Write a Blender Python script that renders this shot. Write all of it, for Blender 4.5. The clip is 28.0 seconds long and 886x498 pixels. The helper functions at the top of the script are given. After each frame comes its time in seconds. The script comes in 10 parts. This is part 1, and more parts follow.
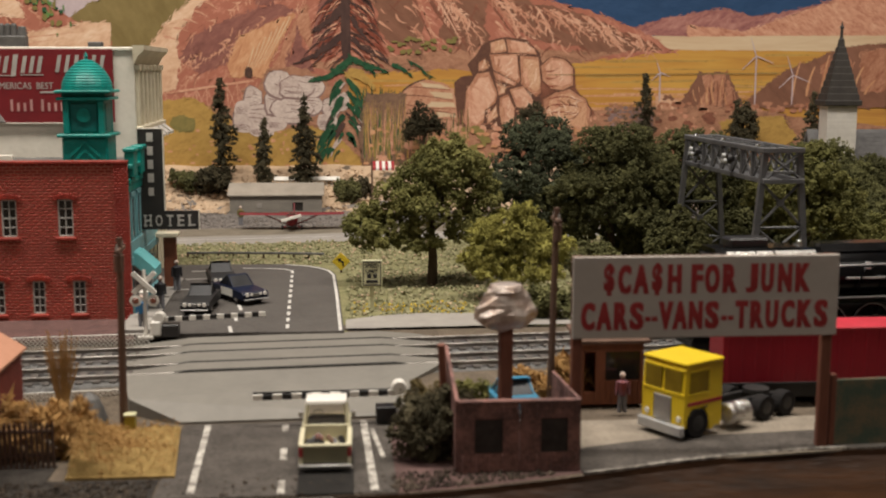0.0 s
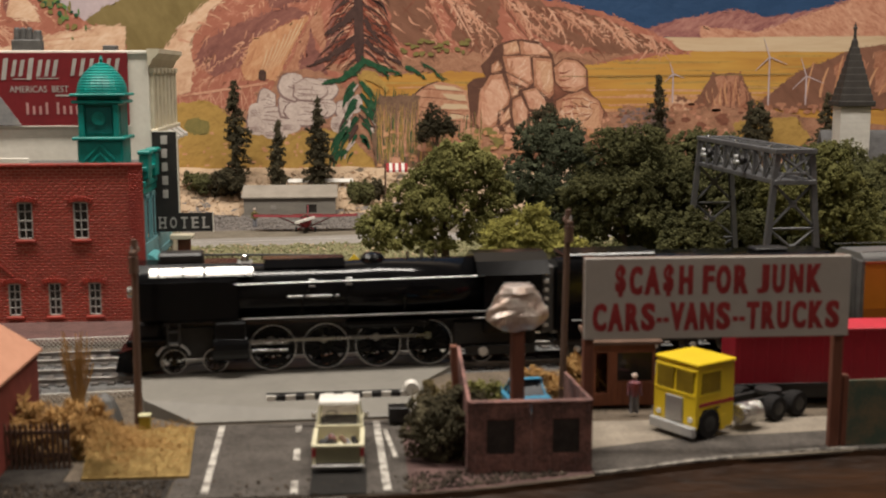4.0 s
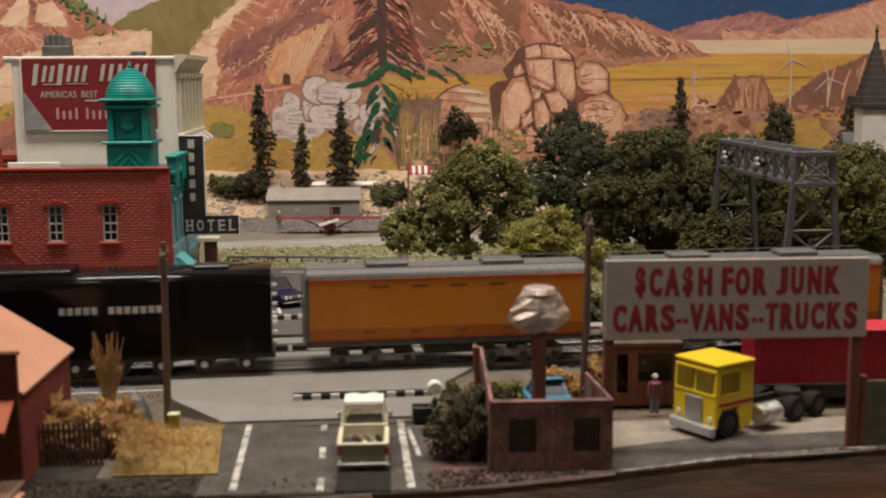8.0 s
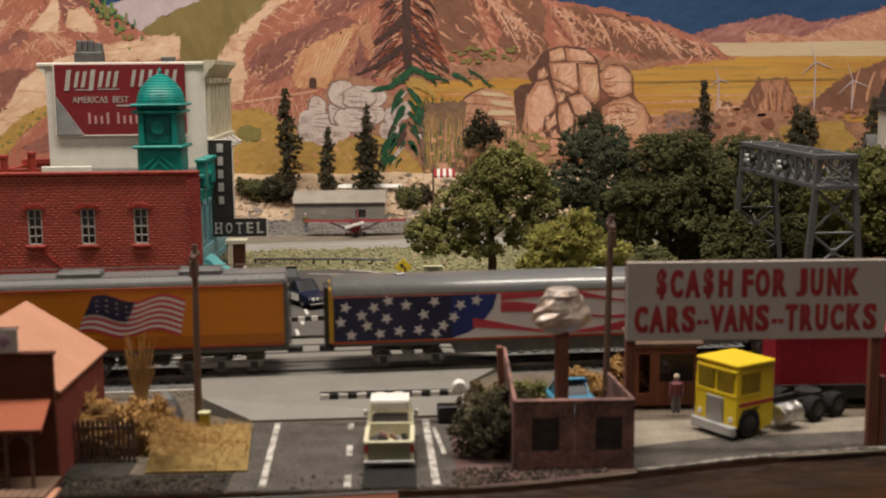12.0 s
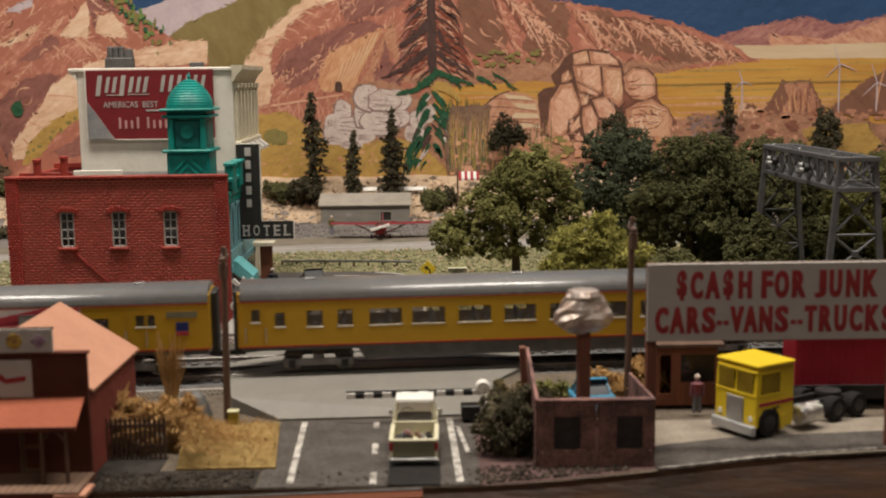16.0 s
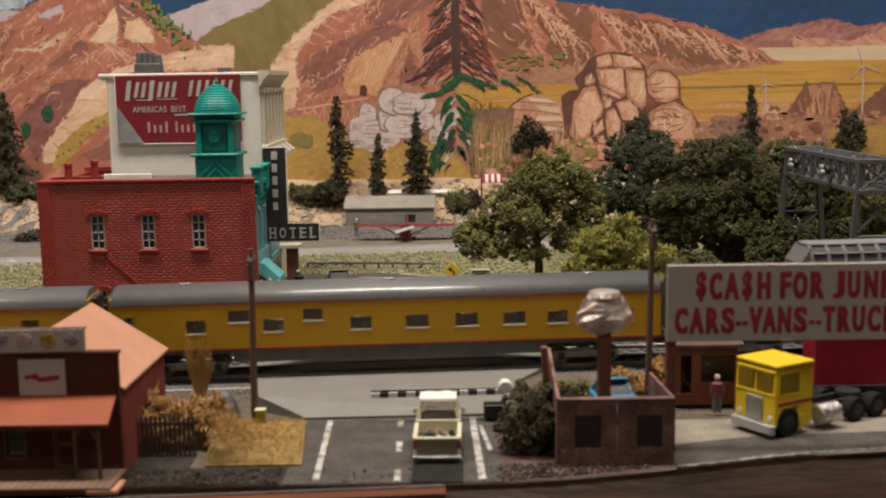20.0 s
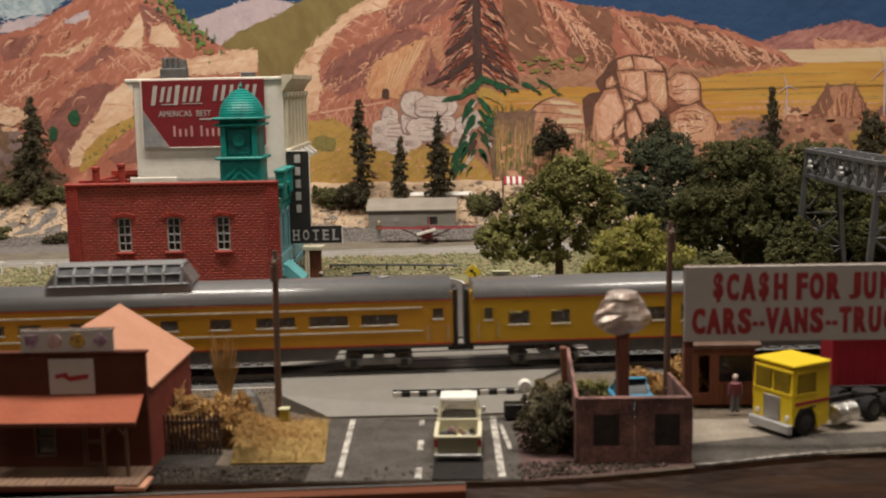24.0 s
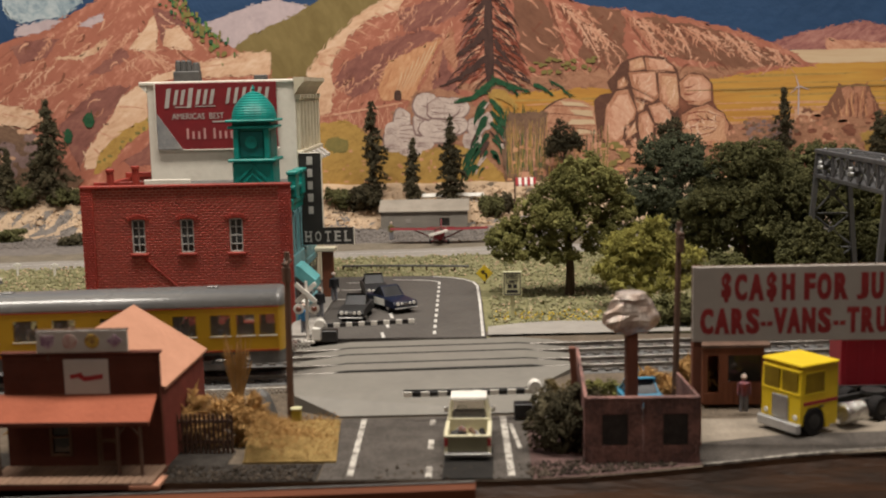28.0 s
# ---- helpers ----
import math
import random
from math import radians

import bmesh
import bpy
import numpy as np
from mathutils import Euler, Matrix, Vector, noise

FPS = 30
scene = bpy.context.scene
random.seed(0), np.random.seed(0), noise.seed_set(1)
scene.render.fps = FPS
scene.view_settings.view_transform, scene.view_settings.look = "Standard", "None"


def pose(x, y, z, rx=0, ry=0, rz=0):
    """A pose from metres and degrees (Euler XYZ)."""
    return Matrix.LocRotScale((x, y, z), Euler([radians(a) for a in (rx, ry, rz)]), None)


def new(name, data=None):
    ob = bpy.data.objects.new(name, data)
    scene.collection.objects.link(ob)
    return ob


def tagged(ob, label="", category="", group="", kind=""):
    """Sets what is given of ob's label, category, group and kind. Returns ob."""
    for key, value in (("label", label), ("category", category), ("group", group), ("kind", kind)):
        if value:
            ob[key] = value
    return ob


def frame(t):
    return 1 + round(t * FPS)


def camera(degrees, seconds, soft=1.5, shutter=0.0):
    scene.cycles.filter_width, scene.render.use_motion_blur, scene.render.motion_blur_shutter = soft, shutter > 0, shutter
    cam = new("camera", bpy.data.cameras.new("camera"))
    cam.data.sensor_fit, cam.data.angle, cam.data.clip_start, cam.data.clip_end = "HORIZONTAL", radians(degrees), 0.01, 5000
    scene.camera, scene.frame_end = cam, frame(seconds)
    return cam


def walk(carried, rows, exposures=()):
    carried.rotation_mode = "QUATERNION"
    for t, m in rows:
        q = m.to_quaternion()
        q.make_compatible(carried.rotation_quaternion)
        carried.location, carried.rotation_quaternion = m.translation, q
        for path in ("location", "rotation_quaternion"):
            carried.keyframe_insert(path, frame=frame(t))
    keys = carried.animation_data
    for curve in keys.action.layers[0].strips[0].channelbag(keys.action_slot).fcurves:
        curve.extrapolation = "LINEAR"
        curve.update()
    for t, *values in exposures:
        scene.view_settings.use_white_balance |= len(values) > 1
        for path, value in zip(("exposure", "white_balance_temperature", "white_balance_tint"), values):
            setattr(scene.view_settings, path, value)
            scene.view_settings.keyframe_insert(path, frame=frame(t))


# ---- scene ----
# A model railway layout at 1:160, built at its true size. Lengths below are millimetres unless a helper turns them into metres.
M = 0.001


def view(x, y, z, pan, tilt, roll):
    return pose(x, y, z, 90 + tilt, 0, pan) @ pose(0, 0, 0, 0, 0, roll)


cam = camera(40.945, 28.0, soft=2.0, shutter=0.4)
cam.data.dof.use_dof = True
cam.data.dof.focus_distance = 0.51
cam.data.dof.aperture_fstop = 33
walk(cam, [(t, view(*v)) for t, *v in (
    (0.0, -0.00068, 0.01788, 0.08057, -4.569, -8.562, 0.088),
    (1.0, -0.00042, 0.01810, 0.08049, -4.462, -8.543, 0.038),
    (2.0, -0.00029, 0.01786, 0.08051, -4.305, -8.523, -0.011),
    (3.5, -0.00027, 0.01687, 0.08065, -3.996, -8.491, -0.082),
    (5.0, -0.00038, 0.01535, 0.08090, -3.628, -8.455, -0.153),
    (7.0, -0.00060, 0.01284, 0.08132, -3.077, -8.407, -0.246),
    (9.0, -0.00080, 0.01009, 0.08177, -2.490, -8.356, -0.338),
    (11.0, -0.00090, 0.00730, 0.08220, -1.886, -8.303, -0.432),
    (13.0, -0.00089, 0.00453, 0.08260, -1.277, -8.247, -0.531),
    (15.0, -0.00076, 0.00181, 0.08296, -0.663, -8.187, -0.633),
    (17.0, -0.00054, -0.00087, 0.08328, -0.048, -8.123, -0.740),
    (19.0, -0.00026, -0.00353, 0.08357, 0.563, -8.057, -0.850),
    (21.0, 0.00005, -0.00614, 0.08386, 1.161, -7.991, -0.965),
    (23.0, 0.00039, -0.00861, 0.08414, 1.719, -7.929, -1.077),
    (25.0, 0.00080, -0.01072, 0.08440, 2.203, -7.878, -1.185),
    (26.0, 0.00104, -0.01154, 0.08452, 2.399, -7.860, -1.236),
    (27.0, 0.00134, -0.01211, 0.08461, 2.551, -7.849, -1.283),
    (28.0, 0.00169, -0.01238, 0.08468, 2.649, -7.846, -1.323),
)], exposures=[(0.0, 0.0, 5800, 10), (28.0, 0.0, 5800, 10)])

# ---------------------------------------------------------------- light: ceiling lamps of the room
world = bpy.data.worlds.new("room_air")
scene.world = world
world.use_nodes = True
world.node_tree.nodes["Background"].inputs[0].default_value = (1.0, 0.9, 0.78, 1)
world.node_tree.nodes["Background"].inputs[1].default_value = 0.02


def ceiling_lamp(x, y, z, w, d, watts, warm):
    data = bpy.data.lights.new("ceiling_lamp_light", "AREA")
    data.shape, data.size, data.size_y = "RECTANGLE", w, d
    data.energy, data.color = watts, warm
    ob = new("ceiling_lamp_light", data)
    ob.matrix_world = pose(x, y, z)
    return ob


ceiling_lamp(-0.05, 0.285, 0.80, 0.90, 0.10, 14.0, (1.0, 0.86, 0.68))
# two unseen lamps behind the viewpoint, added as fill
ceiling_lamp(-0.9, -0.9, 1.42, 0.60, 0.60, 5.0, (1.0, 0.84, 0.66))
ceiling_lamp(0.9, -0.9, 1.42, 0.60, 0.60, 5.0, (1.0, 0.84, 0.66))


# ---------------------------------------------------------------- mesh helpers (millimetres)
class Shape:
    def __init__(self):
        self.v, self.f = [], []

    def add(self, verts, faces):
        n = len(self.v)
        self.v.extend(tuple(p) for p in verts)
        self.f.extend(tuple(i + n for i in f) for f in faces)
        return self

    def box(self, x0, y0, z0, x1, y1, z1, c=None, turn=None):
        """A block with chamfered edges; turn: a matrix laid on it afterwards."""
        x0, x1 = min(x0, x1), max(x0, x1)
        y0, y1 = min(y0, y1), max(y0, y1)
        z0, z1 = min(z0, z1), max(z0, z1)
        m = min(x1 - x0, y1 - y0, z1 - z0)
        c = min(0.12 if c is None else c, m * 0.3)
        h = ((x1 - x0) / 2, (y1 - y0) / 2, (z1 - z0) / 2)
        o = ((x1 + x0) / 2, (y1 + y0) / 2, (z1 + z0) / 2)
        verts, at = [], {}
        for sx in (-1, 1):
            for sy in (-1, 1):
                for sz in (-1, 1):
                    s = (sx, sy, sz)
                    for k in range(3):
                        p = [s[i] * (h[i] - (0 if i == k else c)) + o[i] for i in range(3)]
                        at[s, k] = len(verts)
                        verts.append(Vector(p))
        faces = []
        for k in range(3):
            a, b = (k + 1) % 3, (k + 2) % 3
            for s in (-1, 1):
                ring = []
                for sa, sb in ((-1, -1), (1, -1), (1, 1), (-1, 1)):
                    q = [0, 0, 0]
                    q[k], q[a], q[b] = s, sa, sb
                    ring.append(at[tuple(q), k])
                faces.append(ring if s > 0 else ring[::-1])
            for sa in (-1, 1):
                for sb in (-1, 1):
                    q0, q1 = [0, 0, 0], [0, 0, 0]
                    q0[k], q0[a], q0[b] = -1, sa, sb
                    q1[k], q1[a], q1[b] = 1, sa, sb
                    ring = [at[tuple(q0), a], at[tuple(q1), a], at[tuple(q1), b], at[tuple(q0), b]]
                    faces.append(ring if sa * sb > 0 else ring[::-1])
        for sx in (-1, 1):
            for sy in (-1, 1):
                for sz in (-1, 1):
                    s = (sx, sy, sz)
                    ring = [at[s, 0], at[s, 1], at[s, 2]]
                    faces.append(ring if sx * sy * sz > 0 else ring[::-1])
        if turn is not None:
            verts = [turn @ p for p in verts]
        return self.add(verts, faces)

    def cyl(self, p, q, r, r2=None, n=12, cap=True):
        p, q = Vector(p), Vector(q)
        r2 = r if r2 is None else r2
        w = (q - p).normalized()
        u = w.orthogonal().normalized()
        t = w.cross(u)
        verts = []
        for o, rr in ((p, r), (q, r2)):
            verts += [o + (u * math.cos(a) + t * math.sin(a)) * rr for a in (2 * math.pi * i / n for i in range(n))]
        faces = [(i, (i + 1) % n, n + (i + 1) % n, n + i) for i in range(n)]
        if cap:
            faces += [tuple(range(n))[::-1], tuple(range(n, 2 * n))]
        return self.add(verts, faces)

    def tube(self, pts, r, n=6):
        for a, b in zip(pts, pts[1:]):
            self.cyl(a, b, r, r, n)
        return self

    def lathe(self, prof, n=16, o=(0, 0, 0), axis="z", start=0.0):
        """A profile of (radius, height) turned about an axis."""
        verts = []
        for r, h in prof:
            for i in range(n):
                a = start + 2 * math.pi * i / n
                c, s = r * math.cos(a), r * math.sin(a)
                p = {"z": (c, s, h), "y": (c, h, s), "x": (h, c, s)}[axis]
                verts.append((p[0] + o[0], p[1] + o[1], p[2] + o[2]))
        faces = []
        for k in range(len(prof) - 1):
            for i in range(n):
                j = (i + 1) % n
                faces.append((k * n + i, k * n + j, (k + 1) * n + j, (k + 1) * n + i))
        if prof[0] != prof[-1]:
            faces += [tuple(range(n))[::-1], tuple(range((len(prof) - 1) * n, len(prof) * n))]
        return self.add(verts, faces)

    def ball(self, o, r, sq=(1, 1, 1), n=8, rough=0.0, rng=None):
        verts, faces = [], []
        for k in range(n // 2 + 1):
            b = math.pi * k / (n // 2) - math.pi / 2
            for i in range(n):
                a = 2 * math.pi * i / n
                rr = r * (1 + (rng.uniform(-rough, rough) if rng else 0))
                verts.append((o[0] + rr * sq[0] * math.cos(b) * math.cos(a), o[1] + rr * sq[1] * math.cos(b) * math.sin(a), o[2] + rr * sq[2] * math.sin(b)))
        for k in range(n // 2):
            for i in range(n):
                j = (i + 1) % n
                faces.append((k * n + i, k * n + j, (k + 1) * n + j, (k + 1) * n + i))
        return self.add(verts, faces)

    def prism(self, poly, a, b, axis="x"):
        """A flat outline of (u, v) pulled from a to b along an axis: x: (y, z), y: (x, z), z: (x, y)."""
        n = len(poly)
        f = {"x": lambda u, v, w: (w, u, v), "y": lambda u, v, w: (u, w, v), "z": lambda u, v, w: (u, v, w)}[axis]
        verts = [f(u, v, a) for u, v in poly] + [f(u, v, b) for u, v in poly]
        faces = [(i, (i + 1) % n, n + (i + 1) % n, n + i) for i in range(n)] + [tuple(range(n))[::-1], tuple(range(n, 2 * n))]
        return self.add(verts, faces)

    def sheet(self, xs, ys, fn):
        nx, ny = len(xs), len(ys)
        verts = [fn(x, y) for y in ys for x in xs]
        faces = [(j * nx + i, j * nx + i + 1, (j + 1) * nx + i + 1, (j + 1) * nx + i) for j in range(ny - 1) for i in range(nx - 1)]
        return self.add(verts, faces)

    def moved(self, m, start=0):
        self.v[start:] = [tuple(m @ Vector(p)) for p in self.v[start:]]
        return self

    def mesh(self, name, material, smooth=False, fix=True):
        me = bpy.data.meshes.new(name)
        me.from_pydata([(x * M, y * M, z * M) for x, y, z in self.v], [], self.f)
        if fix and len(self.f) < 30000:
            bm = bmesh.new()
            bm.from_mesh(me)
            bmesh.ops.recalc_face_normals(bm, faces=bm.faces)
            bm.to_mesh(me)
            bm.free()
        if smooth:
            me.polygons.foreach_set("use_smooth", [True] * len(me.polygons))
        me.materials.append(material)
        me.update()
        return me


def part(name, shape, material, parent=None, label="", smooth=False, at=(0, 0, 0), turn=(0, 0, 0), fix=True):
    """One mesh object from a Shape (or from a ready mesh) under a thing or part."""
    me = shape if isinstance(shape, bpy.types.Mesh) else shape.mesh(name, material, smooth, fix)
    ob = new(name, me)
    ob.parent = parent
    ob.matrix_basis = pose(at[0] * M, at[1] * M, at[2] * M, *turn)
    return tagged(ob, label)


def thing(name, x, y, z, rz, label, category, group="", kind=""):
    ob = new(name)
    ob.empty_display_size = 0.005
    ob.matrix_basis = pose(x * M, y * M, z * M, 0, 0, rz)
    return tagged(ob, label, category, group, kind)


def pierced(x0, x1, z0, z1, y0, y1, holes):
    """A wall slab, one closed mesh, with rectangular openings (xa, xb, za, zb)."""
    xs_ = sorted({x0, x1, *(v for h in holes for v in h[:2] if x0 < v < x1)})
    zs_ = sorted({z0, z1, *(v for h in holes for v in h[2:] if z0 < v < z1)})
    solid = {}
    for i in range(len(xs_) - 1):
        for j in range(len(zs_) - 1):
            cx, cz = (xs_[i] + xs_[i + 1]) / 2, (zs_[j] + zs_[j + 1]) / 2
            solid[i, j] = not any(a < cx < b and c < cz < d for a, b, c, d in holes)
    index, verts, faces = {}, [], []

    def at(i, j, k):
        if (i, j, k) not in index:
            index[i, j, k] = len(verts)
            verts.append((xs_[i], (y0, y1)[k], zs_[j]))
        return index[i, j, k]
    for (i, j), full in solid.items():
        if not full:
            continue
        ring = ((i, j), (i + 1, j), (i + 1, j + 1), (i, j + 1))
        faces.append([at(*p, 0) for p in ring])
        faces.append([at(*p, 1) for p in ring[::-1]])
        for (di, dj), (p, q) in zip(((0, -1), (1, 0), (0, 1), (-1, 0)), zip(ring, ring[1:] + ring[:1])):
            if not solid.get((i + di, j + dj), False):
                faces.append([at(*p, 0), at(*p, 1), at(*q, 1), at(*q, 0)])
    return Shape().add(verts, faces)


def words(text, name, material, parent, at, turn, high, wide=None, depth=0.15, label="", bold=0.0, shear=0.0):
    """Raised lettering with the built-in font; high and wide in millimetres."""
    cu = bpy.data.curves.new(name, "FONT")
    cu.body, cu.align_x, cu.align_y = text, "CENTER", "CENTER"
    cu.size, cu.extrude, cu.offset, cu.shear = 1.0, 0.0, bold, shear
    cu.resolution_u = 3
    ob = bpy.data.objects.new(name, cu)
    me = bpy.data.meshes.new_from_object(ob)
    bpy.data.objects.remove(ob)
    co = np.empty(len(me.vertices) * 3)
    me.vertices.foreach_get("co", co)
    co = co.reshape(-1, 3)
    lo, hi = co.min(0), co.max(0)
    k = high / (hi[1] - lo[1])
    kx = k if wide is None else wide / (hi[0] - lo[0])
    co = (co - (lo + hi) / 2) * (kx * M, k * M, 1)
    bm = bmesh.new()
    bm.from_mesh(me)
    for v, c in zip(bm.verts, co):
        v.co = c
    ext = bmesh.ops.extrude_face_region(bm, geom=bm.faces[:])
    for v in ext["geom"]:
        if isinstance(v, bmesh.types.BMVert):
            v.co.z += depth * M
    bm.to_mesh(me)
    bm.free()
    me.polygons.foreach_set("use_smooth", [False] * len(me.polygons))
    me.materials.clear()
    me.materials.append(material)
    return part(name, me, material, parent, label, at=at, turn=turn)


# ---------------------------------------------------------------- materials
def mat(name, base, other=None, size=4.0, rough=0.6, metal=0.0, bump=0.15, stretch=(1, 1, 1), vary=0.0, mix=0.5, fine=0.25, spec=0.4, coat=0.0, sharp=0.5, flat=False):
    """Two colours mixed by noise at two scales (size in millimetres), with fine relief. vary: lightness from piece to piece."""
    m = bpy.data.materials.new(name)
    m.use_nodes = True
    nt = m.node_tree
    N, L = nt.nodes, nt.links
    bs = N["Principled BSDF"]
    other = other or tuple(c * 0.72 for c in base)
    tc = N.new("ShaderNodeTexCoord")
    mp = N.new("ShaderNodeMapping")
    mp.inputs["Scale"].default_value = stretch
    L.new(tc.outputs["Object"], mp.inputs["Vector"])
    n1 = N.new("ShaderNodeTexNoise")
    n1.inputs["Scale"].default_value = 1000 / size
    n1.inputs["Detail"].default_value = 5
    n2 = N.new("ShaderNodeTexNoise")
    n2.inputs["Scale"].default_value = 1000 / (size * 0.14)
    n2.inputs["Detail"].default_value = 3
    for n in (n1, n2):
        L.new(mp.outputs["Vector"], n.inputs["Vector"])
    mr = N.new("ShaderNodeMapRange")
    mr.inputs["From Min"].default_value, mr.inputs["From Max"].default_value = 0.5 - sharp * 0.4, 0.5 + sharp * 0.4
    L.new(n1.outputs["Fac"], mr.inputs["Value"])
    ad = N.new("ShaderNodeMath")
    ad.operation = "MULTIPLY_ADD"
    sb = N.new("ShaderNodeMath")
    sb.operation = "SUBTRACT"
    sb.inputs[1].default_value = 0.5
    L.new(n2.outputs["Fac"], sb.inputs[0])
    L.new(sb.outputs[0], ad.inputs[0])
    ad.inputs[1].default_value = fine * 4
    L.new(mr.outputs["Result"], ad.inputs[2])
    ml = N.new("ShaderNodeMath")
    ml.operation, ml.use_clamp = "MULTIPLY", True
    ml.inputs[1].default_value = mix * 2
    L.new(ad.outputs[0], ml.inputs[0])
    mx = N.new("ShaderNodeMix")
    mx.data_type = "RGBA"
    mx.inputs["A"].default_value = (*base, 1)
    mx.inputs["B"].default_value = (*other, 1)
    L.new(ml.outputs[0], mx.inputs["Factor"])
    out = mx.outputs["Result"]
    if vary:
        oi = N.new("ShaderNodeObjectInfo")
        ge = N.new("ShaderNodeNewGeometry")
        sm = N.new("ShaderNodeMath")
        L.new(oi.outputs["Random"], sm.inputs[0])
        L.new(ge.outputs["Random Per Island"], sm.inputs[1])
        rg = N.new("ShaderNodeMapRange")
        rg.inputs["From Max"].default_value = 2
        rg.inputs["To Min"].default_value, rg.inputs["To Max"].default_value = 1 - vary, 1 + vary
        L.new(sm.outputs[0], rg.inputs["Value"])
        hs = N.new("ShaderNodeHueSaturation")
        L.new(rg.outputs["Result"], hs.inputs["Value"])
        L.new(out, hs.inputs["Color"])
        out = hs.outputs["Color"]
    L.new(out, bs.inputs["Base Color"])
    rr = N.new("ShaderNodeMapRange")
    rr.inputs["To Min"].default_value, rr.inputs["To Max"].default_value = max(rough - 0.1, 0.02), min(rough + 0.1, 1)
    L.new(n1.outputs["Fac"], rr.inputs["Value"])
    L.new(rr.outputs["Result"], bs.inputs["Roughness"])
    bs.inputs["Metallic"].default_value = metal
    bs.inputs["Specular IOR Level"].default_value = spec
    bs.inputs["Coat Weight"].default_value = coat
    if bump:
        bp = N.new("ShaderNodeBump")
        bp.inputs["Strength"].default_value = min(bump, 1)
        bp.inputs["Distance"].default_value = size * 0.14 * M
        L.new(n2.outputs["Fac"], bp.inputs["Height"])
        L.new(bp.outputs["Normal"], bs.inputs["Normal"])
    return m


def paintmat(name, stops, size=20.0, turn=0.0, stretch=(1, 1, 1), swirl=1.5, fleck=0.18, vary=0.0):
    """Brushed paint: a ramp of colours dark to light, laid in turned, stretched strokes with finer flecks."""
    m = bpy.data.materials.new(name)
    m.use_nodes = True
    nt = m.node_tree
    N, L = nt.nodes, nt.links
    bs = N["Principled BSDF"]
    tc = N.new("ShaderNodeTexCoord")
    mr = N.new("ShaderNodeMapping")
    mr.inputs["Rotation"].default_value = (0, radians(turn), 0)
    mp = N.new("ShaderNodeMapping")
    mp.inputs["Scale"].default_value = stretch
    L.new(tc.outputs["Object"], mr.inputs["Vector"])
    L.new(mr.outputs["Vector"], mp.inputs["Vector"])
    big, mid, tiny = (N.new("ShaderNodeTexNoise") for _ in range(3))
    for n, k, d, det in ((big, 1.0, swirl, 4), (mid, 0.3, swirl, 4), (tiny, 0.07, 0.4, 2)):
        n.inputs["Scale"].default_value = 1000 / (size * k)
        n.inputs["Distortion"].default_value = d
        n.inputs["Detail"].default_value = det
        n.inputs["Roughness"].default_value = 0.6
        L.new(mp.outputs["Vector"], n.inputs["Vector"])
    a = N.new("ShaderNodeMath")
    a.operation = "MULTIPLY_ADD"
    a.inputs[1].default_value = 0.45
    L.new(mid.outputs["Fac"], a.inputs[0])
    b = N.new("ShaderNodeMath")
    b.operation = "MULTIPLY_ADD"
    b.inputs[1].default_value = fleck
    L.new(tiny.outputs["Fac"], b.inputs[0])
    c = N.new("ShaderNodeMath")
    c.operation = "MULTIPLY"
    c.inputs[1].default_value = 0.55
    L.new(big.outputs["Fac"], c.inputs[0])
    L.new(c.outputs[0], a.inputs[2])
    L.new(a.outputs[0], b.inputs[2])
    out = b.outputs[0]
    if vary:
        oi = N.new("ShaderNodeObjectInfo")
        ge = N.new("ShaderNodeNewGeometry")
        v = N.new("ShaderNodeMath")
        L.new(oi.outputs["Random"], v.inputs[0])
        L.new(ge.outputs["Random Per Island"], v.inputs[1])
        w = N.new("ShaderNodeMath")
        w.operation = "MULTIPLY_ADD"
        w.inputs[1].default_value = vary
        L.new(v.outputs[0], w.inputs[0])
        L.new(out, w.inputs[2])
        out = w.outputs[0]
    rm = N.new("ShaderNodeValToRGB")
    base = 0.30 + fleck * 0.5 + vary
    k = len(stops)
    rm.color_ramp.elements[0].position, rm.color_ramp.elements[1].position = base, base + 0.4
    rm.color_ramp.elements[0].color, rm.color_ramp.elements[1].color = (*stops[0], 1), (*stops[-1], 1)
    for i in range(1, k - 1):
        e = rm.color_ramp.elements.new(base + 0.4 * i / (k - 1))
        e.color = (*stops[i], 1)
    L.new(out, rm.inputs["Fac"])
    L.new(rm.outputs["Color"], bs.inputs["Base Color"])
    bs.inputs["Roughness"].default_value = 0.8
    bs.inputs["Specular IOR Level"].default_value = 0.2
    return m


def glass(name, tint, rough=0.08):
    m = bpy.data.materials.new(name)
    m.use_nodes = True
    bs = m.node_tree.nodes["Principled BSDF"]
    bs.inputs["Base Color"].default_value = (*tint, 1)
    bs.inputs["Roughness"].default_value = rough
    bs.inputs["Transmission Weight"].default_value = 0.92
    bs.inputs["IOR"].default_value = 1.05
    return m


brick_red = mat("red_brick", (0.36, 0.042, 0.023), (0.245, 0.027, 0.016), size=7, rough=0.55, bump=0.2, vary=0.22)
brick_joint = mat("brick_joint", (0.54, 0.22, 0.15), size=4, rough=0.8)
paving_joint = mat("paving_joint", (0.20, 0.135, 0.115), size=4, rough=0.85)
brick_walk = mat("brick_paving", (0.12, 0.060, 0.052), (0.075, 0.04, 0.036), size=5, rough=0.8, vary=0.25)
teal = mat("teal_paint", (0.012, 0.26, 0.22), (0.01, 0.17, 0.15), size=6, rough=0.45, bump=0.15)
teal_dark = mat("teal_shadow_panel", (0.008, 0.15, 0.14), size=5, rough=0.5)
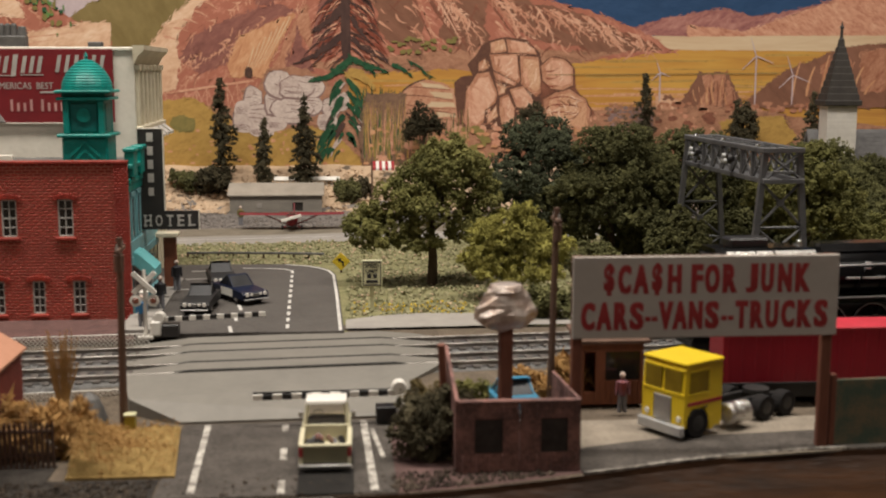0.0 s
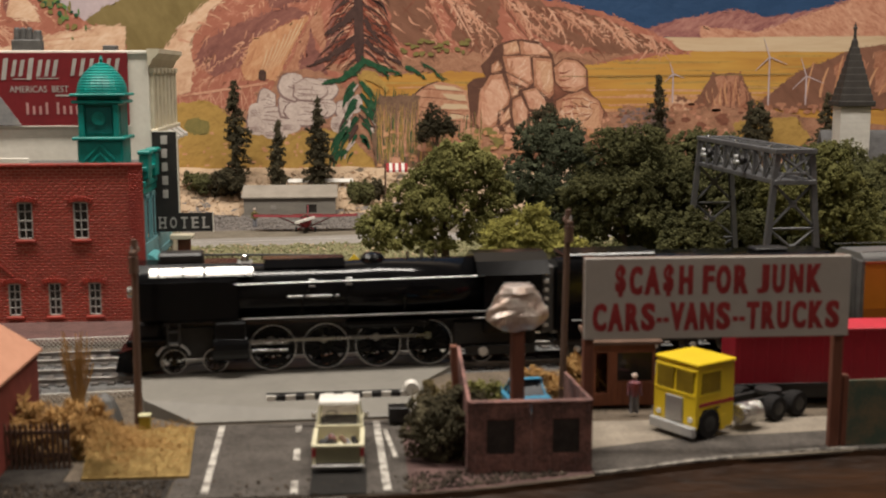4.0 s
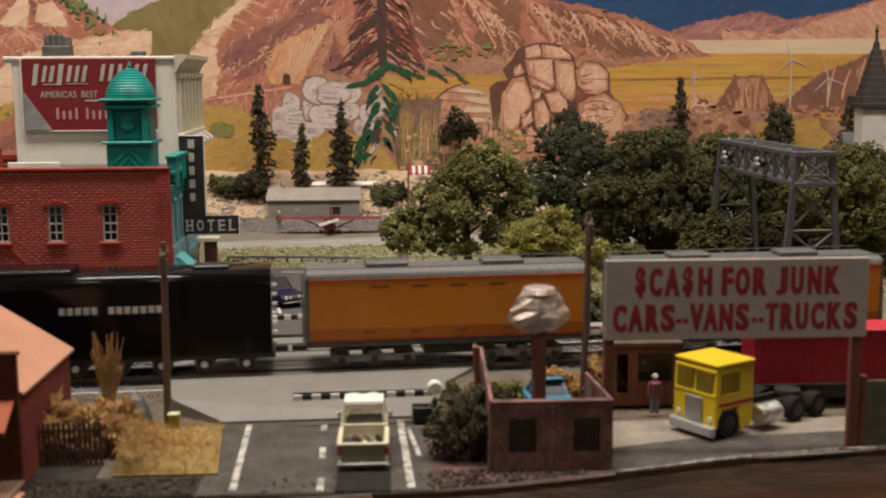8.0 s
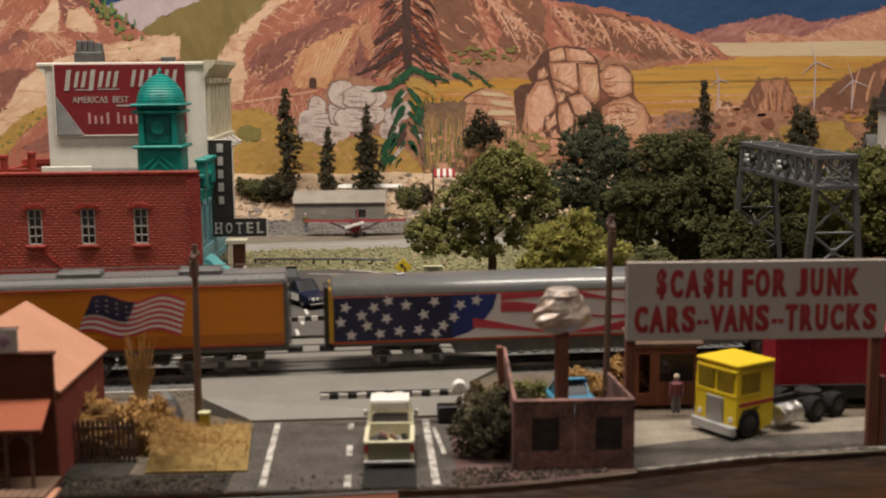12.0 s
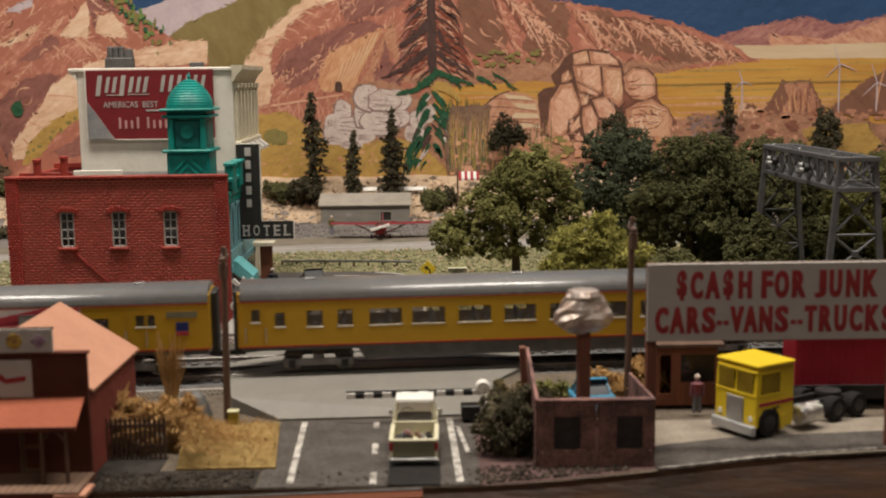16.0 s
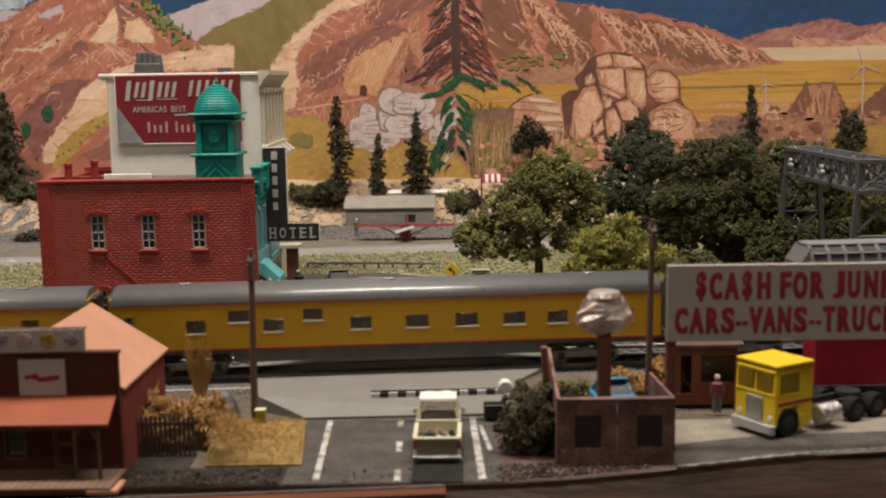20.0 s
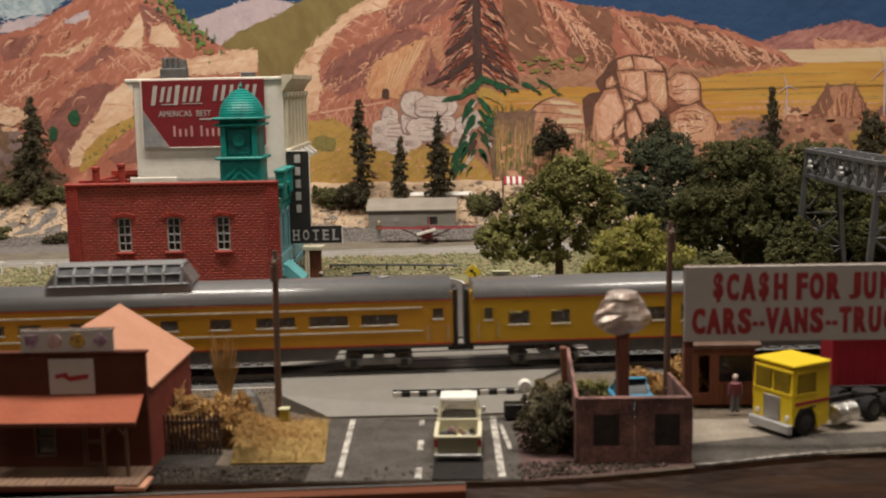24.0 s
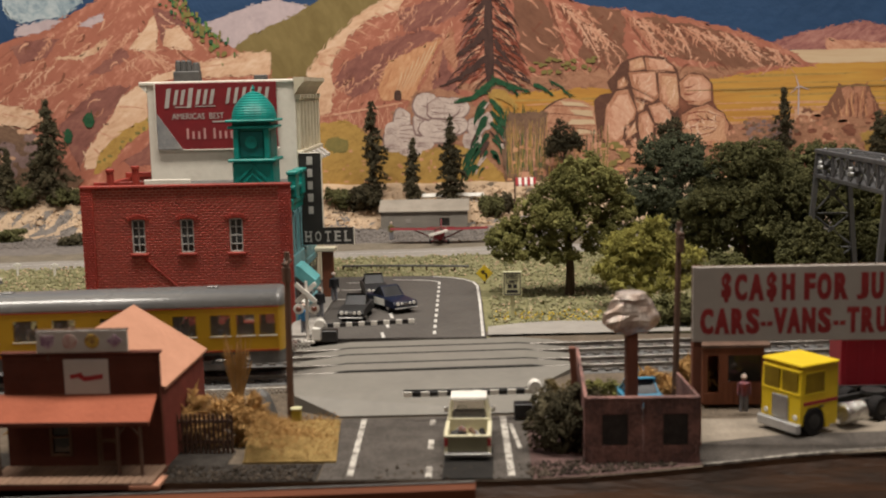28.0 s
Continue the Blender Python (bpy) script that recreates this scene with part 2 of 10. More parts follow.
light_blue = mat("pale_blue_paint", (0.20, 0.42, 0.46), size=5, rough=0.5)
white_wall = mat("ivory_plastic", (0.80, 0.755, 0.66), (0.66, 0.615, 0.53), size=14, rough=0.5, bump=0.05)
cream_wall = mat("cream_trim", (0.70, 0.635, 0.48), (0.58, 0.515, 0.38), size=5, rough=0.55)
ad_red = mat("billboard_red", (0.21, 0.018, 0.022), (0.165, 0.014, 0.018), size=10, rough=0.5, bump=0.03)
ad_grey = mat("billboard_peel_grey", (0.16, 0.17, 0.19), (0.34, 0.33, 0.31), size=6, rough=0.5)
paper = mat("printed_paper", (0.46, 0.42, 0.385), (0.40, 0.365, 0.335), size=16, rough=0.8, bump=0.04, spec=0.2)
ink_red = mat("red_ink", (0.34, 0.048, 0.05), size=8, rough=0.8, bump=0, spec=0.1)
white_ink = mat("white_lettering", (0.52, 0.49, 0.45), size=5, rough=0.6, bump=0)
pink_ink = mat("pink_lettering", (0.55, 0.30, 0.28), size=5, rough=0.6, bump=0)
black_paint = mat("black_paint", (0.012, 0.011, 0.011), (0.022, 0.02, 0.02), size=6, rough=0.4, bump=0.08)
sign_black = mat("sign_black", (0.018, 0.016, 0.015), (0.03, 0.027, 0.024), size=4, rough=0.55)
loco_black = mat("locomotive_black", (0.003, 0.003, 0.0035), (0.005, 0.005, 0.0055), size=9, rough=0.14, bump=0.015, coat=0.05, spec=0.22)
steel = mat("bare_steel", (0.55, 0.54, 0.52), (0.35, 0.34, 0.32), size=6, rough=0.28, metal=1.0, bump=0.05)
rail_steel = mat("rail_steel", (0.30, 0.28, 0.26), (0.14, 0.125, 0.11), size=10, rough=0.45, metal=1.0, bump=0.03)
dark_metal = mat("dark_running_gear", (0.016, 0.016, 0.017), (0.032, 0.030, 0.028), size=3, rough=0.5)
roof_grey = mat("coach_roof_grey", (0.19, 0.188, 0.185), (0.155, 0.153, 0.15), size=20, rough=0.3, bump=0.04, metal=0.3)
bogie_grey = mat("bogie_grey", (0.27, 0.26, 0.25), (0.15, 0.145, 0.14), size=2.5, rough=0.45, metal=0.3)
gear_grey = mat("grey_running_gear", (0.12, 0.115, 0.11), (0.075, 0.072, 0.068), size=4, rough=0.55)
up_yellow = mat("coach_yellow", (0.47, 0.275, 0.013), (0.43, 0.245, 0.012), size=18, rough=0.4, bump=0.03)
up_amber = mat("dome_car_amber", (0.47, 0.235, 0.016), (0.42, 0.20, 0.014), size=18, rough=0.4, bump=0.03)
up_orange = mat("tender_orange", (0.50, 0.17, 0.012), (0.44, 0.145, 0.012), size=20, rough=0.35, bump=0.03)
stripe_red = mat("stripe_red", (0.36, 0.06, 0.02), size=12, rough=0.4, bump=0)
silver_trim = mat("silver_trim", (0.55, 0.55, 0.55), size=6, rough=0.4, metal=0.5)
window_white = mat("window_cream", (0.62, 0.58, 0.48), size=5, rough=0.5)
seat_grey = mat("coach_interior", (0.46, 0.41, 0.33), (0.26, 0.22, 0.18), size=4, rough=0.7)
pane_dark = mat("dark_glazing", (0.02, 0.018, 0.016), (0.035, 0.03, 0.027), size=5, rough=0.12, bump=0, spec=0.6)
pane_grey = mat("grey_glazing", (0.05, 0.055, 0.06), (0.09, 0.09, 0.095), size=3, rough=0.15, bump=0)
pane_pale = mat("pale_grey_glazing", (0.30, 0.29, 0.27), (0.24, 0.23, 0.21), size=6, rough=0.25, bump=0)
pane_clear = glass("clear_pane", (0.80, 0.76, 0.70), 0.02)
flag_blue = mat("flag_blue", (0.015, 0.022, 0.10), (0.02, 0.03, 0.14), size=8, rough=0.4, bump=0)
flag_deep = mat("flag_dark_blue", (0.012, 0.012, 0.035), (0.018, 0.018, 0.05), size=8, rough=0.4, bump=0)
flag_red = mat("flag_red", (0.40, 0.045, 0.06), (0.32, 0.035, 0.05), size=8, rough=0.4, bump=0)
flag_white = mat("flag_white", (0.55, 0.50, 0.48), (0.45, 0.40, 0.38), size=8, rough=0.4, bump=0)
asphalt = mat("asphalt", (0.066, 0.058, 0.052), (0.085, 0.076, 0.068), size=12, rough=0.85, bump=0.4, fine=0.35)
front_asphalt = mat("front_asphalt", (0.082, 0.070, 0.060), (0.044, 0.037, 0.031), size=7, rough=0.85, bump=0.8, fine=0.7)
front_paint = mat("worn_road_paint", (0.50, 0.47, 0.42), (0.14, 0.125, 0.11), size=3.5, rough=0.8, bump=0.3, fine=0.5, sharp=0.35)
dome_grey = mat("dome_grey", (0.20, 0.20, 0.20), (0.16, 0.16, 0.16), size=6, rough=0.5, bump=0.03)
road_white = mat("road_paint", (0.62, 0.60, 0.56), (0.40, 0.38, 0.36), size=3, rough=0.7)
plate_grey = mat("crossing_plate", (0.195, 0.182, 0.158), (0.16, 0.149, 0.13), size=16, rough=0.5, bump=0.05)
concrete = mat("concrete", (0.30, 0.28, 0.25), (0.24, 0.22, 0.20), size=10, rough=0.8)
ballast = mat("ballast", (0.26, 0.26, 0.26), (0.12, 0.12, 0.12), size=1.6, rough=0.9, bump=0.9, fine=0.5)
tie_brown = mat("sleeper", (0.10, 0.085, 0.075), (0.07, 0.06, 0.052), size=2, rough=0.8, vary=0.2)
bed_grey = mat("roadbed_grey", (0.15, 0.145, 0.14), (0.08, 0.078, 0.075), size=2.2, rough=0.85, bump=0.6, fine=0.5)
earth = mat("layout_earth", (0.13, 0.10, 0.07), (0.08, 0.062, 0.044), size=10, rough=0.9, bump=0.6, fine=0.4)
earth_verge = mat("airfield_verge", (0.20, 0.17, 0.125), (0.14, 0.12, 0.09), size=9, rough=0.9, bump=0.6, fine=0.5)
gravel = mat("airfield_gravel", (0.22, 0.195, 0.175), (0.13, 0.115, 0.105), size=4, rough=0.9, bump=0.6, fine=0.5)
sand = mat("pale_sand", (0.52, 0.38, 0.25), (0.38, 0.28, 0.19), size=14, rough=0.9, bump=0.5, fine=0.3)
runway_mat = mat("runway_concrete", (0.29, 0.268, 0.24), (0.24, 0.22, 0.195), size=30, rough=0.8, bump=0.2)
turf = mat("field_turf", (0.138, 0.138, 0.0576), (0.24, 0.216, 0.108), size=3.5, rough=0.95, bump=0.8, fine=0.5)
tuft_green = mat("field_tufts", (0.185, 0.185, 0.095), (0.30, 0.275, 0.16), size=6, rough=0.95, bump=0.3, vary=0.5, spec=0.1)
leaf_mid = mat("foliage_mid_green", (0.165, 0.155, 0.052), (0.095, 0.095, 0.032), size=7, rough=0.95, bump=0.2, vary=0.45, spec=0.1)
leaf_dark = mat("foliage_dark_green", (0.122, 0.118, 0.048), (0.066, 0.067, 0.030), size=7, rough=0.95, bump=0.2, vary=0.5, spec=0.1)
leaf_blue = mat("foliage_blue_green", (0.086, 0.094, 0.054), (0.052, 0.058, 0.035), size=7, rough=0.95, bump=0.2, vary=0.45, spec=0.1)
leaf_lime = mat("foliage_lime", (0.36, 0.33, 0.085), (0.25, 0.235, 0.06), size=9, rough=0.95, bump=0.2, vary=0.45, spec=0.1)
leaf_conifer = mat("conifer_needles", (0.085, 0.072, 0.042), (0.042, 0.038, 0.023), size=6, rough=0.95, bump=0.3, vary=0.5, spec=0.1)
leaf_scrub = mat("olive_scrub", (0.16, 0.125, 0.055), (0.09, 0.07, 0.033), size=6, rough=0.95, bump=0.3, vary=0.5, spec=0.1)
leaf_straw = mat("straw_fibres", (0.42, 0.26, 0.10), (0.27, 0.155, 0.055), size=5, rough=0.95, vary=0.45, spec=0.1)
mound_mat = mat("straw_mound", (0.31, 0.215, 0.08), (0.22, 0.145, 0.05), size=2.5, rough=0.95, bump=0.9, fine=0.5, spec=0.1)
bark = mat("bark", (0.10, 0.065, 0.04), (0.05, 0.034, 0.022), size=1.5, rough=0.9, stretch=(1, 1, 0.3), bump=0.6)
pole_wood = mat("pole_wood", (0.13, 0.075, 0.05), (0.08, 0.045, 0.03), size=4, rough=0.8, stretch=(1, 1, 0.15))
post_wood = mat("post_wood", (0.20, 0.075, 0.045), (0.12, 0.045, 0.028), size=5, rough=0.75, stretch=(1, 1, 0.2))
fascia_wood = mat("fascia_wood", (0.040, 0.016, 0.0055), (0.011, 0.005, 0.002), size=14, spec=0.15, rough=0.5, stretch=(0.25, 1, 1), bump=0.25, fine=0.25)
fascia_orange = mat("orange_wood_trim", (0.13, 0.038, 0.013), (0.09, 0.027, 0.010), size=20, rough=0.5, stretch=(0.15, 1, 1))
store_brown = mat("store_brown_boards", (0.115, 0.036, 0.022), (0.085, 0.027, 0.017), size=8, rough=0.7, vary=0.15, spec=0.2)
store_orange = mat("store_orange_roof", (0.29, 0.082, 0.04), (0.24, 0.068, 0.034), size=12, rough=0.75, vary=0.04, spec=0.2)
store_pink = mat("store_salmon_roof", (0.44, 0.225, 0.145), (0.38, 0.19, 0.12), size=14, rough=0.75, spec=0.2)
store_red = mat("store_red_side", (0.22, 0.045, 0.03), (0.15, 0.03, 0.02), size=6, rough=0.7)
deck_tan = mat("deck_boards", (0.19, 0.115, 0.072), (0.13, 0.078, 0.05), size=6, rough=0.75, vary=0.15)
rust = mat("rusty_sheet", (0.25, 0.125, 0.105), (0.105, 0.058, 0.052), size=6, rough=0.85, bump=0.5, fine=0.5, sharp=0.35)
grey_shed = mat("shed_grey", (0.22, 0.20, 0.17), (0.17, 0.155, 0.135), size=10, rough=0.8, stretch=(1, 1, 3))
shed_roof_mat = mat("shed_roof", (0.34, 0.30, 0.25), (0.26, 0.23, 0.19), size=10, rough=0.75)
hut_wood = mat("hut_wood", (0.24, 0.085, 0.04), (0.16, 0.055, 0.028), size=5, rough=0.65, stretch=(1, 1, 0.3))
plane_red = mat("plane_red", (0.16, 0.008, 0.013), (0.12, 0.006, 0.010), size=5, rough=0.6, bump=0)
truck_yellow = mat("truck_yellow", (0.72, 0.52, 0.01), (0.64, 0.45, 0.01), size=10, rough=0.35, bump=0.03)
trailer_red = mat("trailer_red", (0.27, 0.010, 0.022), (0.22, 0.008, 0.018), size=14, rough=0.4, bump=0.05)
trailer_highlight = mat("trailer_rail_highlight", (0.55, 0.04, 0.06), size=10, rough=0.4)
chrome = mat("chrome", (0.80, 0.79, 0.77), (0.62, 0.61, 0.59), size=3, rough=0.22, metal=1.0, bump=0.1)
car_chrome = mat("dull_chrome", (0.30, 0.29, 0.28), (0.16, 0.155, 0.15), size=2, rough=0.5, metal=0.8, bump=0.1)
tyre = mat("tyre_rubber", (0.014, 0.013, 0.013), (0.022, 0.02, 0.02), size=2, rough=0.85, spec=0.15)
pickup_cream = mat("pickup_cream", (0.64, 0.60, 0.42), (0.56, 0.52, 0.36), size=6, rough=0.35, bump=0.03)
pickup_tail = mat("pickup_tailgate", (0.19, 0.175, 0.105), (0.15, 0.14, 0.085), size=5, rough=0.5)
white_paint = mat("white_paint", (0.72, 0.69, 0.63), (0.62, 0.59, 0.54), size=6, rough=0.45, bump=0.03)
car_blue = mat("car_dark_blue", (0.006, 0.010, 0.030), (0.005, 0.008, 0.024), size=8, rough=0.35, bump=0, spec=0.3)
car_dark = mat("car_black", (0.018, 0.017, 0.017), (0.028, 0.027, 0.026), size=8, rough=0.5, bump=0, spec=0.25)
car_sky = mat("car_light_blue", (0.07, 0.25, 0.40), size=6, rough=0.4)
gantry_grey = mat("gantry_grey", (0.115, 0.113, 0.115), (0.08, 0.079, 0.082), size=5, rough=0.5, metal=0.2)
church_white = mat("church_boards", (0.60, 0.57, 0.52), (0.52, 0.49, 0.45), size=5, rough=0.6, vary=0.08)
church_roof = mat("church_shingles", (0.12, 0.115, 0.115), (0.08, 0.077, 0.077), size=4, rough=0.8, vary=0.25)
spire_brown = mat("spire_shingles", (0.040, 0.034, 0.029), (0.026, 0.022, 0.019), size=4, rough=0.7, vary=0.2)
sign_yellow = mat("sign_yellow", (0.62, 0.45, 0.02), size=4, rough=0.5, bump=0)
sign_pale = mat("sign_pale_yellow", (0.58, 0.56, 0.34), size=4, rough=0.5, bump=0)
foil = mat("crumpled_foil", (0.80, 0.72, 0.66), (0.50, 0.38, 0.31), size=3, rough=0.42, metal=0.9, bump=0.6)
reed_tan = mat("reed_tan", (0.50, 0.31, 0.11), (0.36, 0.21, 0.07), size=4, rough=0.9, vary=0.3)
awning_teal = mat("awning_pale_teal", (0.16, 0.46, 0.48), (0.12, 0.38, 0.40), size=5, rough=0.6)
truck_glass = mat("truck_amber_glass", (0.26, 0.18, 0.015), (0.18, 0.12, 0.012), size=6, rough=0.2, bump=0)
groove_dark = mat("groove_dark", (0.035, 0.033, 0.03), size=4, rough=0.7)
car_glass = mat("car_window", (0.015, 0.015, 0.017), (0.03, 0.03, 0.033), size=5, rough=0.45, bump=0, spec=0.2)
junk_floor = mat("pen_floor", (0.11, 0.062, 0.055), (0.07, 0.04, 0.036), size=6, rough=0.9, bump=0.4)
yard_grit = mat("yard_grit", (0.27, 0.23, 0.18), (0.19, 0.16, 0.125), size=7, rough=0.9, bump=0.5, fine=0.4)
cloth_dark = mat("figure_dark", (0.03, 0.03, 0.035), size=2, rough=0.8, bump=0)
cloth_grey = mat("figure_grey", (0.20, 0.20, 0.22), size=2, rough=0.8, bump=0)
cloth_blue = mat("figure_blue", (0.05, 0.20, 0.42), size=2, rough=0.8, bump=0)
room_paint = mat("room_wall_paint", (0.55, 0.48, 0.40), (0.50, 0.44, 0.37), size=60, rough=0.9, bump=0.05)
emblem_mauve = mat("emblem_mauve", (0.20, 0.10, 0.17), (0.40, 0.30, 0.34), size=1.2, rough=0.7, bump=0, sharp=0.3)
emblem_rose = mat("emblem_rose", (0.34, 0.14, 0.13), (0.48, 0.36, 0.32), size=1.2, rough=0.7, bump=0, sharp=0.3)
emblem_gold = mat("emblem_gold", (0.50, 0.33, 0.05), (0.20, 0.10, 0.04), size=1.4, rough=0.7, bump=0, sharp=0.3)
tank_silver = mat("crinkled_silver", (0.80, 0.79, 0.77), (0.55, 0.54, 0.52), size=2, rough=0.25, metal=1.0, bump=0.9)
chipped_edge = mat("chipped_plaster", (0.34, 0.31, 0.27), (0.06, 0.052, 0.045), size=3, rough=0.9, bump=0.7, fine=0.6, sharp=0.3)
verge_grit = mat("edge_grit", (0.11, 0.085, 0.065), (0.03, 0.025, 0.02), size=5, rough=0.95, vary=0.6, spec=0.1)
verge_tar = mat("gritty_verge_tar", (0.046, 0.040, 0.034), (0.018, 0.015, 0.013), size=4, rough=0.9, bump=0.9, fine=0.7, spec=0.2)
road_shade_black = mat("road_shade_black", (0.010, 0.009, 0.008), (0.020, 0.018, 0.016), size=4, rough=0.8, bump=0.5, fine=0.3, spec=0.2)
dark_sheet = mat("dark_pen_sheet", (0.045, 0.034, 0.030), (0.018, 0.015, 0.014), size=2.5, rough=0.8, bump=0.6, fine=0.5)


# ---------------------------------------------------------------- the room and the layout board
def structure(name, shape, material, label, category, smooth=False):
    ob = part(name, shape, material, None, label, smooth)
    return tagged(ob, label, category, kind="structure")


# unseen room shell, added so that bounced light fills the layout
structure("wall_north", Shape().box(-2300, 742, -1000, 2300, 842, 1450, 1), room_paint, "plain painted room wall behind the layout mural", "wall")
structure("wall_south", Shape().box(-2300, -2300, -1000, 2300, -2200, 1450, 1), room_paint, "unseen room wall added to bounce light at the layout", "wall")
structure("wall_east", Shape().box(2300, -2200, -1000, 2400, 742, 1450, 1), room_paint, "unseen room side wall added to bounce light", "wall")
structure("wall_west", Shape().box(-2400, -2200, -1000, -2300, 742, 1450, 1), room_paint, "unseen room side wall added to bounce light", "wall")
structure("floor", Shape().box(-2400, -2300, -1100, 2400, 842, -1000, 1), concrete, "unseen grey room floor closing the light-bouncing shell", "floor")
structure("ceiling", Shape().box(-2400, -2300, 1450, 2400, 842, 1500, 1), room_paint, "unseen pale room ceiling added to bounce light", "ceiling")


def smooth01(a, b, t):
    t = min(max((t - a) / (b - a), 0), 1)
    return t * t * (3 - 2 * t)


def front_edge(x):
    return 255 + 22 * smooth01(0, 115, x)


def ground_z(x, y):
    z = -7 + 5 * smooth01(312, 331, y) + 2 * smooth01(378, 384, y)
    if y > 672:
        z += 24 * smooth01(694 - 20 * smooth01(170, 215, -x), 736 - 14 * smooth01(170, 215, -x), y) + 2.0 * noise.noise((x * 0.03, y * 0.05, 3))
    if y > 384:
        z += 0.25 * noise.noise((x * 0.06, y * 0.06, 0))
    return z


xs = [-1900, -1200, -700, -420] + [-400 + 8 * i for i in range(101)] + [420, 700, 1200, 1900]
ys = [0, 3] + [i / 2 for i in range(600, 660, 8)] + [335, 345, 355, 365, 372, 376, 379, 382, 385] + list(range(392, 690, 9)) + list(range(690, 742, 4))


def ground_point(x, y):
    yy = front_edge(x) + y if y < 10 else y
    return (x, yy, ground_z(x, yy))


structure("ground", Shape().sheet(xs, ys, ground_point), earth, "brown earth surface of the model railway layout", "ground", True)


def laid(name, outline, material, label, category, lift=0.12, thick=0.3):
    """A flat covering that follows the ground, as one slab."""
    s = Shape()
    n = len(outline)
    base = max(ground_z(x, y) for x, y in outline)
    s.add([(x, y, base + lift) for x, y in outline] + [(x, y, base - thick) for x, y in outline],
          [tuple(range(n))] + [(i, (i + 1) % n, n + (i + 1) % n, n + i) for i in range(n)])
    return structure(name, s, material, label, category)


def strip(name, x0, x1, fa, fb, material, label, category, lift, step=6, rows=6, rough=0.0):
    """A covering between two curves y = fa(x) and y = fb(x)."""
    xx = [x0 + (x1 - x0) * i / int((x1 - x0) / step) for i in range(int((x1 - x0) / step) + 1)]

    def at(x, k):
        y = fa(x) + (fb(x) - fa(x)) * k
        return (x, y, ground_z(x, y) + lift + rough * noise.noise((x * 0.25, y * 0.25, 7)))
    return structure(name, Shape().sheet(xx, [i / rows for i in range(rows + 1)], at), material, label, category, True)


def runway_y(x):
    return 573 + 0.12 * (x + 64) - 0.00008 * (x + 64) ** 2


strip("field", -1.5, 330, lambda x: 384, lambda x: 512, turf, "green and tan turf field beside the road", "field", 0.25, 5, 22, 0.5)
strip("field", -330, -152, lambda x: 384, lambda x: 512, turf, "green and tan turf field beyond the hotel", "field", 0.25, 5, 22, 0.5)
strip("field", -330, 330, lambda x: 509.5, lambda x: runway_y(x) + 4, turf, "green and tan turf field beside the runway", "field", 0.3, 5, 12, 0.5)
strip("field", -30, -1.5, lambda x: 382 + 128 * min(max((-x - 3) / 22, 0), 1) ** 0.25, lambda x: 512, turf, "turf corner inside the road bend", "field", 0.2, 1.5, 10, 0.2)
strip("runway", -400, 330, lambda x: runway_y(x) - 4, lambda x: runway_y(x) + 25, runway_mat, "pale concrete runway strip across the layout", "runway", 0.45)
strip("runway_line", -400, 330, lambda x: runway_y(x) + 12.4, lambda x: runway_y(x) + 13.4, road_white, "faded white line along the runway", "line", 0.55, 6, 1)
strip("airfield_verge", -400, 330, lambda x: runway_y(x) + 24, lambda x: runway_y(x) + 54, earth_verge, "dusty brown verge between runway and gravel", "verge", 0.38, 6, 6, 0.3)
strip("airfield", -400, 330, lambda x: runway_y(x) + 50, lambda x: 704 + 4 * math.sin(x * 0.05), gravel, "grey gravel airfield behind the runway", "gravel", 0.3, 6, 14, 0.5)
strip("sandbank", -400, 330, lambda x: 688 - 22 * smooth01(170, 215, -x) + 14 * smooth01(-75, -60, x) - 8 * smooth01(-14, 0, x) + 4 * math.sin(x * 0.09), lambda x: 736, sand, "pale sandy bank below the painted mountains", "bank", 0.35, 6, 10, 1.2)
strip("gravel_path", -2, 130, lambda x: 383 + 0.02 * x, lambda x: 397 + 0.2 * max(x, 0) + 3 * math.sin(x * 0.09), concrete, "pale grey gravel path beside the crossing", "path", 0.7, 3, 6, 0.2)

# far road
far_road = [(-66, 376.5), (-2.5, 378), (-4.5, 440), (-6, 480), (-8, 490), (-12, 498), (-18, 504), (-27, 508), (-67, 509), (-150, 509), (-150, 478), (-66, 478)]
laid("road_far", far_road, asphalt, "dark asphalt road that bends left behind the hotel", "road", 0.8)


def paint_line(name, pts, w, z, label, paint=None):
    s = Shape()
    for (x0, y0), (x1, y1) in zip(pts, pts[1:]):
        d = Vector((x1 - x0, y1 - y0)).normalized() * w / 2
        a, b = (-d.y, d.x), (d.y, -d.x)
        q = [(x0 + a[0], y0 + a[1]), (x0 + b[0], y0 + b[1]), (x1 + b[0], y1 + b[1]), (x1 + a[0], y1 + a[1])]
        s.add([(x, y, z) for x, y in q] + [(x, y, z - 0.1) for x, y in q], [(0, 1, 2, 3), (0, 1, 5, 4), (1, 2, 6, 5), (2, 3, 7, 6), (3, 0, 4, 7)])
    return structure(name, s, paint or road_white, label, "line")


paint_line("road_line", [(-3.6, 379), (-5.4, 440), (-7, 480), (-9, 490), (-13, 497), (-18.5, 502.5), (-27, 506.3)], 1.0, 1.0, "white edge line of the far road")
for i in range(11):
    y = 383 + i * 10.2
    paint_line("road_line", [(-20.2 - 0.03 * (y - 383), y), (-20.4 - 0.03 * (y - 383), y + 5.4)], 1.1, 1.0, "white centre dash of the far road")
paint_line("road_line", [(-23.5, 491), (-27, 495), (-33, 497), (-44, 498.5)], 0.9, 1.0, "white bend line of the far road")
for y in (378, 395, 412):
    paint_line("road_line", [(-37, y), (-38.5, y + 9)], 1.1, 1.0, "white parking dash of the far road")
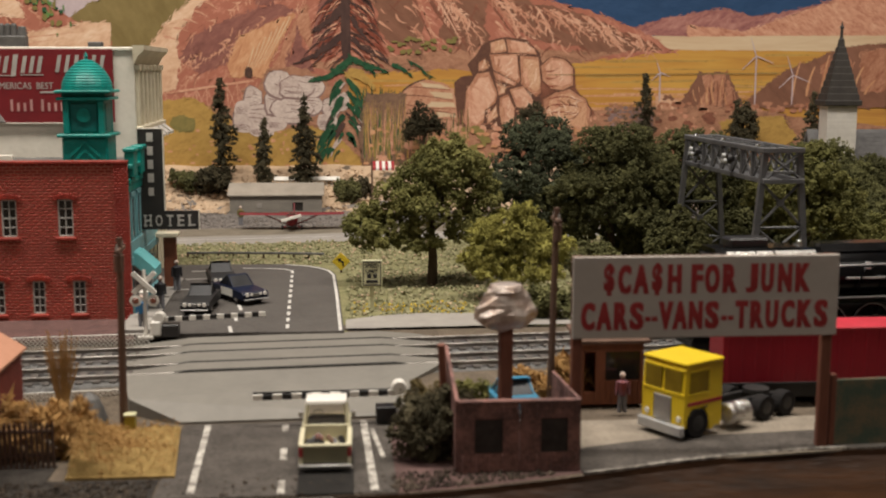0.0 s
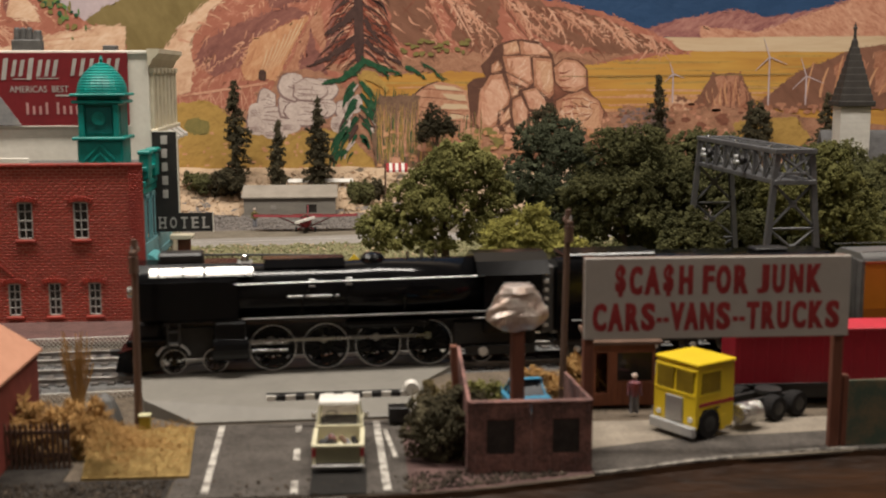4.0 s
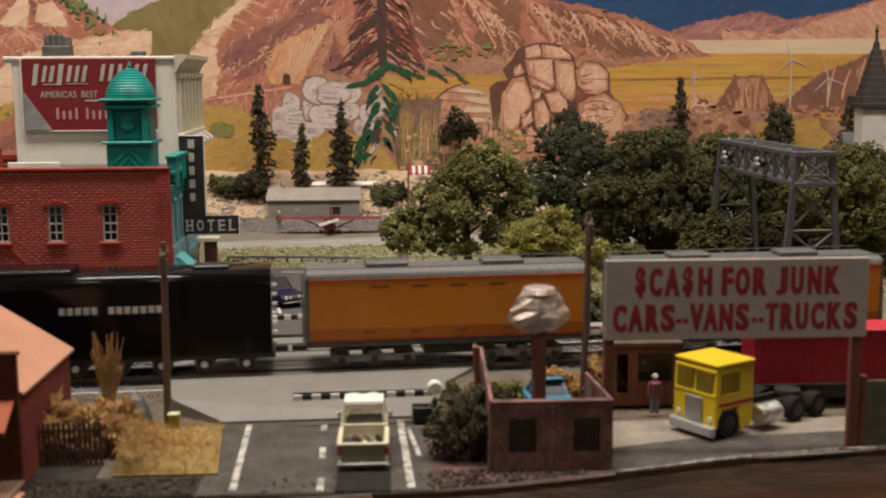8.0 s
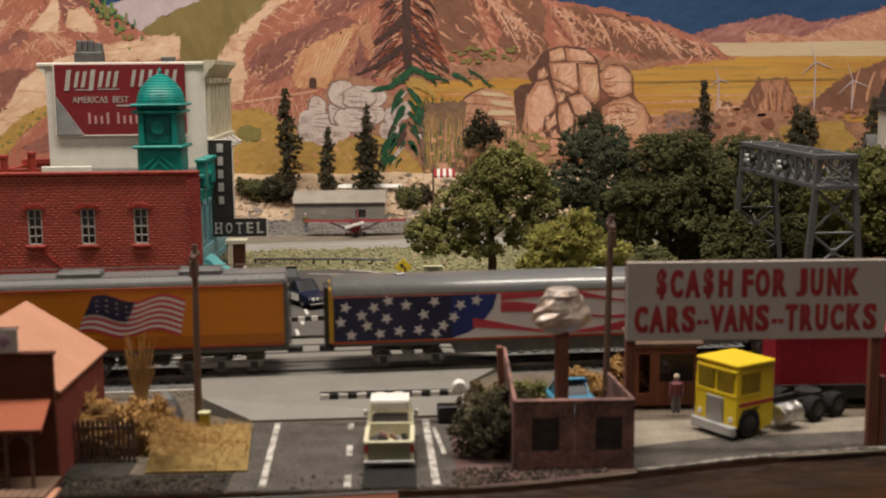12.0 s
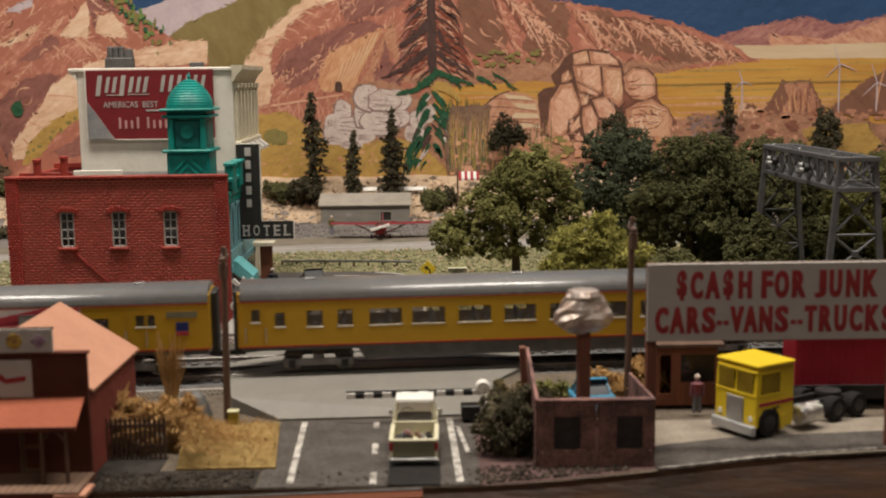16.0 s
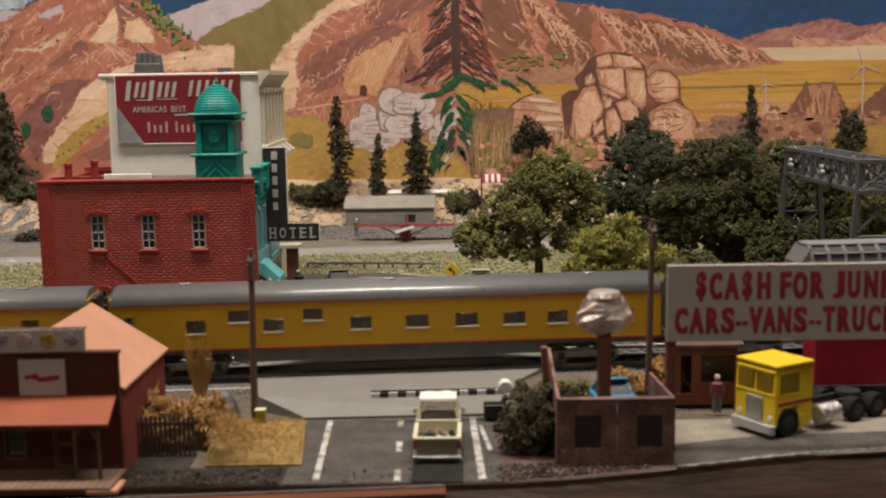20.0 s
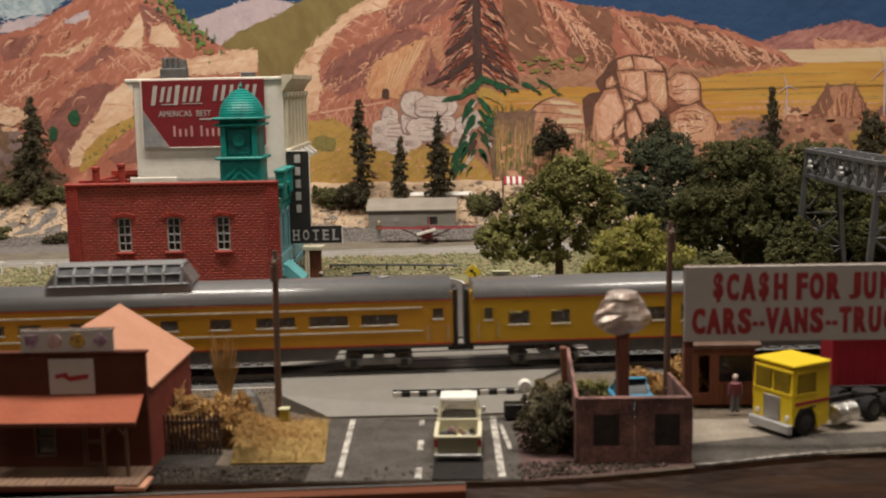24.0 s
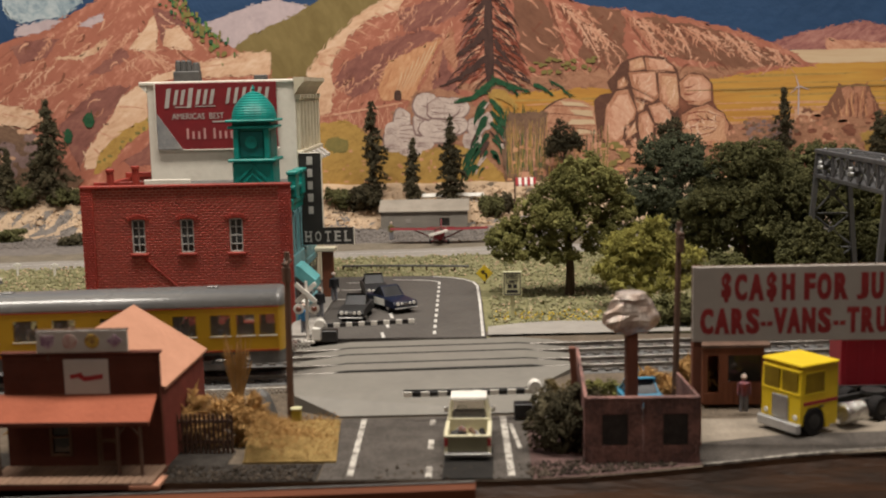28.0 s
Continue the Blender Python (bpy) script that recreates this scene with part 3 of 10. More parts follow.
for y in (452, 474, 492):
    paint_line("road_line", [(-63.5, y), (-53, y + 0.5)], 0.8, 1.0, "white parking bay line")

# pavement beside the red building
laid("pavement", [(-71.5, 379), (-62, 379), (-63.8, 470), (-68, 476), (-71.5, 476)], concrete, "grey kerbed pavement beside the hotel", "pavement", 1.9, 1.5)

# brick paving before the red building
pave = part("brick_pavement", Shape().box(-185, 375, -1.2, -66, 408, 0.25, 0.2), paving_joint, None)
tagged(pave, "dark red-brown brick paving before the hotel wall", "pavement", kind="structure")
s = Shape()
for j in range(22):
    for i in range(46):
        x = -184 + i * 2.56 + (1.28 if j % 2 else 0)
        y = 375.4 + j * 1.46
        s.box(x, y, 0.1, x + 2.36, y + 1.26, 0.42, 0.05)
tagged(part("bricks", s, brick_walk, pave, fix=False), kind="stuff")

# front road and verge
road_front = laid("road_front", [(-41.5, 255.2), (9, 255.6), (8.5, 309), (-42, 307)], front_asphalt, "worn grey asphalt road in front of the crossing", "road", 0.35)
paint_line("road_line", [(-34.2, 257.5), (-35.9, 306)], 1.5, -6.45, "worn white edge line of the front road", front_paint)
paint_line("road_line", [(4.2, 257), (2.4, 307)], 1.7, -6.45, "worn white edge line of the front road", front_paint)
paint_line("road_line", [(6.6, 278), (4.4, 300)], 1.1, -6.45, "worn white kerb line of the front road", front_paint)
for y in (256, 278, 299):
    paint_line("road_line", [(-15.4 - 0.03 * (y - 256), y), (-15.6 - 0.03 * (y - 256), y + (8.0 if y < 290 else 6))], 1.5, -6.45, "worn white centre dash of the front road", front_paint)
laid("verge_path", [(-175, 255.2), (-42, 255.2), (-42, 268), (-66, 268), (-66, 279), (-175, 279)], verge_tar, "dark grey gritty path along the front edge", "path", 0.25)
laid("yard", [(50, 268.5), (135, 279.5), (135, 304), (50, 304)], yard_grit, "pale gritty junkyard floor", "yard", 0.2)
laid("yard_asphalt", [(50 + 14 * i, front_edge(50 + 14 * i) + 0.3) for i in range(7)] + [(134, 292), (118, 292), (74, 288), (50, 281)], front_asphalt, "dark grey tarmac strip in the junkyard entrance", "yard", 0.4)
laid("edge_chipping", [(50 + 11 * i, front_edge(50 + 11 * i) + 0.1) for i in range(7)] + [(116 - 11 * i, front_edge(116 - 11 * i) + 1.1 + 0.5 * math.sin(i * 2.1)) for i in range(7)], chipped_edge, "pale chipped plaster along the yard edge", "edge", 0.55)
laid("junk_base", [(6, 255.5), (20, 257.2), (35, 260.6), (50, 265.2), (50, 303), (10, 303)], junk_floor, "reddish brown base sheet under the scrap pen", "base", 0.15)

# wooden front of the table
s = Shape()
prof = [(-0.2, -6.9), (-0.6, -8.3), (-2.5, -10.2), (-9, -12.0), (-22, -13.4), (-25.5, -15), (-26, -18), (-26, -70)]
s.sheet([-420 + 7 * i for i in range(121)], range(len(prof)), lambda x, k: (x, front_edge(x) + prof[k][0] + (0.5 * noise.noise((x * 0.05, k, 0)) if 1 < k < 6 else 0), prof[k][1] + (0.4 * noise.noise((x * 0.03, k, 5)) if 1 < k < 6 else 0)))
structure("table_front", s, fascia_wood, "dark varnished brown wooden front edge of the table", "table edge")
structure("table_trim", Shape().prism([(-4.2, -5.8), (-4.2, -60), (-260, -60), (-260, -13.2)], 245.5, 250.2, "y"), fascia_orange, "orange wooden trim rail below the table edge", "trim")
structure("trim_strip", Shape().prism([(-4.4, -5.4), (-4.4, -5.8), (-260, -13.2), (-260, -12.8)], 249.6, 250.4, "y"), gear_grey, "grey strip along the top of the trim rail", "trim")
# the pickup's shade on the road, put in as a flat black sheet
laid("pickup_shade", [(-12.2, 255.4), (-0.2, 255.4), (-0.2, 281), (-12.2, 281)], road_shade_black, "black sheet painted in for the pickup's shade on the road", "patch", 0.5)

# ---------------------------------------------------------------- tracks and crossing, in a frame along the rails
TRACK = Matrix.Translation((-15, 342, 0)) @ Matrix.Rotation(radians(5.14), 4, "Z")
SPACING = 22.0
tie_mesh = Shape().box(-1.0, -7.2, -2.3, 1.0, 7.2, -1.3, 0.1).mesh("sleeper", tie_brown)


def track(name, off, label):
    o = TRACK @ Vector((0, off, 0))
    t = thing(name, o.x, o.y, o.z, 5.14, label, "railway track", "tracks", "structure")
    part("roadbed", Shape().prism([(-13, -6.5), (-9.2, -1.9), (9.2, -1.9), (13, -6.5)], -1750, 1750, "x"), bed_grey, t, "grey ballasted roadbed")
    for sgn in (-1, 1):
        r = Shape().box(-1750, sgn * 4.85 - 0.35, -0.7, 1750, sgn * 4.85 + 0.35, 0, 0.12)
        r.box(-1750, sgn * 4.85 - 0.16, -1.2, 1750, sgn * 4.85 + 0.16, -0.7, 0.02).box(-1750, sgn * 4.85 - 0.7, -1.4, 1750, sgn * 4.85 + 0.7, -1.2, 0.02)
        part("rail", r, rail_steel, t, "bright steel rail")
    for i in range(84):
        part("sleeper", tie_mesh, tie_brown, t, at=(-170 + 4.3 * i, 0, 0))
    rest = Shape()
    for i in range(84, 420):
        rest.box(-170 + 4.3 * i - 1, -7.2, -2.3, -170 + 4.3 * i + 1, 7.2, -1.3, 0.1)
    for i in range(1, 360):
        rest.box(-170 - 4.3 * i - 1, -7.2, -2.3, -170 - 4.3 * i + 1, 7.2, -1.3, 0.1)
    tagged(part("sleepers", rest, tie_brown, t), kind="stuff")
    return t


track("track_near", 0, "steel rails on dark sleepers and grey roadbed")
track("track_far", SPACING, "steel rails on dark sleepers and grey roadbed beside another track")

# crossing plates: each is a shallow slab whose ends drop away
o = TRACK @ Vector((0, 0, 0))
plate = thing("level_crossing", o.x, o.y, 0, 5.14, "light grey plastic level crossing plates over two tracks", "level crossing", kind="structure")


def slab(x0, x1, y0, y1, z, drop=1.6, run=18):
    return Shape().prism([(x0 - run, -drop), (x0, z), (x1, z), (x1 + run, -drop), (x1 + run, -drop - 0.8), (x0 - run, -drop - 0.8)], y0, y1, "y")


for y0, y1, lab in ((-4.3, 4.3, "plate between the rails"), (5.2, SPACING - 5.2, "plate between the tracks"), (SPACING - 4.3, SPACING + 4.3, "plate between the rails"), (SPACING + 5.2, SPACING + 14, "plate behind the tracks")):
    part("plate", slab(-30, 26, y0, y1, 0.25), plate_grey, plate, "grey " + lab)
for yy in (-5.35, -4.35, 4.35, 5.35, SPACING - 5.35, SPACING - 4.35, SPACING + 4.35, SPACING + 5.35):
    part("groove", slab(-30, 26, yy - 0.32, yy + 0.32, 0.3), groove_dark, plate, "dark flangeway groove")
# ramp to the front road
s = Shape()
top = [(-48, -5.5, -0.1), (40, -5.5, -0.1), (30, -16, -1.6), (24, -33.5, -6.3), (-31, -31, -6.3), (-44, -22, -2.4)]
n = len(top)
s.add(top + [(x, y, -7.6) for x, y, z in top], [(0, 1, 2), (0, 2, 5), (5, 2, 3, 4)] + [(i, (i + 1) % n, n + (i + 1) % n, n + i) for i in range(n)])
part("ramp", s, plate_grey, plate, "grey ramp down to the front road")


def lattice(x0, x1, y, z0, z1, label):
    o = TRACK @ Vector((0, y, 0))
    t = thing("lattice_fence", o.x, o.y, 0, 5.14, label, "fence", "low white fences")
    p = 1.3
    k = int((x1 - x0) / p)
    a, b = Shape(), Shape()
    h = z1 - z0
    for i in range(-2, k):
        for s, sgn in ((a, 1), (b, -1)):
            xa = x0 + i * p + (0 if sgn > 0 else h)
            s.cyl((xa, 0.1 * sgn, z0), (xa + sgn * h, 0.1 * sgn, z1), 0.16, n=4)
    part("wire_mesh", a, white_paint, t, "rising white strands")
    part("wire_mesh", b, white_paint, t, "falling white strands")
    part("rail", Shape().box(x0, -0.2, z1 - 0.2, x1, 0.2, z1 + 0.15, 0.05), white_paint, t)
    return t


lattice(-120, -44, SPACING + 13.5, -1.6, 2.0, "low white diamond lattice fence along the tracks")
lattice(-95, -40, -13.5, -6.0, -2.0, "low white diamond lattice fence before the tracks")

# ---------------------------------------------------------------- the painted mural
mural = part("backdrop", Shape().box(-900, 735.5, -30, 900, 741, 400, 0.5), mat("mural_sky", (0.014, 0.045, 0.115), (0.02, 0.06, 0.15), size=60, rough=0.7, bump=0.1, fine=0.1), None)
tagged(mural, "hand-painted desert mountain mural under a deep blue sky", "backdrop", kind="structure")

R_DARK, R_MID, R_LIT, R_PALE = (0.22, 0.078, 0.052), (0.37, 0.14, 0.092), (0.52, 0.235, 0.16), (0.70, 0.42, 0.29)
pm = {
    "lavender": paintmat("mural_lavender", [(0.42, 0.34, 0.36), (0.56, 0.46, 0.47)], 22),
    "cloud": paintmat("mural_cloud", [(0.10, 0.17, 0.23), (0.35, 0.42, 0.46), (0.60, 0.64, 0.64)], 30),
    "olive": paintmat("mural_olive", [(0.17, 0.125, 0.045), (0.25, 0.19, 0.075)], 26, 30, (1, 1, 0.5)),
    "red": paintmat("mural_red_rock", [R_DARK, R_MID, R_MID, R_LIT, R_PALE], 30, 42, (0.55, 1, 1.5), 2.2),
    "redflank": paintmat("mural_red_flank", [R_DARK, R_MID, R_MID, R_LIT, R_PALE], 26, -38, (0.5, 1, 1.6), 1.8),
    "red2": paintmat("mural_red_shade", [(0.11, 0.045, 0.03), (0.20, 0.08, 0.05), (0.29, 0.12, 0.075)], 14, -35, (0.6, 1, 1.5)),
    "pink": paintmat("mural_pink_rock", [(0.34, 0.13, 0.08), (0.55, 0.28, 0.18), (0.70, 0.45, 0.31)], 10, -35, (0.6, 1, 1.5), vary=0.05),
    "cream": paintmat("mural_cream_rock", [(0.46, 0.24, 0.14), (0.66, 0.44, 0.29), (0.78, 0.59, 0.43)], 24, 25, (0.6, 1, 1.5)),
    "orange": paintmat("mural_orange_slope", [(0.38, 0.16, 0.085), (0.54, 0.28, 0.145), (0.65, 0.41, 0.24)], 12, 60, (0.5, 1, 1.6)),
    "yellow": paintmat("mural_yellow_plain", [(0.36, 0.16, 0.04), (0.50, 0.265, 0.055), (0.58, 0.35, 0.075)], 36, 0, (0.18, 1, 2.2), 0.6),
    "pale": paintmat("mural_pale_plain", [(0.52, 0.36, 0.22), (0.68, 0.55, 0.37)], 30, 0, (0.2, 1, 2), 0.5),
    "hill": paintmat("mural_ochre_hill", [(0.26, 0.16, 0.045), (0.42, 0.26, 0.07), (0.50, 0.33, 0.09)], 16, 20, (0.7, 1, 1.3)),
    "brush": paintmat("mural_brush_green", [(0.14, 0.13, 0.045), (0.28, 0.22, 0.07)], 6, vary=0.06),
    "mauve": paintmat("mural_far_mauve", [(0.17, 0.06, 0.065), (0.34, 0.15, 0.13), (0.52, 0.28, 0.22)], 14, 30, (0.5, 1, 1.4)),
    "base": paintmat("mural_red_ground", [(0.17, 0.09, 0.055), (0.36, 0.18, 0.11), (0.46, 0.26, 0.16)], 9, 0, (0.7, 1, 1.3), fleck=0.3),
    "dark": paintmat("mural_dark_line", [(0.04, 0.022, 0.018), (0.10, 0.055, 0.04)], 8),
    "stone": paintmat("mural_stone", [(0.27, 0.105, 0.06), (0.44, 0.215, 0.13), (0.58, 0.33, 0.21)], 9, 50, (0.6, 1, 1.4), vary=0.14),
    "stonelit": paintmat("mural_lit_stone", [(0.40, 0.18, 0.095), (0.55, 0.31, 0.185), (0.69, 0.46, 0.31)], 6, 50, (0.6, 1, 1.4), vary=0.14),
    "shade": paintmat("mural_shaded_rock", [(0.15, 0.07, 0.045), (0.21, 0.10, 0.063), (0.25, 0.12, 0.078)], 24, -40, (0.6, 1, 1.5), 0.6),
    "purple": paintmat("mural_purple_rock", [(0.15, 0.06, 0.05), (0.24, 0.10, 0.08), (0.33, 0.15, 0.11)], 16, 35, (0.6, 1, 1.4), 1.0),
    "mauvegrey": paintmat("mural_mauve_grey", [(0.17, 0.11, 0.10), (0.30, 0.205, 0.19)], 5),
    "white": paintmat("mural_white_stone", [(0.36, 0.265, 0.235), (0.54, 0.44, 0.39), (0.68, 0.58, 0.52)], 6, 20, vary=0.06),
    "fir": paintmat("mural_fir_green", [(0.010, 0.032, 0.018), (0.022, 0.078, 0.036), (0.05, 0.125, 0.06)], 5, vary=0.08),
    "leafy": paintmat("mural_leaf_green", [(0.04, 0.09, 0.03), (0.10, 0.20, 0.06), (0.20, 0.27, 0.08)], 5, vary=0.06),
    "trunk": paintmat("mural_trunk", [(0.045, 0.026, 0.024), (0.10, 0.055, 0.045)], 5, 0, (1, 1, 0.3), vary=0.06),
    "hi": paintmat("mural_rock_highlight", [(0.62, 0.40, 0.28), (0.76, 0.56, 0.42)], 5, vary=0.05),
    "salmon": paintmat("mural_salmon_light", [(0.46, 0.215, 0.135), (0.60, 0.335, 0.225), (0.70, 0.45, 0.32)], 7, -40, (0.6, 1, 1.5), vary=0.08),
    "joint": paintmat("mural_stone_joint", [(0.085, 0.042, 0.03), (0.16, 0.075, 0.05)], 6),
    "earthy": paintmat("mural_dark_earth", [(0.10, 0.065, 0.045), (0.19, 0.115, 0.075), (0.27, 0.165, 0.105)], 8, 0, (0.8, 1, 1.2), fleck=0.3),
    "rusty": paintmat("mural_rusty_needles", [(0.14, 0.04, 0.028), (0.30, 0.085, 0.05)], 4, vary=0.08),
}
mural_depth = [0.0]


def ragged(pts, amp, step, seed):
    """An outline with more, slightly uneven points."""
    out = []
    for (x0, z0), (x1, z1) in zip(pts, pts[1:] + pts[:1]):
        k = max(1, int(math.hypot(x1 - x0, z1 - z0) / step))
        for i in range(k):
            x, z = x0 + (x1 - x0) * i / k, z0 + (z1 - z0) * i / k
            d = noise.noise_vector((x * 0.17 + seed, z * 0.17, seed * 1.7))
            out.append((x + d.x * amp, z + d.y * amp))
    return out


def fringe(outlines, amp):
    """Short dry-brush strokes across the edge of a painted area."""
    rng = random.Random(len(outlines) * 7 + len(outlines[0]))
    out = []
    for pts in outlines:
        for (x0, z0), (x1, z1) in zip(pts, pts[1:] + pts[:1]):
            ln = math.hypot(x1 - x0, z1 - z0)
            if ln < 1:
                continue
            ux, uz = (x1 - x0) / ln, (z1 - z0) / ln
            for i in range(int(ln / 2.4)):
                t = rng.random()
                cx, cz = x0 + (x1 - x0) * t, z0 + (z1 - z0) * t
                a = rng.uniform(0.08, 0.5) * rng.choice((-1, 1))
                h = rng.uniform(1.0, 2.4) * min(1.5, 0.6 + amp * 0.5)
                dx, dz = ux * math.cos(a) - uz * math.sin(a), uz * math.cos(a) + ux * math.sin(a)
                out.append(stroke(cx - dx * h, cz - dz * h, cx + dx * h, cz + dz * h, rng.uniform(0.4, 1.2), rng.uniform(-0.4, 0.4), 0.3))
    return out


def painted(name, outlines, colour, amp=1.5, step=4.0, label=""):
    """A painted area of the mural: outlines of (x, z), one coat above the last."""
    s = Shape()
    if amp >= 0.8:
        outlines = list(outlines) + fringe(outlines, amp)
    for i, pts in enumerate(outlines):
        y = 735.4 - mural_depth[0] - 0.0006 * (1 + i % 10)
        pts = ragged(pts, amp, step, i * 3.1 + mural_depth[0])
        s.add([(x, y, z) for x, z in pts], [tuple(range(len(pts)))])
    mural_depth[0] += 0.0006 * min(len(outlines), 10)
    return part(name, s, pm[colour], mural, label, fix=False)


def blob(cx, cz, w, h, seed, k=12, sq=0.65):
    """A rounded stone outline."""
    rng = random.Random(seed)
    out = []
    for i in range(k):
        a = 2 * math.pi * i / k
        c, s = math.cos(a), math.sin(a)
        r = (abs(c) ** (2 / sq) + abs(s) ** (2 / sq)) ** (-sq / 2) * rng.uniform(0.9, 1.06)
        out.append((cx + c * r * w / 2, cz + s * r * h / 2))
    return out


def stroke(x0, z0, x1, z1, w, bend=0.0, taper=0.3):
    """A brush stroke from one point to another."""
    d = Vector((x1 - x0, z1 - z0))
    nrm = Vector((-d.y, d.x)).normalized()
    a, b = [], []
    for i in range(6):
        t = i / 5
        c = Vector((x0, z0)) + d * t + nrm * bend * math.sin(math.pi * t)
        ww = w / 2 * (1 - (1 - taper) * t) * (0.4 + 0.6 * min(1, 4 * t + 0.3))
        a.append((c.x + nrm.x * ww, c.y + nrm.y * ww))
        b.append((c.x - nrm.x * ww, c.y - nrm.y * ww))
    return a + b[::-1]


rngm = random.Random(11)
painted("cloud", [[(-304, 134), (-290, 130), (-268, 133), (-256, 142), (-262, 156), (-310, 156)]], "cloud", 3)
painted("far_range", [[(150, 104), (172, 106), (184, 110), (197, 113), (228, 118), (246, 113), (277, 118), (321, 131), (370, 134), (370, 99), (187, 101)]], "mauve", 1.2, 3)
painted("far_range", [[(205, 108), (240, 104), (290, 121), (330, 133), (370, 138), (370, 98), (205, 101)]], "pink", 1.2, 3)
painted("lavender_peak", [[(-190, 120), (-179, 126), (-148, 137), (-134, 140), (-107, 134), (-80, 119), (-160, 100)]], "lavender", 1.0)
painted("olive_hill", [[(-172, 100), (-165, 108), (-151, 118), (-123, 130), (-106, 139), (-60, 150), (-90, 80), (-118, 60), (-150, 70)]], "olive", 1.0)
painted("red_ground", [[(-400, -25), (-400, 70), (-330, 75), (-120, 62), (0, 68), (140, 64), (245, 58), (400, 52), (400, -25)]], "base", 1.5)
painted("plain_base", [[(-128, 40), (-128, 92), (60, 92), (180, 94), (200, 60), (200, 40)]], "base", 0.5)
painted("yellow_plain", [[(0, 86), (76, 80), (139, 88), (194, 94), (305, 95), (400, 96), (400, 40), (250, 55), (146, 57), (0, 60)]], "yellow", 0.6)
painted("plain_band", [stroke(x, z, x + rngm.uniform(30, 80), z + rngm.uniform(-0.6, 0.6), rngm.uniform(0.8, 2.2), rngm.uniform(-0.6, 0.6), 0.3) for x, z in ((rngm.uniform(10, 300), rngm.uniform(57, 72)) for _ in range(46))], "orange", 0.3, 8)
painted("plain_band", [stroke(x, z, x + rngm.uniform(25, 70), z + rngm.uniform(-0.5, 0.5), rngm.uniform(0.5, 1.6), rngm.uniform(-0.5, 0.5), 0.3) for x, z in ((rngm.uniform(0, 300), rngm.uniform(70, 92)) for _ in range(30))], "hill", 0.3, 8)
painted("pale_plain", [[(170, 101), (297, 102), (400, 103), (400, 92), (190, 93)]], "pale", 0.6)
painted("red_mountain", [[(-122, 61), (-112, 90), (-107, 106), (-89, 117), (-75, 129), (-61, 145), (-20, 150), (0, 146), (0, 80), (-30, 58)]], "red", 1.5, 3)
painted("red_mountain", [[(-6, 78), (-8, 150), (36, 150), (50, 134), (62, 130), (83, 128), (124, 121), (145, 116), (159, 111), (180, 102), (198, 92), (139, 86), (60, 84)]], "redflank", 1.5, 3)
painted("red_mountain", [[(-345, 105), (-306, 118), (-284, 126), (-258, 136), (-233, 150), (-197, 148), (-184, 126), (-160, 109), (-139, 104), (-139, 88), (-172, 60), (-195, 10), (-345, 10)]], "red", 1.5, 3)
painted("foothill", [[(-30, 84), (20, 88), (60, 93), (140, 92), (170, 93), (140, 85), (60, 82), (0, 78)]], "base", 1.2, 3)
# shaded faces and lit ribs of the mountains
painted("shaded_face", [[(19, 127), (35, 121), (39, 110), (46, 97), (43, 88), (36, 95), (25, 97), (17, 105)], [(67, 126), (79, 127), (83, 122), (79, 108), (85, 101), (75, 92), (63, 95), (54, 103), (63, 118)],
                        [(93, 123), (107, 123), (115, 112), (119, 105), (111, 99), (103, 105), (96, 113)], [(140, 114), (148, 111), (158, 103), (165, 95), (158, 91), (149, 95), (153, 102)]], "shade", 0.9, 2.5)
painted("shaded_face", [[(-268, 46), (-276, 64), (-255, 84), (-239, 89), (-229, 88), (-245, 67), (-257, 52), (-264, 37)], [(-211, 137), (-197, 133), (-192, 126), (-202, 126), (-206, 114), (-209, 128)],
                        [(-304, 115), (-280, 120), (-273, 119), (-281, 108), (-298, 104)], [(-254, 97), (-232, 113), (-228, 107), (-244, 97)], [(-222, 48), (-215, 57), (-216, 39), (-231, 38), (-236, 42)]], "purple", 1.0, 2.5)
painted("purple_slope", [[(-99, 88), (-92, 99), (-67, 112), (-42, 119), (-31, 115), (-48, 108), (-64, 100), (-71, 85), (-88, 78)], [(-58, 130), (-34, 138), (-12, 148), (-6, 137), (-28, 124), (-53, 118)]], "purple", 1.5, 2.5)
rib_pale, rib_pink, rib_dark = [], [], []
for i in range(120):
    x = rngm.uniform(14, 186)
    top = np.interp(x, (14, 50, 83, 145, 180, 198), (146, 132, 126, 114, 100, 92))
    z = top - rngm.uniform(0.5, max(2.0, top - 93))
    ln = rngm.uniform(3, 12)
    sl = rngm.uniform(0.5, 1.1) * rngm.choice((1, 1, 1, -0.6))
    (rib_pale, rib_pink, rib_dark)[i % 3].append(stroke(x, z, x + ln * sl, z - ln * 0.7, rngm.uniform(0.6, 2.2), rngm.uniform(-1.5, 1.5), 0.15))
for i in range(90):
    x = rngm.uniform(-325, -165)
    top = np.interp(x, (-325, -284, -233, -197, -160), (106, 122, 142, 138, 104))
    z = top - rngm.uniform(1, 66)
    ln = rngm.uniform(4, 16)
    (rib_pale, rib_pink, rib_dark)[i % 3].append(stroke(x, z, x - ln * rngm.uniform(0.3, 1.1) * (1 if x < -225 else -1), z - ln * 0.6, rngm.uniform(0.5, 2.2), rngm.uniform(-2.5, 2.5), 0.2))
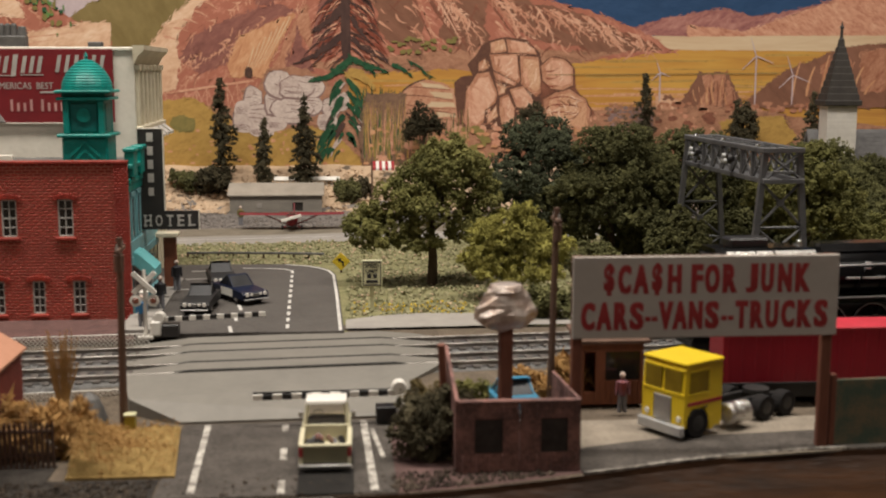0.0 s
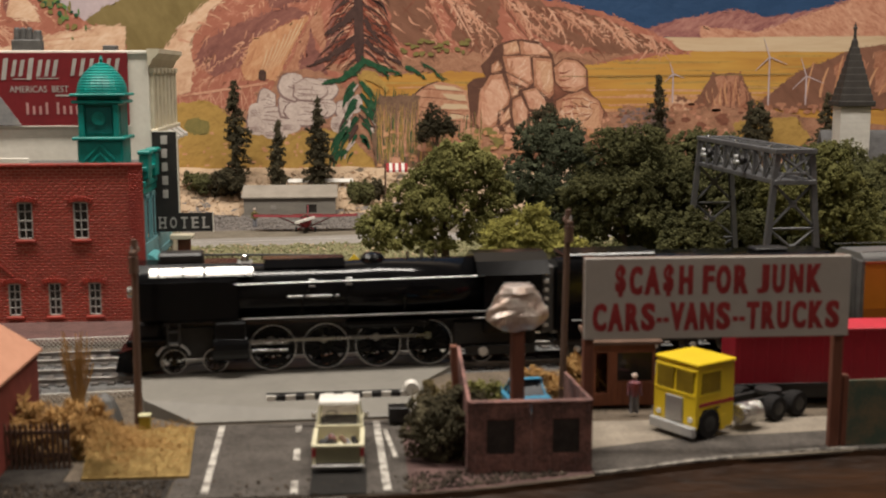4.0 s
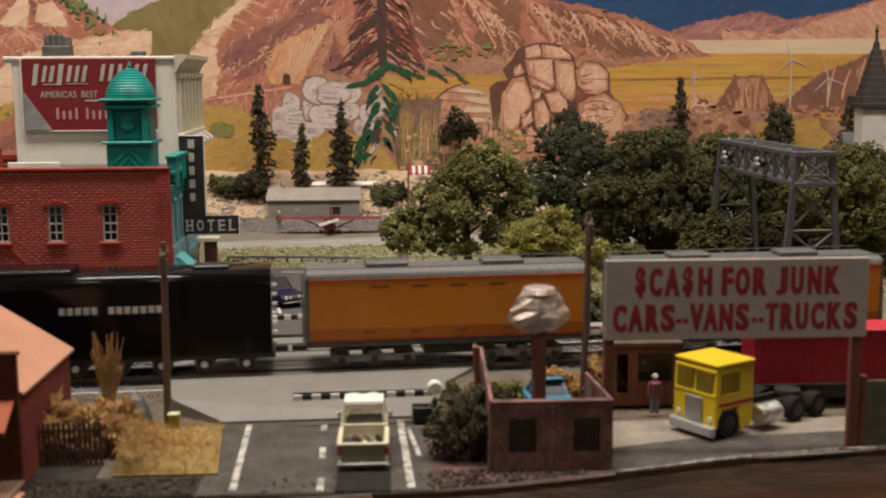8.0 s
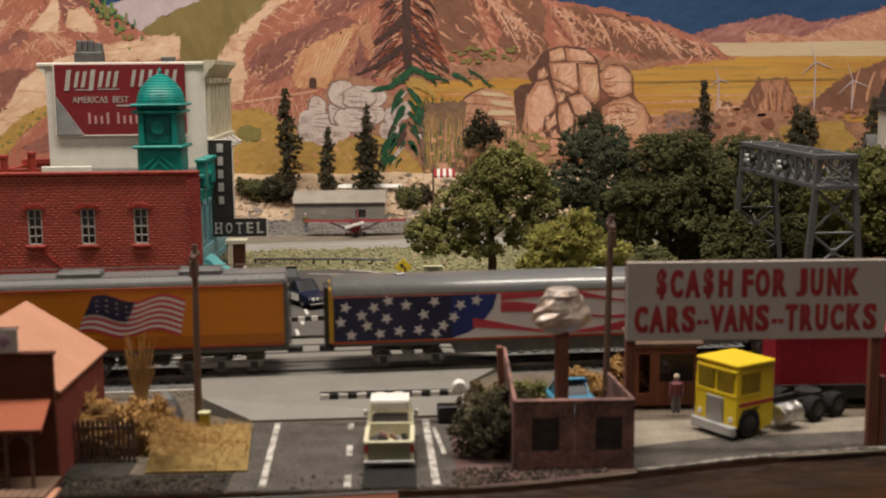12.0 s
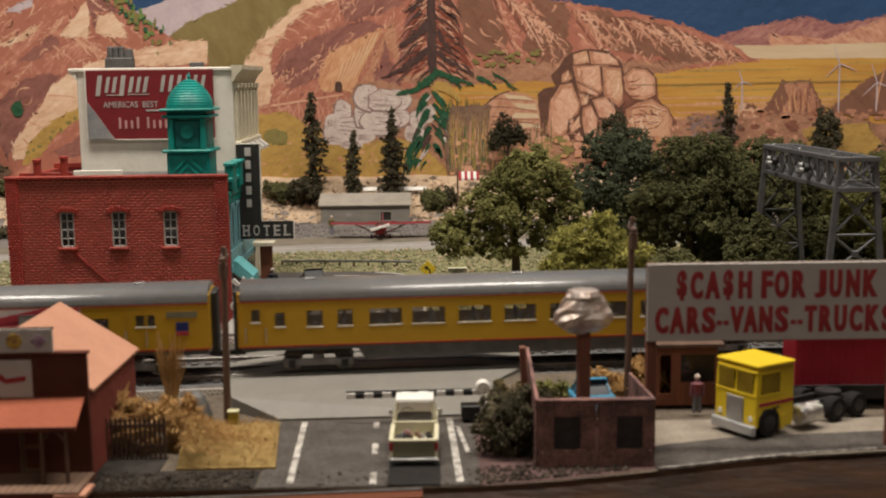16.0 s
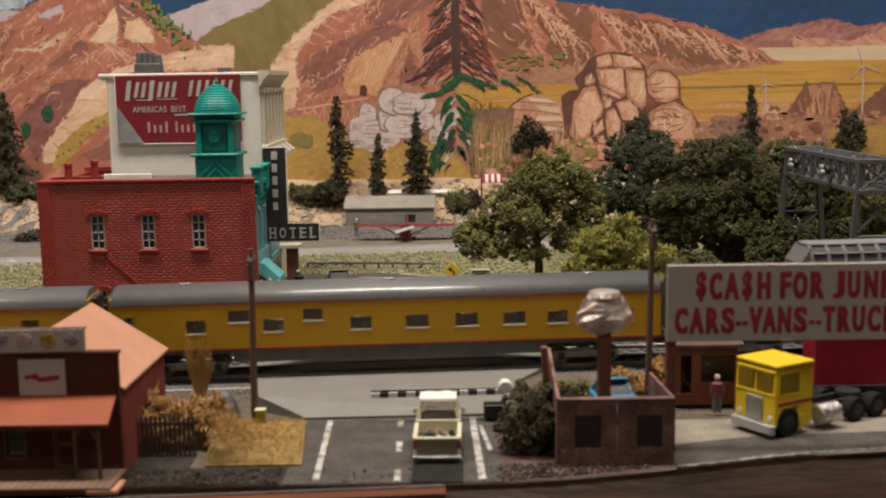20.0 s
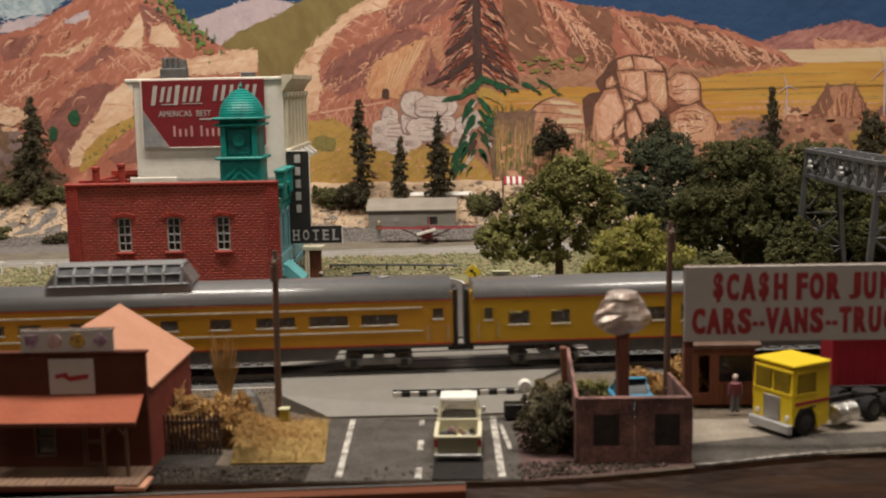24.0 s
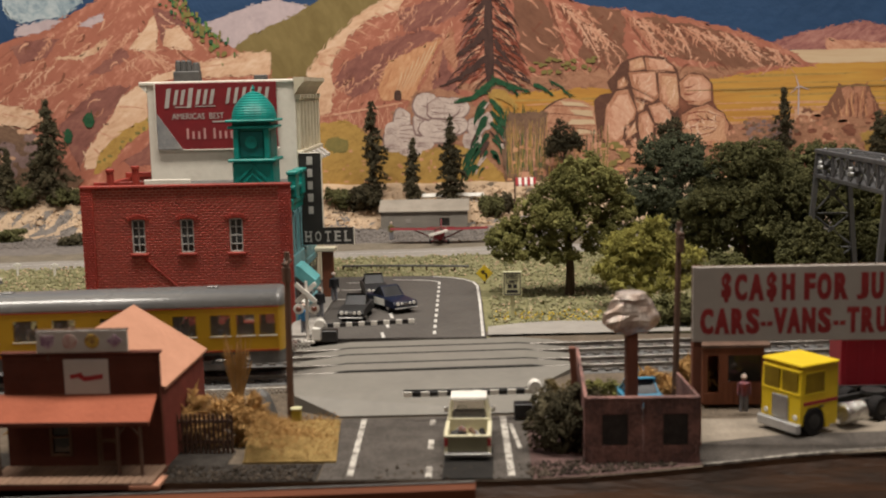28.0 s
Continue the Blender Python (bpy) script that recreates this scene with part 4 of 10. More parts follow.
for i in range(60):
    x = rngm.uniform(-105, -10)
    z = rngm.uniform(80, 138) if x > -60 else rngm.uniform(72, 112)
    ln = rngm.uniform(3, 10)
    (rib_pale, rib_pink, rib_dark)[i % 3].append(stroke(x, z, x - ln * rngm.uniform(0.2, 0.9), z - ln * 0.8, rngm.uniform(0.4, 1.3), rngm.uniform(-1.5, 1.5), 0.2))


def ridge(x, z, ln, ang, rs_, wide=1.4):
    """A lit spur running down a slope, with side ribs fanning off it."""
    out = []
    dx, dz = math.cos(ang), math.sin(ang)
    out.append(stroke(x, z, x + dx * ln, z + dz * ln, wide, rs_.uniform(-1.5, 1.5), 0.25))
    n = int(ln / 2.2)
    for k in range(n):
        t = (k + rs_.random()) / n
        a = ang + rs_.choice((-1, 1)) * rs_.uniform(0.45, 0.95)
        r = rs_.uniform(2.2, 6.5) * (1.1 - 0.5 * t)
        px_, pz_ = x + dx * ln * t, z + dz * ln * t
        out.append(stroke(px_, pz_, px_ + r * math.cos(a), pz_ + r * math.sin(a), rs_.uniform(0.6, 2.0), rs_.uniform(-0.8, 0.8), 0.15))
    return out


flank = [[(96, 120), (120, 119), (146, 112), (170, 101), (190, 93), (150, 92), (118, 98), (104, 106)]]
painted("shaded_flank", flank, "shade", 1.4, 2.5)
spur_lit, spur_mid, spur_dark = [], [], []
painted("shaded_face", [[(15, 143), (30, 139), (36, 128), (40, 116), (45, 107), (43, 100), (33, 106), (20, 110), (14, 122)], [(61, 131), (80, 128), (82, 114), (80, 102), (85, 98), (70, 92), (54, 101), (58, 114)], [(102, 124), (107, 120), (110, 108), (116, 102), (121, 97), (112, 99), (103, 104), (102, 114)]], "shade", 0.8, 2.5)
for x in (38, 42, 46, 50, 54, 58, 84, 87, 91, 95, 99, 108, 112, 116, 122, 127, 133, 139, 144, 150, 156, 162, 168, 175):
    x += rngm.uniform(-1.5, 1.5)
    k = int(x)
    top = float(np.interp(x, (14, 50, 83, 145, 180, 198), (144, 131, 125, 113, 100, 93)))
    ln = rngm.uniform(0.45, 0.95) * (top - 90) * 1.25
    ang = -rngm.uniform(0.45, 1.25)
    spur_dark += [stroke(x - 1.6, top - 1.2, x - 1.6 + math.cos(ang) * ln * 0.9, top - 1.2 + math.sin(ang) * ln * 0.9, rngm.uniform(1.4, 4.2), rngm.uniform(-2, 2), 0.2)]
    (spur_lit if k % 3 == 0 else spur_mid).extend(ridge(x, top - 0.8, ln, ang, rngm, rngm.uniform(0.9, 1.8)))
for k in range(34):
    x = rngm.uniform(-320, -165)
    top = float(np.interp(x, (-325, -284, -233, -197, -160), (104, 120, 140, 136, 104))) - rngm.uniform(0, 42)
    ang = math.pi + rngm.uniform(0.5, 0.9) if x < -222 else -rngm.uniform(0.5, 0.9)
    (spur_lit if k % 3 == 0 else spur_mid).extend(ridge(x, top, rngm.uniform(8, 22), ang, rngm, rngm.uniform(0.8, 1.6)))
for k in range(22):
    x = rngm.uniform(-104, -22)
    top = float(np.interp(x, (-104, -75, -50, -20), (106, 126, 140, 146))) - rngm.uniform(2, 40)
    spur_mid.extend(ridge(x, top, rngm.uniform(6, 16), math.pi + rngm.uniform(0.55, 1.0), rngm, rngm.uniform(0.6, 1.2)))
painted("dark_spur", spur_dark, "red2", 0.5, 2.5)
painted("mid_spur", spur_mid, "pink", 0.4, 2.5)
painted("lit_spur", spur_lit, "salmon", 0.4, 2.5)
painted("dark_rib", rib_dark, "red2", 0.3, 3)
painted("pink_rib", rib_pink, "pink", 0.3, 3)
painted("pale_rib", rib_pale, "pink", 0.3, 3)
painted("peak_face", [[(-227, 112), (-211, 132), (-209, 120), (-211, 111)], [(-206, 113), (-204, 122), (-196, 125), (-189, 118), (-187, 110)], [(-307, 74), (-291, 75), (-287, 68), (-307, 65)], [(-274, 107), (-258, 109), (-242, 118), (-241, 115), (-258, 106)]], "cream", 1.2, 2.5)
painted("snow_patch", [[(-300, 122), (-298, 127), (-278, 131), (-269, 130), (-286, 123)], [(-260, 126), (-252, 131), (-244, 134), (-243, 130), (-252, 127)]], "lavender", 1.2, 2)
painted("peak_streak", [stroke(-232 + 7 * i, 106 - (i % 3) * 5, -226 + 8 * i, 98 - (i % 2) * 6, 1.6, 0.8, 0.2) for i in range(8)], "pink", 0.6, 2)
painted("rock_shelf", [[(-154, 108), (-182, 102), (-210, 95), (-221, 89), (-234, 82), (-240, 71), (-249, 61), (-260, 46), (-261, 38), (-255, 37), (-246, 52), (-233, 58), (-218, 66), (-218, 88), (-198, 93), (-139, 94), (-138, 108)]], "cream", 1.2, 2)
painted("shelf_line", [stroke(-236, 76, -219, 74, 1.2, 0.6, 0.2), stroke(-249, 60, -240, 57, 1.0, -0.5, 0.2), stroke(-200, 96, -160, 102, 1.0, 0.8, 0.3), stroke(-190, 94, -170, 98, 0.8, 0.5, 0.2), stroke(-180, 103, -150, 106, 0.7, 0.4, 0.2), stroke(-254, 50, -250, 44, 1.4, 0.4, 0.3)], "pink", 0.4, 2)
painted("ochre_strip", [[(-255, 33), (-251, 46), (-235, 61), (-218, 68), (-218, 62), (-234, 52), (-244, 39)]], "hill", 0.8, 2)
painted("strip_brush", [blob(-250 + 4 * i + rngm.uniform(-2, 2), 40 + 3.2 * i + rngm.uniform(-2, 2), rngm.uniform(1.5, 3.5), rngm.uniform(1.5, 3), 700 + i) for i in range(9)], "brush", 0.4, 2)
painted("cream_cliff", [[(-116, 94), (-104, 110), (-85, 127), (-71, 136), (-52, 140), (-58, 132), (-73, 128), (-86, 119), (-97, 106), (-102, 92), (-99, 85), (-102, 70), (-109, 67), (-112, 80)]], "cream", 1.8, 2)
painted("cliff_break", [stroke(-108 + 6 * i, 100 + 5 * i, -100 + 6 * i, 98 + 4.5 * i, 1.8, 0.6, 0.2) for i in range(8)], "pink", 0.8, 2)
painted("orange_slope", [[(-70, 77), (-71, 85), (-64, 100), (-48, 107), (-31, 114), (-42, 94), (-50, 76)]], "orange", 1.0, 2)
painted("orange_slope", [[(-48, 76), (-38, 96), (-30, 111), (-24, 120), (-21, 93), (-30, 104), (-37, 84), (-40, 78)]], "stone", 0.8, 2)
painted("slope_streak", [stroke(-34 - 3.6 * i, 112 - 3 * i, -50 - 2.0 * i, 84 - 1.0 * i, 0.7, 0.6, 0.2) for i in range(7)], "pale", 0.3, 2)
painted("dark_spire", [[(-39, 76), (-35, 92), (-34, 86), (-30, 106), (-27, 94), (-24, 92), (-21, 80), (-32, 79)], [(-22, 92), (-18, 116), (-12, 126), (-8, 110), (-10, 90)]], "purple", 0.8, 2)
painted("tree_line", [stroke(x, z, x, z + rngm.uniform(4, 8), 2.4, 0, 0.05) for x, z in ((-96 + i * 2.4 + rngm.uniform(-1, 1), 88 + i * 1.5 + rngm.uniform(-5, 5)) for i in range(26))], "purple", 0.2, 2)
# trestle bridge
tr = [stroke(-110, 66.5, -56, 74.5, 1.4, 0, 1)]
for i in range(9):
    x = -108 + i * 6
    z = 66.5 + (x + 110) * 0.148
    tr += [stroke(x, z, x + 1, 54, 0.6, 0, 1), stroke(x, z, x + 6, 56, 0.45, 0, 1), stroke(x + 6, z, x, 56, 0.45, 0, 1)]
painted("painted_trestle", tr, "pink", 0.1, 5)
painted("painted_tunnel", [blob(-59, 79, 5, 7, 3)], "dark", 0.2)
painted("ochre_hill", [[(-124, 55), (-112, 62), (-91, 64), (-77, 54), (-63, 48), (-45, 50), (-32, 51), (-8, 42), (6, 28), (16, 8), (-124, 8)]], "hill", 1.2, 3)
painted("hill_brush", [blob(rngm.uniform(-112, 0), rngm.uniform(18, 46), rngm.uniform(1.0, 3.5), rngm.uniform(0.8, 2.2), i) for i in range(60)], "orange", 0.25, 2)
painted("hill_brush", [blob(-98, 49, 14, 10, 77)], "brush", 1.5, 2)
# white boulder pile
painted("boulder_shadow", [[(-70, 48), (-62, 68), (-54, 70), (-48, 80), (-34, 83), (-14, 76), (-4, 62), (-6, 50), (-40, 46)]], "base", 1.5)
for k_, (bx, bz, bw, bh) in enumerate(((-57, 64, 12, 15), (-54, 52, 32, 17), (-23, 70, 19, 15), (-11, 58, 12, 13), (-22, 59, 14, 12), (-45, 61, 12, 17), (-34, 57, 26, 18), (-42, 72, 18, 18), (-31, 70, 22, 15))):
    painted("boulder_edge", [blob(bx, bz, bw, bh, 40 + k_, 14, 0.85)], "mauvegrey", 0.5, 2)
    painted("painted_boulder", [blob(bx + 0.3, bz + 0.5, bw - 1.6, bh - 1.8, 40 + k_, 14, 0.85)], "white", 0.5, 2)
    painted("boulder_stroke", [stroke(bx + bw * rngm.uniform(-0.4, 0.1), bz + bh * (0.3 - 0.13 * i_), bx + bw * rngm.uniform(0.0, 0.4), bz + bh * (0.22 - 0.13 * i_), rngm.uniform(0.4, 0.9), rngm.uniform(-1.2, 1.2), 0.2) for i_ in range(5)], "mauvegrey", 0.3, 2)
for k_, (bx, bz, bw, bh) in enumerate(((-62, 48, 13, 9), (-52, 45, 15, 9), (-43, 49, 12, 9), (-13, 50, 13, 10), (-4, 62, 9, 11), (-63, 58, 10, 10))):
    painted("painted_boulder", [blob(bx, bz, bw, bh, 60 + k_, 14, 0.85)], "white", 0.6, 2)
    painted("boulder_stroke", [stroke(bx - bw * 0.4, bz - bh * 0.1 * i_, bx + bw * 0.3, bz - bh * (0.1 + 0.1 * i_), 0.6, 0.9, 0.2) for i_ in range(4)], "mauvegrey", 0.3, 2)
# stone stacks in the middle
painted("stack_shadow", [[(68, 46), (70, 68), (75, 77), (71, 84), (75, 88), (79, 95), (85, 98.5), (95, 100.5), (108, 98.5), (115, 91), (119, 68), (116, 58), (116, 44)], [(63, 73), (67, 77), (75, 78), (71, 68), (69, 48), (65, 46)]], "joint", 0.6, 2)
painted("stone_edge", [[(115, 83), (122, 88.6), (131, 88), (136.5, 82), (137, 70), (142, 64), (149, 56), (150, 44), (117, 44), (117, 58), (115, 70)]], "red2", 0.6, 2)
STACK = [[(85, 97), (93, 99), (95, 92), (85, 91)], [(95, 99), (107, 97), (112, 93), (113, 90), (96, 91)], [(85, 90), (101, 90), (103, 75), (101, 73), (87, 81)], [(103, 89), (114, 88), (116, 68), (113, 65), (104, 72)],
         [(87, 80), (101, 73), (99, 71), (89, 75)], [(77, 78), (84, 79), (89, 67), (88, 61), (82, 57), (81, 50), (75, 45), (69, 50), (71, 68)], [(88, 74), (95, 70), (94, 67), (90, 66)],
         [(97, 69), (105, 71), (113, 60), (111, 55), (101, 59)], [(91, 64), (96, 66), (100, 58), (99, 46), (93, 46), (91, 54)], [(84, 54), (89, 60), (90, 53), (83, 48)], [(76, 45), (81, 48), (83, 43)], [(85, 47), (89, 50), (90, 45)],
         [(78, 85), (82, 88), (84, 82), (78, 80)], [(102, 55), (112, 52), (114, 44), (101, 45)]]
ROUND = [[(116, 83), (122, 88), (130, 87), (135, 82), (135, 72), (129, 69), (122, 70), (117, 75)], [(118, 63), (125, 67), (133, 69), (143, 63), (146, 57), (145, 50), (148, 45), (121, 44), (118, 52)]]


def shrunk(pts, k, dx=0.0, dz=0.0):
    cx, cz = sum(p[0] for p in pts) / len(pts), sum(p[1] for p in pts) / len(pts)
    return [(cx + (x - cx) * k + dx, cz + (z - cz) * k + dz) for x, z in pts]


for n_, pts in enumerate(STACK + ROUND):
    painted("painted_stone", [shrunk(pts, 1.04)], "stone", 0.35, 1.6)
    painted("stone_face", [shrunk(pts, 0.84, 0.6, 0.5)], "salmon" if n_ % 3 else "stonelit", 0.7, 1.5)
    wid, hig = max(p[0] for p in pts) - min(p[0] for p in pts), max(p[1] for p in pts) - min(p[1] for p in pts)
    cx, cz = sum(p[0] for p in pts) / len(pts), sum(p[1] for p in pts) / len(pts)
    shade_, light_ = [], []
    for i in range(5):
        t = rngm.uniform(-0.36, 0.36)
        light_.append(stroke(cx + wid * rngm.uniform(0.0, 0.3), cz + hig * (0.36 - 0.12 * i), cx + wid * rngm.uniform(-0.15, 0.32), cz + hig * (0.2 - 0.12 * i), rngm.uniform(0.5, 1.1), rngm.uniform(-0.8, 0.8), 0.2))
        shade_.append(stroke(cx - wid * rngm.uniform(0.18, 0.42), cz + hig * rngm.uniform(-0.05, 0.34), cx - wid * rngm.uniform(0.1, 0.4), cz - hig * rngm.uniform(0.1, 0.38), rngm.uniform(1.0, 2.6), rngm.uniform(-0.8, 0.8), 0.2))
    shade_.append(stroke(cx - wid * 0.3, cz - hig * 0.4, cx + wid * 0.34, cz - hig * 0.36, 0.9, -0.5, 0.3))
    painted("stone_shade", shade_, "pink" if n_ % 2 else "stone", 0.3, 1.6)
    painted("stone_highlight", light_, "hi", 0.3, 1.6)
    ring_ = shrunk(pts, 1.07)
    painted("stone_joint", [stroke(*a_, *b_, rngm.uniform(0.4, 0.9), rngm.uniform(-0.5, 0.5), 0.6) for a_, b_ in zip(ring_, ring_[1:] + ring_[:1])], "joint", 0.15, 2)
painted("stone_swirl", [stroke(121 + i, 64 - 4.2 * i, 143 - 2 * i, 61 - 3 * i, 1.0, 2.2 - i, 0.25) for i in range(4)] + [stroke(119, 80 - 4 * i, 126, 82 - 5 * i, 1.2, -0.8, 0.2) for i in range(3)], "rusty", 0.4, 2)
painted("painted_stone", [[(31, 56), (32, 68), (39, 74), (47, 75), (57, 73), (63, 69), (64, 62), (66, 50), (64, 46), (31, 48)]], "stone", 0.6, 2)
painted("dome_edge", [stroke(31, 52, 32, 68, 1.6, 0, 0.6), stroke(32, 68, 46, 75.4, 1.2, 1.2, 0.5)], "dark", 0.3, 2)
painted("stone_light", [[(42, 73.5), (55, 72), (61, 69.5), (46, 70)], [(48, 68), (62, 67), (63, 63.5), (52, 64)], [(50, 62), (63, 61), (64, 58.5), (46, 59)], [(53, 56), (64, 55), (65, 52.5), (52, 53)]], "pale", 0.5, 2)
painted("stone_crack", [stroke(36, 70.5, 61, 68.8, 0.7, 0.5, 0.5), stroke(33, 66, 63, 62.5, 0.7, 0.8, 0.5), stroke(34, 60, 64, 57.5, 0.7, -0.6, 0.5), stroke(46, 57, 65, 54, 0.9, 0.5, 0.5), stroke(46, 52, 66, 50, 0.9, 0.5, 0.5)], "red2", 0.3, 2)
rb = random.Random(77)
for tint, count in (("red2", 9), ("hi", 13)):
    scribble = []
    for i in range(count):
        a, r = rb.uniform(0, 6.28), rb.uniform(0.15, 0.8)
        x, z = 129 + 12.5 * r * math.cos(a), 57 + 8.5 * r * math.sin(a)
        b = a + rb.uniform(1.2, 2.0)
        reach = rb.uniform(3.5, 7)
        scribble.append(stroke(x, z, x + reach * math.cos(b), z + 0.75 * reach * math.sin(b), rb.uniform(0.6, 1.2), rb.uniform(-1.2, 1.2), 0.3))
    painted("stone_scribble", scribble, tint, 0.25, 2)
# mesas and turbines of the plain
painted("painted_mesa", [[(200, 58), (214, 79), (231, 79.5), (237, 67), (242, 58)], [(240, 58), (251, 68), (266, 80), (303, 95), (364, 100), (364, 62), (326, 58)], [(186, 57), (192, 66), (198, 64), (203, 57)]], "shade", 0.8, 2)
painted("mesa_light", [[(215, 77), (220, 79), (223, 74), (220, 66), (220, 59), (213, 59), (218, 68)], [(223, 78), (230, 79), (229, 71), (228, 59), (221, 59), (223, 68)], [(231, 76), (236, 67), (237, 59), (230, 59), (231, 68)], [(289, 84), (304, 92), (310, 84), (304, 70), (294, 66)], [(314, 92), (334, 95), (340, 84), (330, 68), (316, 68)]], "stone", 0.8, 1.5)
painted("mesa_stone", [blob(188 + 2.2 * (i % 6), 58 + 3 * (i // 6) + (i % 2), 3.0, 3.0, 800 + i) for i in range(14)], "stonelit", 0.3, 1.5)
painted("mesa_crag", [stroke(x, 60 + (x * 7 % 3), x + rngm.uniform(-3, 2), rngm.uniform(68, 78), rngm.uniform(0.8, 1.8), 0.6, 0.4) for x in (212, 216, 219, 223, 227, 231)], "orange", 0.3, 2)
painted("mesa_crag", [stroke(x, 59 + (x * 5 % 3), x + rngm.uniform(-3, 1), rngm.uniform(66, 77), rngm.uniform(0.7, 1.5), -0.6, 0.4) for x in (209, 214, 221, 225, 229, 235)], "red2", 0.3, 2)
painted("mesa_crag", [stroke(x, 62 + (x * 3 % 5), x + rngm.uniform(3, 9), rngm.uniform(74, 90), rngm.uniform(1.0, 2.4), 0.8, 0.4) for x in (272, 281, 290, 299, 309, 318)], "orange", 0.3, 2)
painted("plain_edge", [[(146, 52), (160, 60), (190, 57), (215, 59), (246, 57), (268, 54), (260, 48), (240, 46), (246, 20), (146, 20)]], "base", 1.5, 2)
painted("plain_rock", [blob(rngm.uniform(180, 300), rngm.uniform(56, 61), rngm.uniform(2, 7), rngm.uniform(1.5, 4), 300 + i) for i in range(40)], "stone", 0.3, 2)
painted("edge_scrub", [blob(rngm.uniform(146, 250), rngm.uniform(22, 56), rngm.uniform(2, 8), rngm.uniform(1.5, 4), 340 + i) for i in range(60)], "red2", 0.3, 2)
painted("edge_scrub", [blob(rngm.uniform(146, 250), rngm.uniform(22, 56), rngm.uniform(1, 5), rngm.uniform(1, 3), 420 + i) for i in range(60)], "pink", 0.2, 2)
painted("field_line", [stroke(120, 78, 262, 79, 0.5, 0, 1)], "olive", 0.1, 6)
for hx, hz, hl, foot in ((248.6, 89.5, 12, 60), (272, 78, 12, 60), (189, 79.5, 7, 62)):
    painted("painted_turbine", [stroke(hx, foot, hx, hz, 1.1, 0, 0.7)] + [stroke(hx, hz, hx + hl * math.cos(a), hz + hl * math.sin(a), 0.9, 0, 0.3) for a in (1.9, 3.9, 5.9)], "lavender", 0.05, 6)
# dead fir in front of the mountains
needle = []
for i in range(330):
    z = rngm.uniform(88, 152)
    sgn = rngm.choice((-1, 1))
    reach = 7 + 24 * (150 - z) / 62
    o_ = rngm.uniform(0.0, 0.7) * reach
    ln = rngm.uniform(5, 13)
    needle.append(stroke(-1 + sgn * o_, z - o_ * 0.5, -1 + sgn * (o_ + ln * 0.8), z - o_ * 0.5 - ln * rngm.uniform(0.5, 1.1), rngm.uniform(0.6, 2.0), sgn * rngm.uniform(0, 1.8), 0.12))
needle = [n_ for n_ in needle if min(q[1] for q in n_) > 80]
painted("fir_needle", needle[:100], "rusty", 0.3, 2.5)
painted("fir_needle", needle[100:150], "pink", 0.3, 2.5)
painted("fir_needle", needle[190:280], "trunk", 0.3, 2.5)
painted("fir_bough", [stroke(-3, 118, -22, 103, 5, 1.5, 0.15), stroke(-3, 102, -33, 84, 5, 2, 0.15), stroke(2, 112, 14, 96, 3.5, -1, 0.15), stroke(2, 100, 24, 86, 3.0, -1.5, 0.15), stroke(-3, 136, -18, 124, 3.5, 1, 0.15)], "trunk", 1.2, 1.6)
painted("fir_trunk", [stroke(-1, 84, -1.5, 150, 6.4, 0.4, 0.7)], "trunk", 0.5, 3)
painted("fir_bough", [stroke(2, 88, -24, 74, 6.0, 3, 0.15), stroke(0, 88, 16, 78, 5.0, 1.5, 0.2), stroke(8, 84, 24, 79, 3.0, 0.6, 0.2), stroke(26, 84, 38, 77, 2.6, 0.6, 0.2), stroke(36, 86, 50, 76, 1.6, 0.6, 0.2)], "fir", 1.0, 1.6)
painted("yellow_bough", [stroke(0, 80, 15, 70, 6.0, 2, 0.4), stroke(-2, 78, 10, 66, 4.0, 0, 0.3)], "hill", 1.0, 1.6)
grn = []
for i in range(70):
    z = rngm.uniform(30, 76)
    sgn = rngm.choice((-1, 1))
    o_ = rngm.uniform(0, 0.75) * (5 + 16 * (76 - z) / 46)
    ln = rngm.uniform(5, 13)
    grn.append(stroke(-2 + sgn * o_, z, -2 + sgn * (o_ + ln * 0.55), z - ln, rngm.uniform(1.4, 4.0), sgn * rngm.uniform(0.2, 1.5), 0.15))
grn = [g_ for g_ in grn if min(q[1] for q in g_) > 16]
painted("fir_branch", grn[60:], "trunk", 0.5, 2)
painted("fir_branch", grn[:4], "white", 0.5, 2)
painted("fir_branch", grn[4:60], "fir", 0.5, 2)
painted("painted_sapling", [stroke(x, 58 + rngm.uniform(-3, 2), x + rngm.uniform(-1, 1), 70 + rngm.uniform(-4, 4), rngm.uniform(1.0, 2.2), 0.4, 0.1) for x in (5 + 1.6 * i for i in range(16))], "fir", 0.5, 2)
painted("scrub_ground", [[(10, 66), (34, 67), (32, 48), (68, 46), (66, 24), (8, 22), (6, 40)]], "earthy", 1.4, 2)
painted("scrub_grass", [stroke(x, rngm.uniform(24, 44), x + rngm.uniform(-1.8, 1.8), rngm.uniform(46, 64), rngm.uniform(0.3, 0.9), rngm.uniform(-1, 1), 0.3) for x in (rngm.uniform(8, 36) for _ in range(60))], "hill", 0.2, 3)
painted("scrub_grass", [stroke(x, rngm.uniform(24, 44), x + rngm.uniform(-1.8, 1.8), rngm.uniform(44, 58), rngm.uniform(0.4, 1.2), rngm.uniform(-1, 1), 0.3) for x in (rngm.uniform(8, 66) for _ in range(50))], "fir", 0.2, 3)
painted("orange_shrub", [blob(rngm.uniform(14, 104), rngm.uniform(26, 46), rngm.uniform(3, 9), rngm.uniform(2, 6), 640 + i) for i in range(34)], "pink", 0.8, 1.6)
